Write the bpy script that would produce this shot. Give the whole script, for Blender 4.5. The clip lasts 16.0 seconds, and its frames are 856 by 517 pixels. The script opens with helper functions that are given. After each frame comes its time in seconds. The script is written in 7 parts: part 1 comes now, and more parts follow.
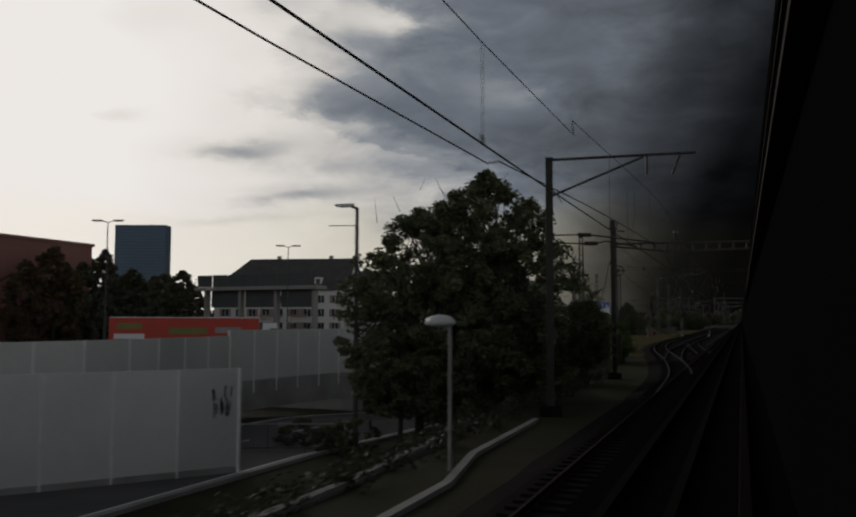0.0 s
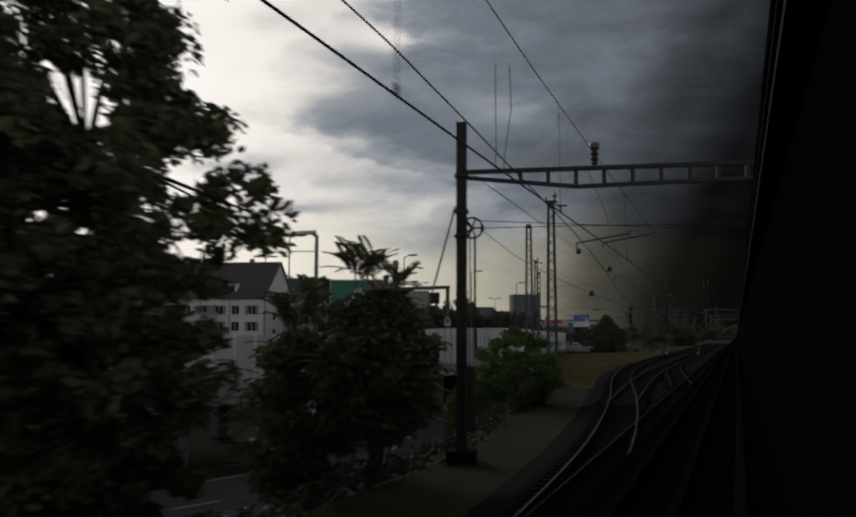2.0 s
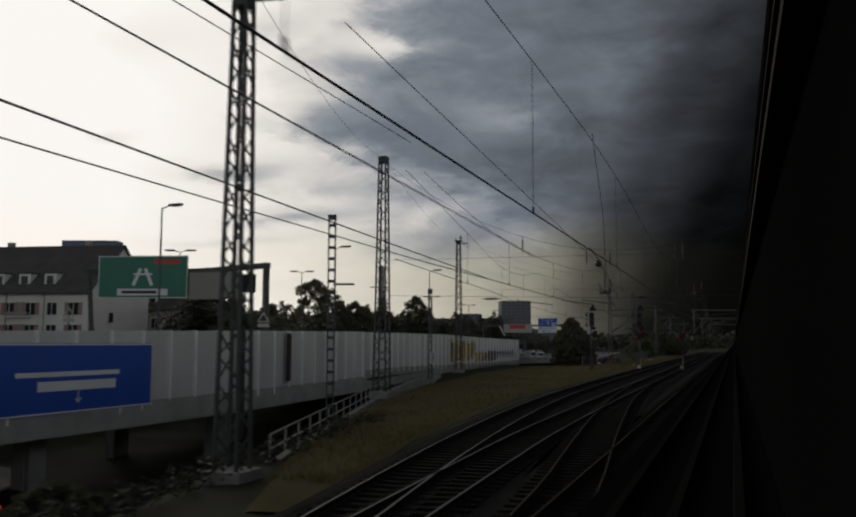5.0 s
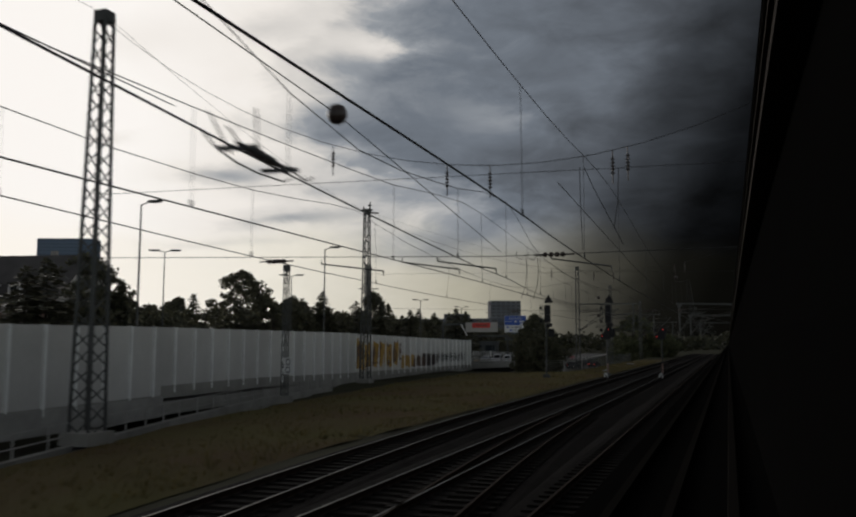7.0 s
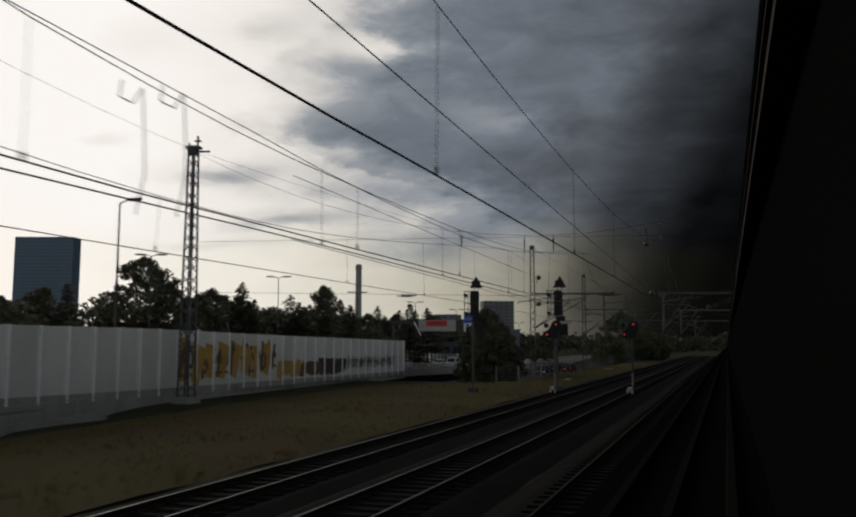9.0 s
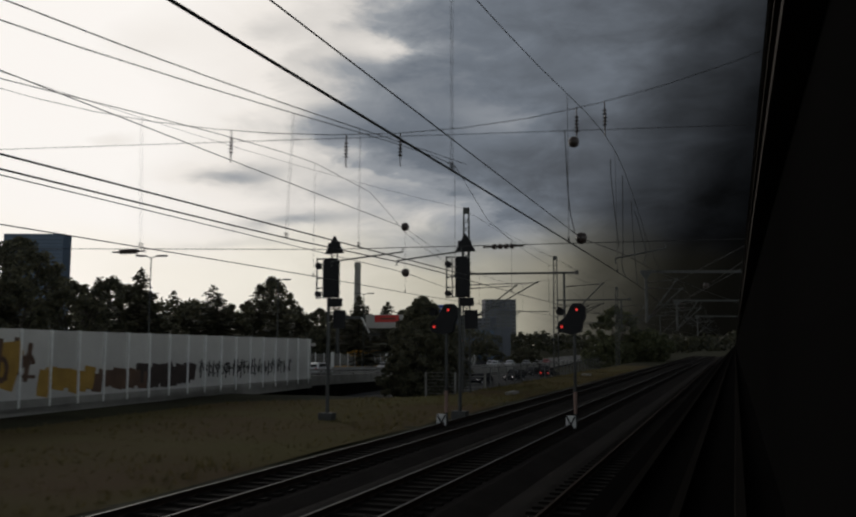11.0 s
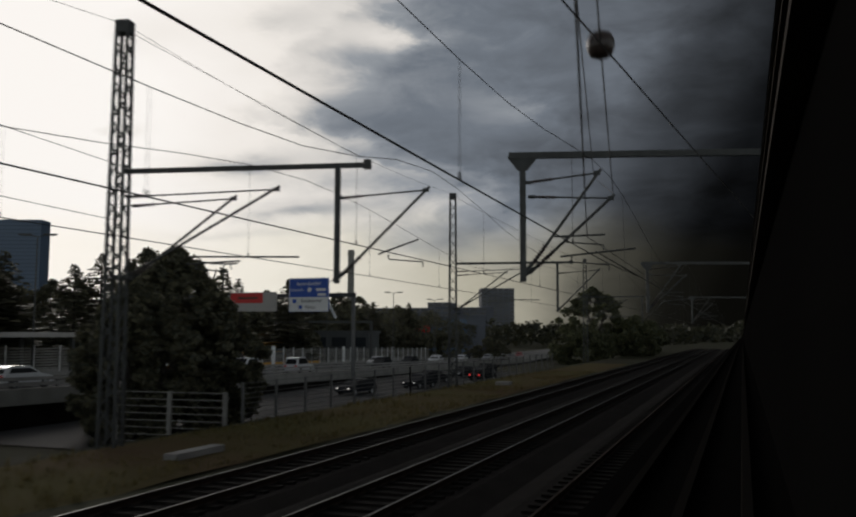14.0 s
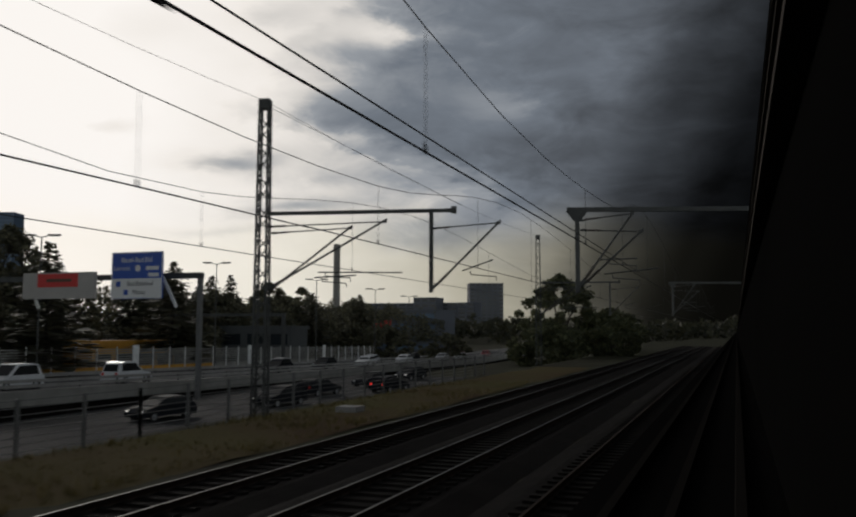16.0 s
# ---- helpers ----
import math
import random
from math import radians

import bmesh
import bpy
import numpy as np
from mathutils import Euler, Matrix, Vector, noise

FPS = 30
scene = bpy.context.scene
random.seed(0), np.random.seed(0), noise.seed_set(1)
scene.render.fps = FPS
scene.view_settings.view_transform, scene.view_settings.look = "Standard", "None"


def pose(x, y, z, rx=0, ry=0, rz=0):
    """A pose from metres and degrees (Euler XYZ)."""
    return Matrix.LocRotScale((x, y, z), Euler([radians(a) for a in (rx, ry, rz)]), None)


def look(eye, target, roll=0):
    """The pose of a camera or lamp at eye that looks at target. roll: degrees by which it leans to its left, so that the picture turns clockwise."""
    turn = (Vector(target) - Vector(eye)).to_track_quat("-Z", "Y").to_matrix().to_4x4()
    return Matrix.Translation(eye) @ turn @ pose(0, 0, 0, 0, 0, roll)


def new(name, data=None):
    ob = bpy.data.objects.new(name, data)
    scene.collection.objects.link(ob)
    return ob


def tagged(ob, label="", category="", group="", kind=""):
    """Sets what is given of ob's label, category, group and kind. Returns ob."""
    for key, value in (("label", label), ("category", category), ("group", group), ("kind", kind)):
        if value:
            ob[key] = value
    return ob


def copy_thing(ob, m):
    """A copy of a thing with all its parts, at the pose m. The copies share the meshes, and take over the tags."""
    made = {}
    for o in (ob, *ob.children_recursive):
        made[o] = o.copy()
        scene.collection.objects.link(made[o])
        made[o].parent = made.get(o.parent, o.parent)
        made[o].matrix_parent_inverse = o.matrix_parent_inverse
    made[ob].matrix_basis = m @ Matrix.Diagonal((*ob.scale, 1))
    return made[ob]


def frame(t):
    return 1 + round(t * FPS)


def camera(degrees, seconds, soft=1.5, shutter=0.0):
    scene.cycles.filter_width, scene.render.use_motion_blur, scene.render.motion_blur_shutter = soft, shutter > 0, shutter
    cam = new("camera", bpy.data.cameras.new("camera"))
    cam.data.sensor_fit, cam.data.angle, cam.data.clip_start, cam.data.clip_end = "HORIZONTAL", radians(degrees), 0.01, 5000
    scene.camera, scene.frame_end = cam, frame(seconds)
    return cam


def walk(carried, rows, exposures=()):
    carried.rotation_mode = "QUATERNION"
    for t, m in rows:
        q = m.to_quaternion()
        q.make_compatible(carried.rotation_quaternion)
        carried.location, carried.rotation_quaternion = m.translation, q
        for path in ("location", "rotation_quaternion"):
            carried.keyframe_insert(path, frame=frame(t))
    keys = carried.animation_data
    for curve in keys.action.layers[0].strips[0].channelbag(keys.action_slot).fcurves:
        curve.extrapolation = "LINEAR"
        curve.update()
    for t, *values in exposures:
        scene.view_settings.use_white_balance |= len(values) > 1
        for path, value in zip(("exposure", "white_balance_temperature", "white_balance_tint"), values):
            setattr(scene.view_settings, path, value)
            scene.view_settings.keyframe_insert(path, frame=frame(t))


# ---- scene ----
cam = camera(54.0, 16.0, soft=2.15, shutter=0.35)
# seconds, metres along the track, yaw, pitch, lean
RUN = [
    (0, 0.00, 20.43, 4.14, 0.20),
    (0.5, 8.27, 20.21, 4.27, 0.23),
    (1, 16.81, 20.05, 4.40, 0.19),
    (1.5, 25.11, 20.32, 4.80, 0.16),
    (2.5, 40.98, 19.95, 5.31, 0.20),
    (2.8, 45.63, 20.02, 5.32, 0.16),
    (3, 48.71, 19.96, 5.37, 0.17),
    (3.5, 56.36, 20.11, 5.45, 0.21),
    (4, 63.94, 20.15, 5.59, 0.19),
    (4.2, 66.93, 19.89, 5.69, 0.16),
    (6.3, 96.94, 20.17, 5.69, 0.16),
    (6.5, 99.93, 20.14, 5.74, 0.10),
    (6.7, 102.94, 20.00, 5.71, 0.16),
    (7, 107.46, 19.61, 5.76, 0.18),
    (7.5, 114.98, 20.01, 5.86, 0.12),
    (8, 122.35, 19.84, 5.93, 0.11),
    (8.5, 129.89, 19.83, 5.85, 0.13),
    (9, 137.24, 19.51, 5.85, 0.14),
    (9.2, 140.17, 19.33, 5.93, 0.16),
    (11.3, 169.75, 20.24, 5.80, 0.17),
    (11.5, 172.73, 20.36, 5.81, 0.20),
    (12, 180.25, 20.36, 5.74, 0.19),
    (12.5, 187.27, 20.44, 5.60, 0.17),
    (13, 193.97, 20.48, 5.55, 0.17),
    (13.3, 198.20, 20.42, 5.35, 0.17),
    (13.5, 201.04, 20.72, 5.16, 0.12),
    (14, 208.05, 20.46, 5.18, 0.18),
    (14.5, 214.86, 20.39, 5.18, 0.13),
    (15, 221.27, 20.50, 5.10, 0.14),
    (15.5, 228.19, 20.16, 4.99, 0.17),
    (16, 235.36, 20.11, 4.91, 0.15),
]


def eye_pose(y, yaw, pitch, lean):
    return Matrix.Translation((0.0, y, 3.6)) @ pose(0, 0, 0, 90 + pitch, 0, yaw) @ pose(0, 0, 0, 0, 0, lean)


walk(cam, [(t, eye_pose(y, yaw, pitch, lean)) for t, y, yaw, pitch, lean in RUN],
     exposures=((0.0, -0.2), (0.9, 0.06), (2.0, 0.06), (2.7, 0.0), (16.0, 0.0)))

# ---- sky and light ----
world = bpy.data.worlds.new("sky")
scene.world = world
world.use_nodes = True
WT = world.node_tree
WT.nodes.clear()


def wnode(kind, **props):
    n = WT.nodes.new(kind)
    for key, value in props.items():
        if key == "operation":
            n.operation = value
        elif key == "blend_type":
            n.blend_type = value
        elif key == "data_type":
            n.data_type = value
    return n


def wlink(a, b):
    WT.links.new(a, b)


def wmath(op, a, b=None, clamp=False):
    n = wnode("ShaderNodeMath", operation=op)
    n.use_clamp = clamp
    for k, v in enumerate((a, b)):
        if v is None:
            continue
        if isinstance(v, (int, float)):
            n.inputs[k].default_value = v
        else:
            wlink(v, n.inputs[k])
    return n.outputs[0]


def wdot(vec, v):
    n = wnode("ShaderNodeVectorMath", operation="DOT_PRODUCT")
    wlink(vec, n.inputs[0])
    n.inputs[1].default_value = v
    return n.outputs["Value"]


def wramp(val, stops, interp="EASE"):
    n = wnode("ShaderNodeValToRGB")
    n.color_ramp.interpolation = interp
    el = n.color_ramp.elements
    while len(el) < len(stops):
        el.new(0.5)
    for e, (p, c) in zip(el, stops):
        e.position, e.color = p, (*c, 1)
    wlink(val, n.inputs[0])
    return n.outputs[0]


def wmix(fac, a, b, blend="MIX"):
    n = wnode("ShaderNodeMix", data_type="RGBA")
    n.data_type, n.blend_type = "RGBA", blend
    ins = [s for s in n.inputs if s.type == "RGBA"]
    for sock, v in ((n.inputs[0], fac), (ins[0], a), (ins[1], b)):
        if isinstance(v, (int, float)):
            sock.default_value = v
        elif isinstance(v, tuple):
            sock.default_value = (*v, 1)
        else:
            wlink(v, sock)
    return [s for s in n.outputs if s.type == "RGBA"][0]


CLOUD_SHIFT = (3.1, 1.7, 0.4)
direction = wnode("ShaderNodeTexCoord").outputs["Generated"]
# bearing across the thunderstorm front: bright in the west, dark ahead
west = Vector((-math.sin(radians(48)), math.cos(radians(48)), 0))
across = wdot(direction, Vector((math.cos(radians(20)), math.sin(radians(20)), 0)))
ahead = wdot(direction, Vector((-math.sin(radians(20)), math.cos(radians(20)), 0)))
up = wdot(direction, Vector((0, 0, 1)))
# clouds drawn out along the horizon, in two sizes
flat = wnode("ShaderNodeCombineXYZ")
wlink(across, flat.inputs[0])
wlink(ahead, flat.inputs[1])
wlink(wmath("MULTIPLY", up, 2.4), flat.inputs[2])
shift = wnode("ShaderNodeVectorMath", operation="ADD")
shift.inputs[1].default_value = CLOUD_SHIFT
wlink(flat.outputs[0], shift.inputs[0])


def clouds(scale, detail, rough, twist):
    n = wnode("ShaderNodeTexNoise")
    n.inputs["Scale"].default_value, n.inputs["Detail"].default_value = scale, detail
    n.inputs["Roughness"].default_value, n.inputs["Distortion"].default_value = rough, twist
    wlink(shift.outputs[0], n.inputs["Vector"])
    return wmath("SUBTRACT", n.outputs[0], 0.5)


big, small = clouds(4.2, 3, 0.45, 0.2), clouds(10.0, 5, 0.55, 0.5)
fine = clouds(27.0, 6, 0.6, 0.4)
side_of = wmath("ADD", wmath("DIVIDE", across, wmath("MAXIMUM", ahead, 0.2)), wmath("MULTIPLY", small, 0.09))
side_of = wmath("ADD", side_of, wmath("MULTIPLY", fine, 0.035))
height_of = wmath("ADD", wmath("DIVIDE", up, wmath("MAXIMUM", ahead, 0.2)), wmath("MULTIPLY", big, 0.05))
height_of = wmath("ADD", height_of, wmath("MULTIPLY", fine, 0.018))


def bank(u, v, wide, tall, weight):
    """A soft cloud bank (or a gap, below zero) at a bearing and a height, as tangents."""
    a_ = wmath("POWER", wmath("ABSOLUTE", wmath("DIVIDE", wmath("SUBTRACT", side_of, u), wide)), 2.0)
    b_ = wmath("POWER", wmath("ABSOLUTE", wmath("DIVIDE", wmath("SUBTRACT", height_of, v), tall)), 2.0)
    return wmath("MULTIPLY", wmath("EXPONENT", wmath("MULTIPLY", wmath("ADD", a_, b_), -1.0)), weight)


# the front: from the bright west to the storm ahead
front = wmath("ADD", wmath("MULTIPLY", across, 1.25), wmath("MULTIPLY", up, -0.25))
front = wmath("ADD", front, wmath("MULTIPLY", big, 0.16))
stormy = wmath("MULTIPLY", wmath("ADD", across, 0.36), 3.0, clamp=True)
front = wmath("ADD", front, wmath("MULTIPLY", stormy, wmath("ADD", wmath("MULTIPLY", small, 0.34), wmath("MULTIPLY", fine, 0.09))))
# ragged leading edge of the storm cloud: bearing (plus a half) by height
edge = wramp(height_of, [(v, (u, u, u)) for v, u in ((0.13, 0.62), (0.178, 0.535), (0.207, 0.41), (0.228, 0.345), (0.245, 0.272), (0.27, 0.255), (0.308, 0.295), (0.336, 0.30), (0.378, 0.36), (0.42, 0.40))], "LINEAR")
inside = wmath("SUBTRACT", wmath("ADD", side_of, 0.5), edge)
storm = wramp(inside, [(0.0, (0, 0, 0)), (0.035, (0.40, 0.40, 0.40)), (0.13, (1, 1, 1))])
front = wmath("ADD", front, wmath("MULTIPLY", storm, 0.17))
for spec in ((-0.245, 0.205, 0.075, 0.013, 0.22), (-0.386, 0.246, 0.035, 0.008, 0.17), (-0.055, 0.357, 0.045, 0.022, -0.22), (0.085, 0.275, 0.06, 0.035, -0.13), (0.20, 0.345, 0.06, 0.03, -0.07),
             (-0.13, 0.178, 0.05, 0.012, 0.07), (-0.17, 0.148, 0.065, 0.010, 0.16), (-0.24, 0.118, 0.12, 0.007, 0.15), (-0.19, 0.385, 0.05, 0.02, 0.10), (-0.10, 0.25, 0.09, 0.014, 0.07), (0.02, 0.20, 0.06, 0.012, -0.06),
             (0.13, 0.215, 0.10, 0.035, 0.10), (-0.36, 0.375, 0.09, 0.03, 0.10), (-0.46, 0.31, 0.05, 0.02, 0.08)):
    front = wmath("ADD", front, bank(*spec))
front = wmath("SUBTRACT", front, wmath("MULTIPLY", wmath("MAXIMUM", wmath("ADD", across, 0.07), 0.0), 0.60))
front = wmath("ADD", front, 0.46)
sky_col = wramp(front, [(-0.0, (0.965, 0.925, 0.885)), (0.15, (0.86, 0.815, 0.765)), (0.27, (0.64, 0.615, 0.585)), (0.385, (0.298, 0.318, 0.345)), (0.53, (0.156, 0.178, 0.210)),
                        (0.69, (0.088, 0.099, 0.116)), (0.84, (0.036, 0.039, 0.043))], "LINEAR")
# the clear strip above the horizon
strip_col = wramp(wmath("ADD", wmath("ADD", wmath("MULTIPLY", across, 1.1), 0.5), wmath("MULTIPLY", small, 0.12)), [(0.05, (0.97, 0.91, 0.83)), (0.30, (0.83, 0.785, 0.69)), (0.56, (0.42, 0.395, 0.315)),
                        (0.70, (0.165, 0.158, 0.128)), (0.78, (0.08, 0.078, 0.062))], "LINEAR")
strip = wramp(wmath("ADD", up, wmath("MULTIPLY", big, 0.16)), [(0.085, (1, 1, 1)), (0.155, (0, 0, 0))])
seen_sky = wmix(strip, sky_col, strip_col)
# the dark of the window edge and oblique glass, painted into the sky
window_dim = wramp(wmath("ADD", across, wmath("MULTIPLY", up, -0.42)), [(0.09, (1, 1, 1)), (0.18, (0.38, 0.38, 0.38)), (0.26, (0.075, 0.075, 0.075)), (0.31, (0.035, 0.035, 0.035))])
seen_sky = wmix(1.0, seen_sky, window_dim, "MULTIPLY")
# away from the front the overcast evens out
nishita = wnode("ShaderNodeTexSky")
nishita.sky_type = "NISHITA"
nishita.sun_disc = False
nishita.sun_elevation, nishita.sun_rotation = radians(16), radians(-48)
dull = wmix(0.05, (0.46, 0.46, 0.46), nishita.outputs[0])
behind = wramp(ahead, [(0.30, (1, 1, 1)), (0.62, (0, 0, 0))])
low_sky = wramp(up, [(0.12, (0.95, 0.95, 0.95)), (0.50, (0.185, 0.185, 0.185))])
dull_dim = wmix(1.0, dull, low_sky, "MULTIPLY")
overhead = wramp(up, [(0.42, (0, 0, 0)), (0.60, (1, 1, 1))])
full_sky = wmix(overhead, wmix(behind, seen_sky, dull_dim), dull_dim)
bg = wnode("ShaderNodeBackground")
bg.inputs[1].default_value = 1.0
wlink(full_sky, bg.inputs[0])
wlink(bg.outputs[0], wnode("ShaderNodeOutputWorld").inputs[0])

sun_data = bpy.data.lights.new("sun", "SUN")
sun_data.energy, sun_data.angle, sun_data.color = 0.35, radians(14), (1.0, 0.93, 0.86)
sun = new("sun", sun_data)
sun.matrix_world = look((0, 0, 60), Vector((0, 0, 60)) - Vector((west.x, west.y, 0.30)))


# ---- materials ----
def material(name, base, rough=0.8, vary=0.25, scale=3.0, bump=0.15, metal=0.0, fine=40.0, tint=None, piece=0.0, spec=0.5):
    """A worn surface: two scales of noise in colour, fine grain in relief."""
    m = bpy.data.materials.new(name)
    m.use_nodes = True
    nt = m.node_tree
    bs = nt.nodes["Principled BSDF"]
    tc = nt.nodes.new("ShaderNodeTexCoord")
    big = nt.nodes.new("ShaderNodeTexNoise")
    big.inputs["Scale"].default_value, big.inputs["Detail"].default_value = scale, 4
    small = nt.nodes.new("ShaderNodeTexNoise")
    small.inputs["Scale"].default_value, small.inputs["Detail"].default_value = fine, 3
    for n in (big, small):
        nt.links.new(tc.outputs["Object"], n.inputs["Vector"])
    mixn = nt.nodes.new("ShaderNodeMix")
    mixn.data_type = "RGBA"
    a, b = [s for s in mixn.inputs if s.type == "RGBA"]
    dark = tint if tint else tuple(c * (1 - vary) for c in base)
    a.default_value = (*dark, 1)
    b.default_value = (*[min(1, c * (1 + vary * 0.6)) for c in base], 1)
    add = nt.nodes.new("ShaderNodeMath")
    add.operation = "MULTIPLY_ADD"
    add.inputs[1].default_value, add.inputs[2].default_value = 0.5, 0.0
    nt.links.new(small.outputs[0], add.inputs[0])
    half = nt.nodes.new("ShaderNodeMath")
    half.operation = "MULTIPLY_ADD"
    half.inputs[1].default_value = 1.6
    half.use_clamp = True
    nt.links.new(big.outputs[0], half.inputs[0])
    sub = nt.nodes.new("ShaderNodeMath")
    sub.operation = "SUBTRACT"
    sub.inputs[1].default_value = 0.55
    nt.links.new(add.outputs[0], sub.inputs[0])
    nt.links.new(sub.outputs[0], half.inputs[2])
    nt.links.new(half.outputs[0], mixn.inputs[0])
    col = [s for s in mixn.outputs if s.type == "RGBA"][0]
    if piece:
        info = nt.nodes.new("ShaderNodeObjectInfo")
        hsv = nt.nodes.new("ShaderNodeHueSaturation")
        rng = nt.nodes.new("ShaderNodeMapRange")
        rng.inputs["To Min"].default_value, rng.inputs["To Max"].default_value = 1 - piece, 1 + piece
        nt.links.new(info.outputs["Random"], rng.inputs["Value"])
        nt.links.new(rng.outputs[0], hsv.inputs["Value"])
        nt.links.new(col, hsv.inputs["Color"])
        col = hsv.outputs[0]
    nt.links.new(col, bs.inputs["Base Color"])
    bs.inputs["Roughness"].default_value, bs.inputs["Metallic"].default_value = rough, metal
    bs.inputs["Specular IOR Level"].default_value = spec
    if bump:
        bp = nt.nodes.new("ShaderNodeBump")
        bp.inputs["Strength"].default_value, bp.inputs["Distance"].default_value = bump, 0.05
        nt.links.new(small.outputs[0], bp.inputs["Height"])
        nt.links.new(bp.outputs[0], bs.inputs["Normal"])
    return m


def glowing(name, colour, strength):
    m = bpy.data.materials.new(name)
    m.use_nodes = True
    bs = m.node_tree.nodes["Principled BSDF"]
    bs.inputs["Base Color"].default_value = (*colour, 1)
    bs.inputs["Emission Color"].default_value = (*colour, 1)
    bs.inputs["Emission Strength"].default_value = strength
    return m


def foliage(name, base, vary=0.5):
    """Leaves whose colour changes from leaf to leaf."""
    m = bpy.data.materials.new(name)
    m.use_nodes = True
    nt = m.node_tree
    bs = nt.nodes["Principled BSDF"]
    geo = nt.nodes.new("ShaderNodeNewGeometry")
    ramp = nt.nodes.new("ShaderNodeValToRGB")
    ramp.color_ramp.elements[0].color = (*[c * (1 - vary) for c in base], 1)
    ramp.color_ramp.elements[1].color = (base[0] * 1.5, base[1] * 1.25, base[2], 1)
    nt.links.new(geo.outputs["Random Per Island"], ramp.inputs[0])
    nt.links.new(ramp.outputs[0], bs.inputs["Base Color"])
    bs.inputs["Roughness"].default_value = 0.6
    bs.inputs["Specular IOR Level"].default_value = 0.3
    # thin leaves let some light through
    thin = nt.nodes.new("ShaderNodeBsdfTranslucent")
    nt.links.new(ramp.outputs[0], thin.inputs["Color"])
    both = nt.nodes.new("ShaderNodeMixShader")
    both.inputs[0].default_value = 0.25
    nt.links.new(bs.outputs[0], both.inputs[1])
    nt.links.new(thin.outputs[0], both.inputs[2])
    nt.links.new(both.outputs[0], nt.nodes["Material Output"].inputs["Surface"])
    return m


GROUND = material("earth", (0.056, 0.058, 0.034), 0.95, 0.45, 0.18, 0.6, fine=9.0, tint=(0.022, 0.019, 0.014), spec=0.05)
GRASS = material("dry grass", (0.090, 0.090, 0.034), 0.95, 0.5, 0.11, 0.8, fine=14.0, tint=(0.110, 0.068, 0.046), spec=0.02)
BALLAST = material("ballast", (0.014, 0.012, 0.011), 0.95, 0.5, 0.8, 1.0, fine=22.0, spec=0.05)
ASPHALT = material("asphalt", (0.115, 0.114, 0.112), 0.85, 0.3, 0.4, 0.3, fine=60.0, spec=0.2)
TARMAC = material("dark car park tarmac", (0.030, 0.031, 0.032), 0.8, 0.3, 0.4, 0.3, fine=60.0, spec=0.15)
RAILTOP = material("worn rail steel", (0.095, 0.092, 0.088), 0.55, 0.3, 2.0, 0.0, metal=1.0)
RUST_DIM = material("rusty rail web, dimmed rail heads", (0.045, 0.031, 0.024), 0.9, 0.4, 6.0, 0.3, spec=0.1)
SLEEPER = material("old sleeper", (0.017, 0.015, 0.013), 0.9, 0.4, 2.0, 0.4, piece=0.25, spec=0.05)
CONCRETE = material("weathered concrete", (0.30, 0.29, 0.265), 0.9, 0.35, 0.6, 0.3)
GALV = material("galvanised fence steel", (0.17, 0.17, 0.165), 0.7, 0.25, 2.0, 0.1, metal=0.2)
COPING = material("pale coping", (0.34, 0.33, 0.31), 0.9, 0.3, 0.8, 0.3)
PANEL = material("grey noise panel", (0.56, 0.545, 0.52), 0.75, 0.14, 0.35, 0.1, fine=4.0, piece=0.10)
POSTS = material("pale steel post", (0.85, 0.85, 0.83), 0.6, 0.2, 2.0, 0.1)
STEEL = material("dark galvanised steel", (0.085, 0.088, 0.085), 0.7, 0.3, 3.0, 0.1, metal=0.2)
BROWNSTEEL = material("brown painted steel", (0.044, 0.038, 0.033), 0.8, 0.3, 3.0, 0.1)
WIRE = material("bronze wire", (0.03, 0.03, 0.03), 0.6, 0.2, 2.0, 0.0)
PORCELAIN = material("brown porcelain", (0.05, 0.035, 0.03), 0.35, 0.2, 4.0, 0.0)
BARK = material("bark", (0.05, 0.042, 0.035), 0.95, 0.4, 4.0, 0.6)
LEAF = foliage("dark leaves", (0.112, 0.136, 0.08))
# haze is put into this paler, greyer copy of the leaf colour
LEAF_FAR = foliage("hazed far leaves", (0.112, 0.124, 0.092))
# darker leaf copy for weeds and horizon woods, shade put into the colour
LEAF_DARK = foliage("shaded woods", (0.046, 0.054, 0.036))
LEAF_RUSSET = foliage("russet leaves", (0.115, 0.090, 0.058))
LEAF_PALE = foliage("bright leaves", (0.122, 0.205, 0.074))
BLADES = foliage("grass blades", (0.14, 0.130, 0.055), 0.35)
SIGNAL_BLACK = material("black signal paint", (0.024, 0.024, 0.026), 0.75, 0.2, 2.0, 0.0, spec=0.2)
# needle colour is lifted as well, to imitate haze
NEEDLE = foliage("conifer needles", (0.100, 0.112, 0.085))
TOWER_GLASS = material("blue tower glass", (0.085, 0.135, 0.21), 0.35, 0.15, 0.02, 0.0, fine=0.3)
TOWER_LINE = material("tower mullion", (0.035, 0.07, 0.12), 0.5, 0.1, 0.05, 0.0)
RED_PLASTER = material("red render", (0.33, 0.155, 0.13), 0.9, 0.25, 0.08, 0.1, fine=2.0)
WHITE_PLASTER = material("white render", (0.72, 0.68, 0.64), 0.9, 0.12, 0.2, 0.1, fine=6.0)
GREY_PLASTER = material("grey render", (0.30, 0.28, 0.26), 0.9, 0.2, 0.2, 0.1, fine=6.0)
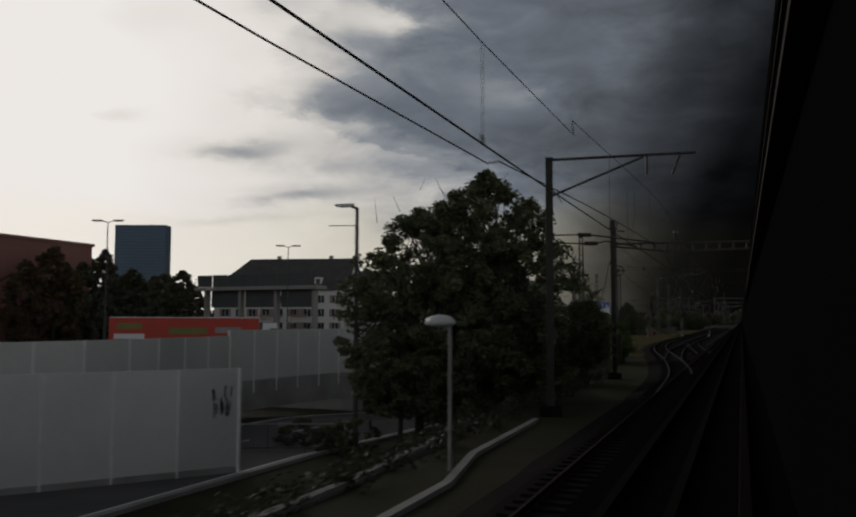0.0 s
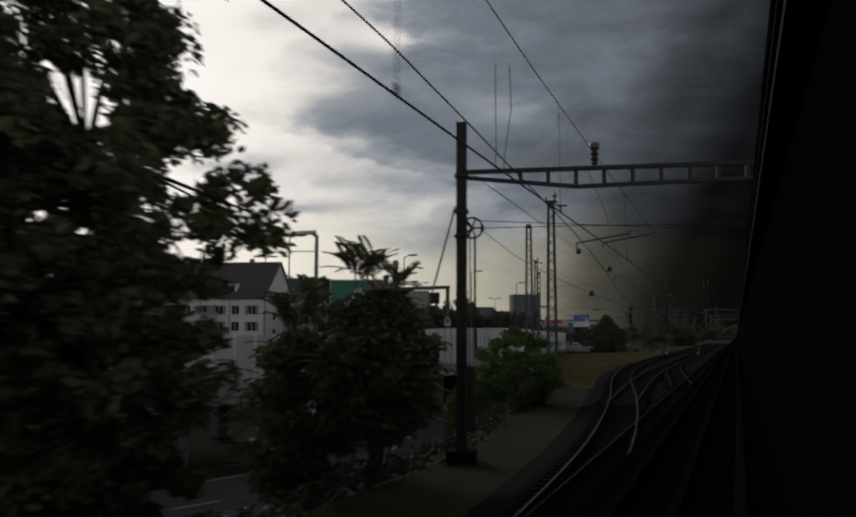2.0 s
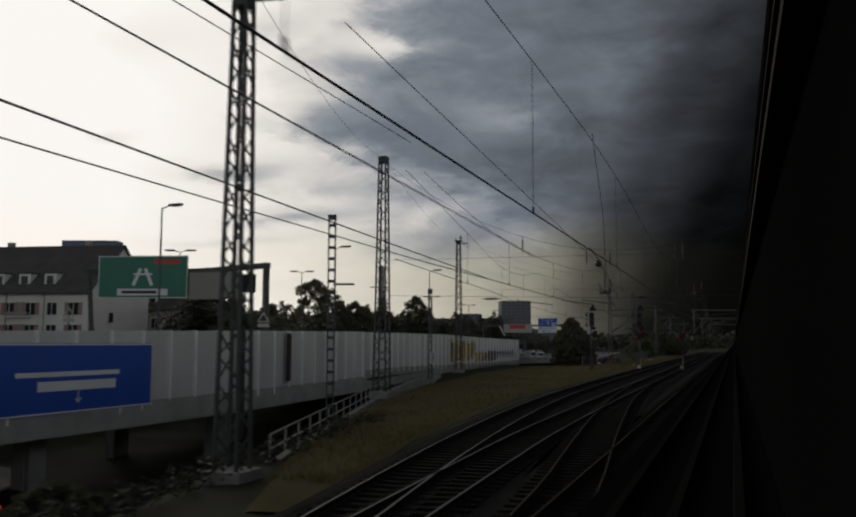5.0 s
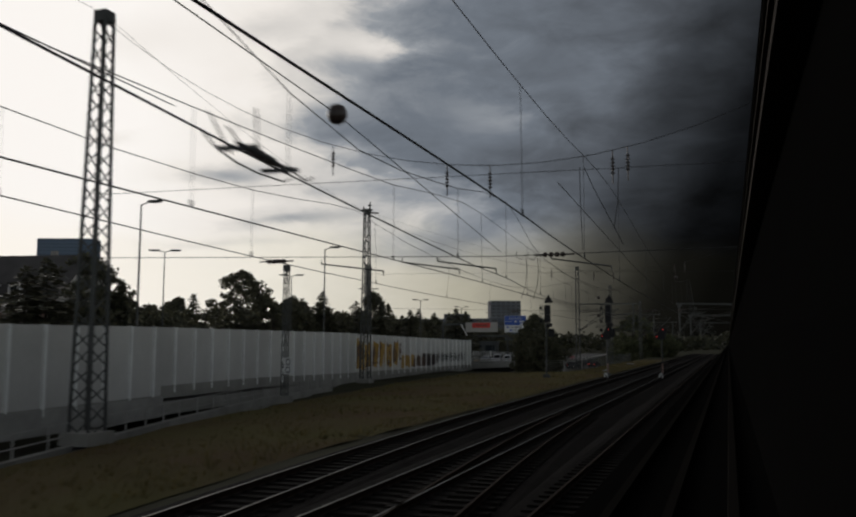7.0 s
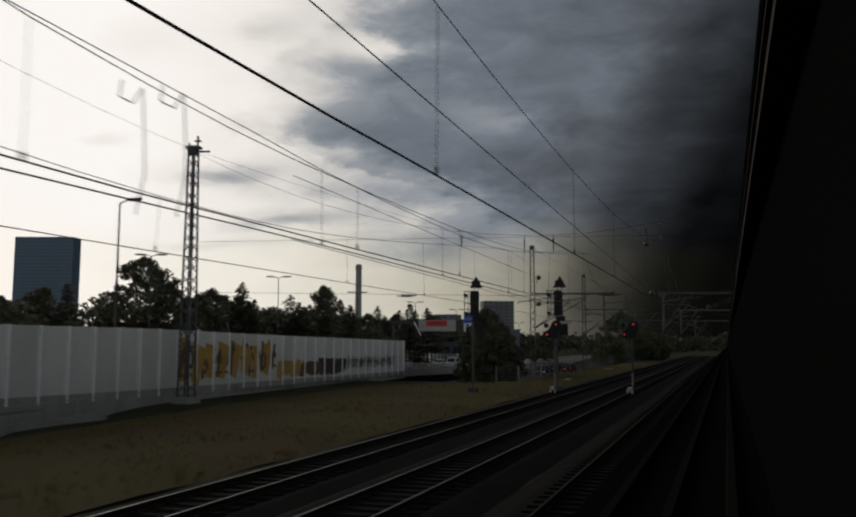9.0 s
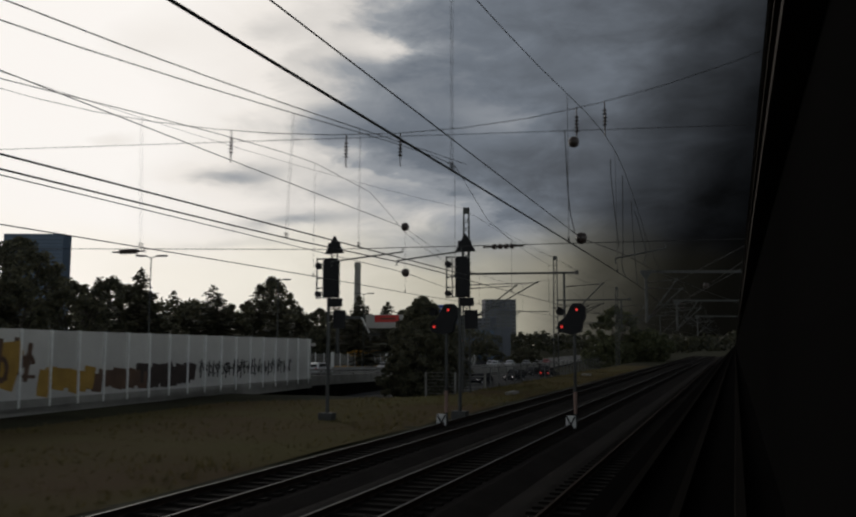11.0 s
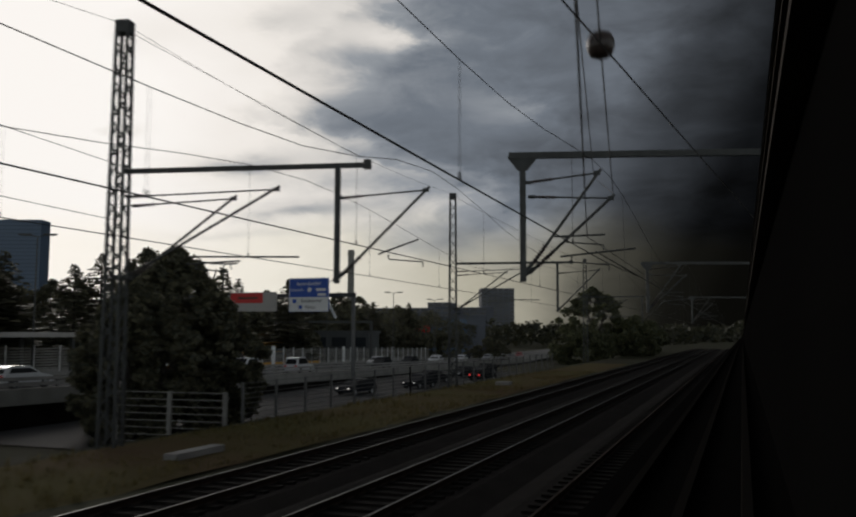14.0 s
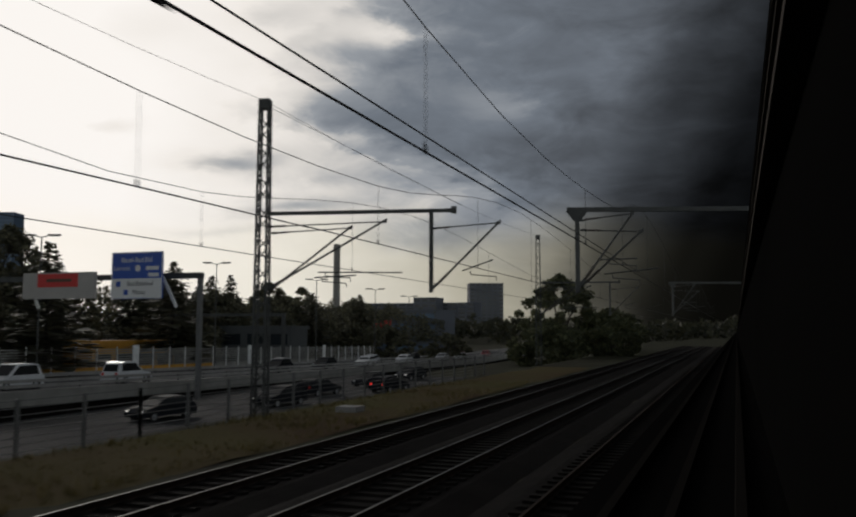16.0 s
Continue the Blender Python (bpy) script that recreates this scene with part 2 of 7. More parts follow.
SLATE = material("dark roof tiles", (0.080, 0.074, 0.073), 0.8, 0.3, 0.5, 0.4, fine=5.0)
GLASS = material("window glass", (0.03, 0.035, 0.04), 0.12, 0.2, 0.5, 0.0)
SHUTTER = material("brown shutter", (0.34, 0.22, 0.185), 0.8, 0.2, 1.0, 0.2)
FRAME_WHITE = material("white frame", (0.72, 0.72, 0.70), 0.6, 0.1, 1.0, 0.0)
SIGN_BLUE = material("blue sign sheet", (0.012, 0.075, 0.40), 0.4, 0.08, 0.5, 0.0)
SIGN_GREEN = material("green sign sheet", (0.008, 0.16, 0.10), 0.4, 0.08, 0.5, 0.0)
SIGN_WHITE = material("white sign sheet", (0.72, 0.72, 0.71), 0.5, 0.06, 0.5, 0.0)
SIGN_BLACK = material("black sign paint", (0.02, 0.02, 0.02), 0.6, 0.1, 1.0, 0.0)
SIGN_RED = material("red sign sheet", (0.62, 0.04, 0.035), 0.5, 0.08, 0.5, 0.0)
TRUCK_RED = material("red tarpaulin", (0.50, 0.045, 0.025), 0.5, 0.15, 0.3, 0.1, fine=3.0)
OLIVE = material("olive print", (0.22, 0.19, 0.05), 0.6, 0.2, 0.5, 0.0)
RUBBER = material("black rubber", (0.018, 0.018, 0.018), 0.8, 0.2, 2.0, 0.0)
CAR_GLASS = material("dark car glass", (0.008, 0.009, 0.010), 0.35, 0.1, 0.5, 0.0, spec=0.2)
CAR_WHITE = material("white car paint", (0.72, 0.73, 0.74), 0.25, 0.05, 0.5, 0.0)
CAR_SILVER = material("silver car paint", (0.42, 0.43, 0.44), 0.28, 0.05, 0.5, 0.0, metal=0.4)
CAR_DARK = material("dark car paint", (0.016, 0.018, 0.022), 0.6, 0.1, 0.5, 0.0, spec=0.1)
CAR_RED = material("red car paint", (0.30, 0.02, 0.02), 0.28, 0.1, 0.5, 0.0)
YELLOW = material("yellow-orange paint", (0.62, 0.30, 0.03), 0.5, 0.15, 1.0, 0.0)
# near-black skin also holds the dark of the unlit coach interior
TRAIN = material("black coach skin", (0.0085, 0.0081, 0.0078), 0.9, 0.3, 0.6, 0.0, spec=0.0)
TRAIN_RIB = material("grey rubber rib", (0.11, 0.098, 0.088), 0.9, 0.3, 0.6, 0.0, spec=0.0)
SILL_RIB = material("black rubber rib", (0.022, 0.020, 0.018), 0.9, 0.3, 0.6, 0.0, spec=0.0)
BANNER = material("dull grey banner sheet", (0.42, 0.40, 0.37), 0.7, 0.12, 0.6, 0.0)
GRAFFITI_DARK = material("blackish graffiti paint", (0.045, 0.031, 0.027), 0.7, 0.4, 1.2, 0.0)
GRAFFITI = material("ochre graffiti paint", (0.42, 0.25, 0.05), 0.7, 0.35, 0.8, 0.0)
GRAFFITI_BROWN = material("brown graffiti paint", (0.125, 0.072, 0.046), 0.7, 0.4, 1.2, 0.0)
LAMP_WHITE = material("lamp shade", (0.60, 0.60, 0.58), 0.4, 0.1, 2.0, 0.0)
DARK_HALL = material("dark hall cladding", (0.085, 0.09, 0.092), 0.8, 0.2, 0.3, 0.0, fine=3.0)
FAR_GREY = material("far facade", (0.115, 0.125, 0.15), 0.8, 0.2, 0.05, 0.0, fine=0.4)
RED_GLOW = glowing("red signal lens", (1.0, 0.06, 0.05), 0.45)
WHITE_GLOW = glowing("headlight", (1.0, 0.97, 0.9), 0.6)


# ---- mesh building ----
class Mesh:
    """Collects vertices and faces of one mesh."""

    def __init__(self):
        self.v, self.f = [], []

    def poly(self, pts):
        n = len(self.v)
        self.v += [tuple(p) for p in pts]
        self.f.append(tuple(range(n, n + len(pts))))
        return self

    def hexa(self, low, high):
        """A six-sided block from four low and four high corners."""
        n = len(self.v)
        self.v += [tuple(p) for p in (*low, *high)]
        self.f += [(n + 3, n + 2, n + 1, n), (n + 4, n + 5, n + 6, n + 7)]
        self.f += [(n + k, n + (k + 1) % 4, n + 4 + (k + 1) % 4, n + 4 + k) for k in range(4)]
        return self

    def box(self, c, s):
        x, y, z = c
        a, b, h = s[0] / 2, s[1] / 2, s[2] / 2
        q = [(-a, -b), (a, -b), (a, b), (-a, b)]
        return self.hexa([(x + i, y + j, z - h) for i, j in q], [(x + i, y + j, z + h) for i, j in q])

    def beam(self, p, q, w, h=None):
        """A square bar from p to q; w across, h upright."""
        h = h or w
        p, q = Vector(p), Vector(q)
        d = (q - p).normalized()
        ref = Vector((0, 0, 1)) if abs(d.z) < 0.95 else Vector((0, 1, 0))
        s = d.cross(ref).normalized()
        u = s.cross(d)
        k = [s * (i * w / 2) + u * (j * h / 2) for i, j in ((-1, -1), (1, -1), (1, 1), (-1, 1))]
        return self.hexa([p + o for o in k], [q + o for o in k])

    def tube(self, p, q, r, r2=None, n=8):
        r2 = r if r2 is None else r2
        p, q = Vector(p), Vector(q)
        d = (q - p).normalized()
        ref = Vector((0, 0, 1)) if abs(d.z) < 0.95 else Vector((0, 1, 0))
        s = d.cross(ref).normalized()
        u = s.cross(d)
        b = len(self.v)
        for c, rad in ((p, r), (q, r2)):
            self.v += [tuple(c + (s * math.cos(math.tau * k / n) + u * math.sin(math.tau * k / n)) * rad) for k in range(n)]
        self.f += [(b + k, b + (k + 1) % n, b + n + (k + 1) % n, b + n + k) for k in range(n)]
        self.f += [tuple(b + k for k in reversed(range(n))), tuple(b + n + k for k in range(n))]
        return self

    def path(self, pts, r, n=5):
        for p, q in zip(pts, pts[1:]):
            self.tube(p, q, r, n=n)
        return self

    def sweep(self, pts, profile, closed=True):
        """A profile of (side, height) swept along points; side is to the left of the way."""
        b, n = len(self.v), len(profile)
        for k, p in enumerate(pts):
            p = Vector(p)
            d = Vector(pts[min(k + 1, len(pts) - 1)]) - Vector(pts[max(k - 1, 0)])
            s = Vector((-d.y, d.x, 0)).normalized()
            self.v += [tuple(p + s * a + Vector((0, 0, h))) for a, h in profile]
        m = n if closed else n - 1
        for k in range(len(pts) - 1):
            o = b + k * n
            self.f += [(o + j, o + n + j, o + n + (j + 1) % n, o + (j + 1) % n) for j in range(m)]
        if closed:
            self.f += [tuple(b + j for j in range(n)), tuple(b + (len(pts) - 1) * n + j for j in reversed(range(n)))]
        return self

    def turn(self, profile, c, n=12):
        """A lathe of (radius, height) about a vertical axis at c."""
        b = len(self.v)
        for r, h in profile:
            self.v += [(c[0] + r * math.cos(math.tau * k / n), c[1] + r * math.sin(math.tau * k / n), c[2] + h) for k in range(n)]
        for j in range(len(profile) - 1):
            self.f += [(b + j * n + k, b + j * n + (k + 1) % n, b + (j + 1) * n + (k + 1) % n, b + (j + 1) * n + k) for k in range(n)]
        self.f += [tuple(b + k for k in reversed(range(n))), tuple(b + (len(profile) - 1) * n + k for k in range(n))]
        return self

    def mesh(self, name, mat, smooth=False):
        me = bpy.data.meshes.new(name)
        me.from_pydata(self.v, [], self.f)
        me.materials.append(mat)
        if smooth:
            me.shade_smooth()
        me.update()
        return me


def thing(name, label, category, group="", kind="", at=(0, 0, 0), turn=0.0):
    """An empty at the base of a thing made of parts."""
    e = new(name)
    e.empty_display_size = 0.3
    e.matrix_world = pose(*at, 0, 0, turn)
    return tagged(e, label, category, group, kind)


def part(name, mb, mat, parent=None, label="", smooth=False):
    ob = new(name, mb.mesh(name, mat, smooth))
    if parent is not None:
        ob.parent = parent
    if label:
        tagged(ob, label)
    return ob


def single(name, mb, mat, label, category, group="", kind="", smooth=False):
    return tagged(part(name, mb, mat, None, "", smooth), label, category, group, kind)


def step(a, b, x):
    k = min(1.0, max(0.0, (x - a) / (b - a)))
    return k * k * (3 - 2 * k)


def along(table, y):
    """Value from rows of (y, value), eased between them."""
    if y <= table[0][0]:
        return table[0][1]
    for (a, p), (b, q) in zip(table, table[1:]):
        if y <= b:
            return p + (q - p) * (y - a) / (b - a)
    return table[-1][1]


# ---- the lie of the land ----
WALL_X = [(-60, -31.0), (60, -30.5), (93, -30.0), (115, -29.6), (128, -29.9), (140, -31.0), (187, -36.5), (241, -40.0), (300, -43.5), (420, -52.0), (700, -80.0)]
STREET = [(20, -3.2), (52, -3.3), (70, -4.5), (90, -5.2), (118, -5.2), (134, -4.2)]
ROAD_DROP = [(241, 0.0), (294, -0.95), (412, -2.7), (720, -3.6)]


def wall_x(y):
    return along(WALL_X, y)


def land(x, y):
    """Height of the natural ground."""
    h = -0.42
    # the street runs low beside the embankment, then passes under the elevated road
    edge = along([(-60, -10.4), (60, -10.8), (85, -14.0), (110, -18.0), (150, -28.0), (170, -33.0)], y)
    low = step(edge + 1.6, edge - along([(95, 3.0), (120, 1.4)], y), x) * (1 - step(150, 185, y))
    h += (along(STREET, y) - h) * low
    # the car park beside the main road
    park = step(-21.6, -24.6, x) * step(224, 238, y)
    h += (-1.9 - h) * park
    far = step(-39, -42, x) * step(236, 250, y)
    h += (-3.9 - h) * far
    raised = step(-48, -56, x) * (1 - step(150, 200, y))
    return h + raised * (-0.4 - h)


xs = np.concatenate([-np.geomspace(4000, 80, 16), np.arange(-76, 8, 1.6), np.geomspace(10, 4000, 12)])
ys = np.concatenate([-np.geomspace(3000, 70, 10), np.arange(-60, 320, 3.0), np.geomspace(330, 4500, 16)])
gm = Mesh()
for gy in ys:
    for gx in xs:
        gm.v.append((gx, gy, land(gx, gy) + 0.05 * noise.noise((gx * 0.3, gy * 0.3, 0))))
nx = len(xs)
for j in range(len(ys) - 1):
    for k in range(nx - 1):
        gm.f.append((j * nx + k, j * nx + k + 1, (j + 1) * nx + k + 1, (j + 1) * nx + k))
single("ground", gm, GROUND, "dark earth and weeds beside the railway", "ground", kind="structure", smooth=True)

# ---- tracks ----
TRACKS = [
    [(80, -5.9), (92, -6.7), (112, -7.7), (135, -7.9), (460, -7.75)],
    [(44, -3.32), (58, -3.75), (68, -4.6), (79, -5.75), (89, -7.0), (98, -8.3), (106, -9.3), (114, -10.1), (125, -11.0), (138, -11.7), (160, -12.05), (460, -12.05)],
    [(-80, -3.3), (460, -3.3)],
    [(96, -3.6), (112, -5.2), (125, -6.3), (136, -7.1), (152, -7.7)],
]


def track_line(table, pace=3.0):
    y0, y1 = table[0][0], table[-1][0]
    n = int((y1 - y0) / pace)
    pts = []
    for k in range(n + 1):
        y = y0 + (y1 - y0) * k / n
        x = sum(along(table, y + o) for o in (-6, -3, 0, 3, 6)) / 5
        pts.append((x, y, 0.0))
    return pts


RAIL = [(-0.035, 0.0), (-0.035, -0.04), (-0.01, -0.05), (-0.01, -0.14), (-0.07, -0.16), (0.07, -0.16), (0.01, -0.14), (0.01, -0.05), (0.035, -0.04), (0.035, 0.0)]
SLEEPER_MESH = Mesh().hexa([(-1.25, -0.13, -0.05), (1.25, -0.13, -0.05), (1.25, 0.13, -0.05), (-1.25, 0.13, -0.05)],
                           [(-1.23, -0.10, 0.035), (1.23, -0.10, 0.035), (1.23, 0.10, 0.035), (-1.23, 0.10, 0.035)]).mesh("sleeper", SLEEPER)
for table in TRACKS:
    line = track_line(table)
    tr = thing("railway_track", "railway track with rusty rails on dark ballast", "railway track", "tracks", "structure")
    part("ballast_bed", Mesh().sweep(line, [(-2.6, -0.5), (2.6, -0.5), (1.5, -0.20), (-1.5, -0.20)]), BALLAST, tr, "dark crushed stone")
    for off in (-0.75, 0.75):
        side = Mesh().sweep(line, [(off + a, h) for a, h in RAIL])
        r = part("rail", side, RUST_DIM, tr)
        # rust colour on the right-hand tracks' heads imitates fading behind oblique glass
        part("rail_head", Mesh().sweep(line, [(off - 0.033, 0.004), (off + 0.033, 0.004), (off + 0.033, 0.0005), (off - 0.033, 0.0005)]), RAILTOP if table in TRACKS[:2] else RUST_DIM, r, "worn running surface")
    sl = Mesh()
    y0, y1 = max(table[0][0], -30), min(table[-1][0], 330)
    shared = SLEEPER_MESH if table is TRACKS[0] or table is TRACKS[1] else None
    for k in range(int((y1 - y0) / 0.65)):
        y = y0 + 0.65 * k
        x = sum(along(table, y + o) for o in (-6, -3, 0, 3, 6)) / 5
        if shared and 64 < y < 256:
            ob = new("sleeper", shared)
            ob.parent = tr
            ob.location = (x, y, -0.18)
        else:
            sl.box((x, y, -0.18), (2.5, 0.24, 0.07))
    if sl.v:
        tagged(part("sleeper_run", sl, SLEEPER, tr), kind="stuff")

# grass strip between the tracks and the trench
gs = Mesh()
gy = list(range(96, 330, 3))
for y in gy:
    a = along([(96, -9.5), (112, -12.6), (135, -14.6), (330, -14.8)], y)
    b = along([(96, -11), (112, -17.5), (145, -26.0), (186, -31.5), (215, -33.0), (228, -21.0), (330, -20.8)], y)
    for k in range(7):
        x = a + (b - a) * k / 6
        gs.v.append((x, y, max(-0.40, land(x, y) + 0.03) + 0.10 * noise.noise((x * 0.5, y * 0.4, 3.0)) + (0.06 if 0 < k < 6 else 0)))
for j in range(len(gy) - 1):
    for k in range(6):
        gs.f.append((j * 7 + k + 1, j * 7 + k, j * 7 + k + 7, j * 7 + k + 8))
single("grass_strip", gs, GRASS, "dry grass verge between the tracks and the road", "grass", kind="structure", smooth=True)


# ---- elevated road with noise wall ----
def wall_top(y):
    return along([(-20, 2.75), (30, 2.95), (62, 3.2), (86, 3.6), (107, 4.05), (128, 4.32), (147, 4.5), (185, 4.6), (205, 4.35), (225, 4.2), (241, 4.08)], y)


WALL_END = 241.0
bridge = thing("elevated_road", "grey concrete elevated road with a deep edge beam", "bridge", kind="structure")
ramp = [(wall_x(y), y, 0.0) for y in range(66, 151, 6)]
part("ramp_deck", Mesh().sweep(ramp, [(-0.15, -0.85), (0.55, -0.85), (0.55, -0.35), (16.0, -0.35), (16.0, 0.25), (0.35, 0.25), (0.35, 0.45), (-0.15, 0.45)]), CONCRETE, bridge)
part("ramp_edge_beam", Mesh().sweep(ramp, [(-0.22, -0.80), (-0.154, -0.80), (-0.154, 0.38), (-0.22, 0.38)]), COPING, bridge)
main = [(wall_x(y), y, 0.0) for y in range(150, 242, 6)] + [(wall_x(WALL_END), WALL_END, 0.0)]
part("road_base", Mesh().sweep(main, [(-0.15, -0.75), (17.0, -0.75), (17.0, 0.02), (-0.15, 0.02)]), CONCRETE, bridge)
FOOT = [(150, 1.0), (162, 1.0), (184, 0.6), (241, 0.15)]
part("plinth", Mesh().sweep([(wall_x(y), y, along(FOOT, y)) for y in range(150, 242, 7)], [(-0.15, -0.75), (0.35, -0.75), (0.35, 0.0), (-0.15, 0.0)]), CONCRETE, bridge, "stained concrete plinth")
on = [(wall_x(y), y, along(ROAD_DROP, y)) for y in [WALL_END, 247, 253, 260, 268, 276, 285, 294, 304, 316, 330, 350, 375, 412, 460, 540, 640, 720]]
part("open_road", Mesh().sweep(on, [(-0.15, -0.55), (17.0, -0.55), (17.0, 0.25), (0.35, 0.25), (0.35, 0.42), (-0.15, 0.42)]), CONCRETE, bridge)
# the shade below the road edge is painted on with a near-black colour
part("retaining_wall", Mesh().sweep(on, [(0.2, -3.0), (16.6, -3.0), (16.6, -0.554), (0.2, -0.554)]), BALLAST, bridge, "retaining wall with shade in its near-black colour")
for run in (main, on):
    part("carriageway", Mesh().sweep(run, [(0.4, 0.254), (16.6, 0.254), (16.6, 0.262), (0.4, 0.262)]), ASPHALT, bridge, "dark asphalt carriageway")
part("abutment", Mesh().box((wall_x(66) - 8.2, 66.5, -2.5), (15.4, 0.9, 4.2)), CONCRETE, bridge, "weathered concrete abutment")
for y in (78.8, 95.3, 111.8, 128.3):
    x = wall_x(y) - 3.6
    part("column", Mesh().box((x, y, -2.95), (0.75, 1.5, 5.3)).box((x + 0.45, y - 0.35, -2.95), (0.35, 0.6, 5.3)), CONCRETE, bridge)
    part("column", Mesh().box((x - 8.2, y, -2.95), (0.75, 1.5, 5.3)), CONCRETE, bridge)
    part("crosshead", Mesh().box((wall_x(y) - 8.2, y, -0.555), (14.6, 1.3, 0.40)), CONCRETE, bridge)

noise_wall = thing("noise_wall", "pale grey noise barrier panels between white posts", "noise barrier", kind="structure")
y = 65.0
while y < WALL_END - 0.1:
    y2 = min(y + 2.4, WALL_END)
    za, zb = wall_top(y), wall_top(y2)
    xa, xb = wall_x(y), wall_x(y2)
    foot = along([(66, 0.28), (95, 0.42), (150, 0.44)], y) if y < 150 else along(FOOT, y2) - 0.012
    low = [(xa + 0.06, y + 0.07, foot), (xb + 0.06, y2 - 0.07, foot), (xb - 0.06, y2 - 0.07, foot), (xa - 0.06, y + 0.07, foot)]
    top = [(p[0], p[1], (za if k in (0, 3) else zb)) for k, p in enumerate(low)]
    part("panel", Mesh().hexa(low, top), PANEL, noise_wall)
    part("post", Mesh().box((xa, y, (za + foot) / 2 - 0.2), (0.40, 0.12, za - foot + 0.44)), POSTS, noise_wall)
    y = y2


# ---- coach side added along the whole track, for the window surround ----
# made-up long coach: its side keeps a window edge beside the eye
train = thing("railway_train", "long dark coach side in place of a window surround", "train")
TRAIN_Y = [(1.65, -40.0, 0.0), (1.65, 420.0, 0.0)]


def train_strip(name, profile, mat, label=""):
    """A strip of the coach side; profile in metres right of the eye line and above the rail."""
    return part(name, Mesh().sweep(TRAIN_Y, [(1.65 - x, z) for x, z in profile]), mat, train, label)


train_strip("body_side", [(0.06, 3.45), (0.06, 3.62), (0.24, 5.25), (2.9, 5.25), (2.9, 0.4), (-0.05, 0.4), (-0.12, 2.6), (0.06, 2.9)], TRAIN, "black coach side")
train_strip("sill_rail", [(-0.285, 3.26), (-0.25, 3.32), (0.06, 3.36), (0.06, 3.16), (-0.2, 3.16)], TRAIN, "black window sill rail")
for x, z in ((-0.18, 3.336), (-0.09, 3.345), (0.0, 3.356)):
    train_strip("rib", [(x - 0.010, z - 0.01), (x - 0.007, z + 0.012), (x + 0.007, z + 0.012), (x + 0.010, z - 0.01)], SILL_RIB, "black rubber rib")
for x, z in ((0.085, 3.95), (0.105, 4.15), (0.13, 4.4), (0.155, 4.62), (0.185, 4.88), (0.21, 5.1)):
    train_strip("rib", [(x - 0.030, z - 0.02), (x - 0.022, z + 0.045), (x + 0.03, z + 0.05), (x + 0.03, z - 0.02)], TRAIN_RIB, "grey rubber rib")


# ---- masts ----
def lattice_mast(at, top, wide=0.62, narrow=0.36, label="tall lattice steel catenary mast", base=None):
    """Four tapering legs laced on each face."""
    x, y = at
    z0 = land(x, y) - 0.1 if base is None else base
    m = thing("catenary_mast", label, "mast", "catenary masts", at=(x, y, z0))
    h = top - z0
    sgn = [(-1, -1), (1, -1), (1, 1), (-1, 1)]

    def corner(k, s):
        w = (wide + (narrow - wide) * s) / 2
        return Vector((sgn[k % 4][0] * w, sgn[k % 4][1] * w, h * s))
    part("footing", Mesh().box((0, 0, 0.15), (wide + 0.5, wide + 0.5, 0.5)), CONCRETE, m, "concrete footing")
    for k in range(4):
        part("leg", Mesh().beam(corner(k, 0), corner(k, 1), 0.10 if wide > 0.5 else 0.055), STEEL, m)
    n = max(8, int(h / 0.72))
    for k in range(4):
        for j in range(n):
            a, b = (k, k + 1) if j % 2 else (k + 1, k)
            part("lacing_bar", Mesh().beam(corner(a, (j + 0.05) / n), corner(b, (j + 0.95) / n), 0.045 if wide > 0.5 else 0.025), STEEL, m)
    part("cap", Mesh().box((0, 0, h - 0.22), (narrow + 0.10, narrow + 0.10, 0.46)), STEEL, m)
    return m


def mast_head(m, top):
    """Cross plate with insulator horns on a mast."""
    h = top - m.location.z
    part("head_plate", Mesh().box((0, 0, h + 0.05), (0.95, 0.7, 0.16)), STEEL, m)
    part("horn", Mesh().tube((0.32, 0, h), (0.32, 0, h + 0.85), 0.07).box((0.32, 0, h + 0.5), (0.42, 0.3, 0.08)), STEEL, m)
    part("horn", Mesh().tube((-0.28, 0, h), (-0.42, 0, h + 0.45), 0.06), STEEL, m)
    part("insulator", Mesh().tube((0.4, 0, h - 0.25), (1.3, 0, h - 0.32), 0.07), PORCELAIN, m)


def h_mast(at, top, size=0.42, label="brown steel column of the catenary"):
    """A rolled column with two flanges and a web."""
    x, y = at
    z0 = land(x, y) - 0.1
    m = thing("catenary_mast", label, "mast", "catenary masts", at=(x, y, z0))
    h = top - z0
    for s in (-1, 1):
        part("flange", Mesh().box((s * size / 2, 0, h / 2), (0.05, size, h)), BROWNSTEEL, m)
    part("web", Mesh().box((0, 0, h / 2), (size - 0.05, size * 0.55, h)), BROWNSTEEL, m)
    part("footing", Mesh().box((0, 0, 0.2), (0.9, 0.9, 0.6)), SLEEPER, m, "dark footing")
    return m


SKEW = 13.3


def sheds(mb_, p, q, r, n=6):
    """A rod insulator from p to q with n round sheds."""
    p, q = Vector(p), Vector(q)
    mb_.tube(p, q, r * 0.45, n=8)
    for k in range(n):
        a, b, c = (p.lerp(q, (k + o) / n) for o in (0.15, 0.45, 0.75))
        mb_.tube(a, b, r * 0.5, r, 10).tube(b, c, r, r * 0.5, 10)
    return mb_


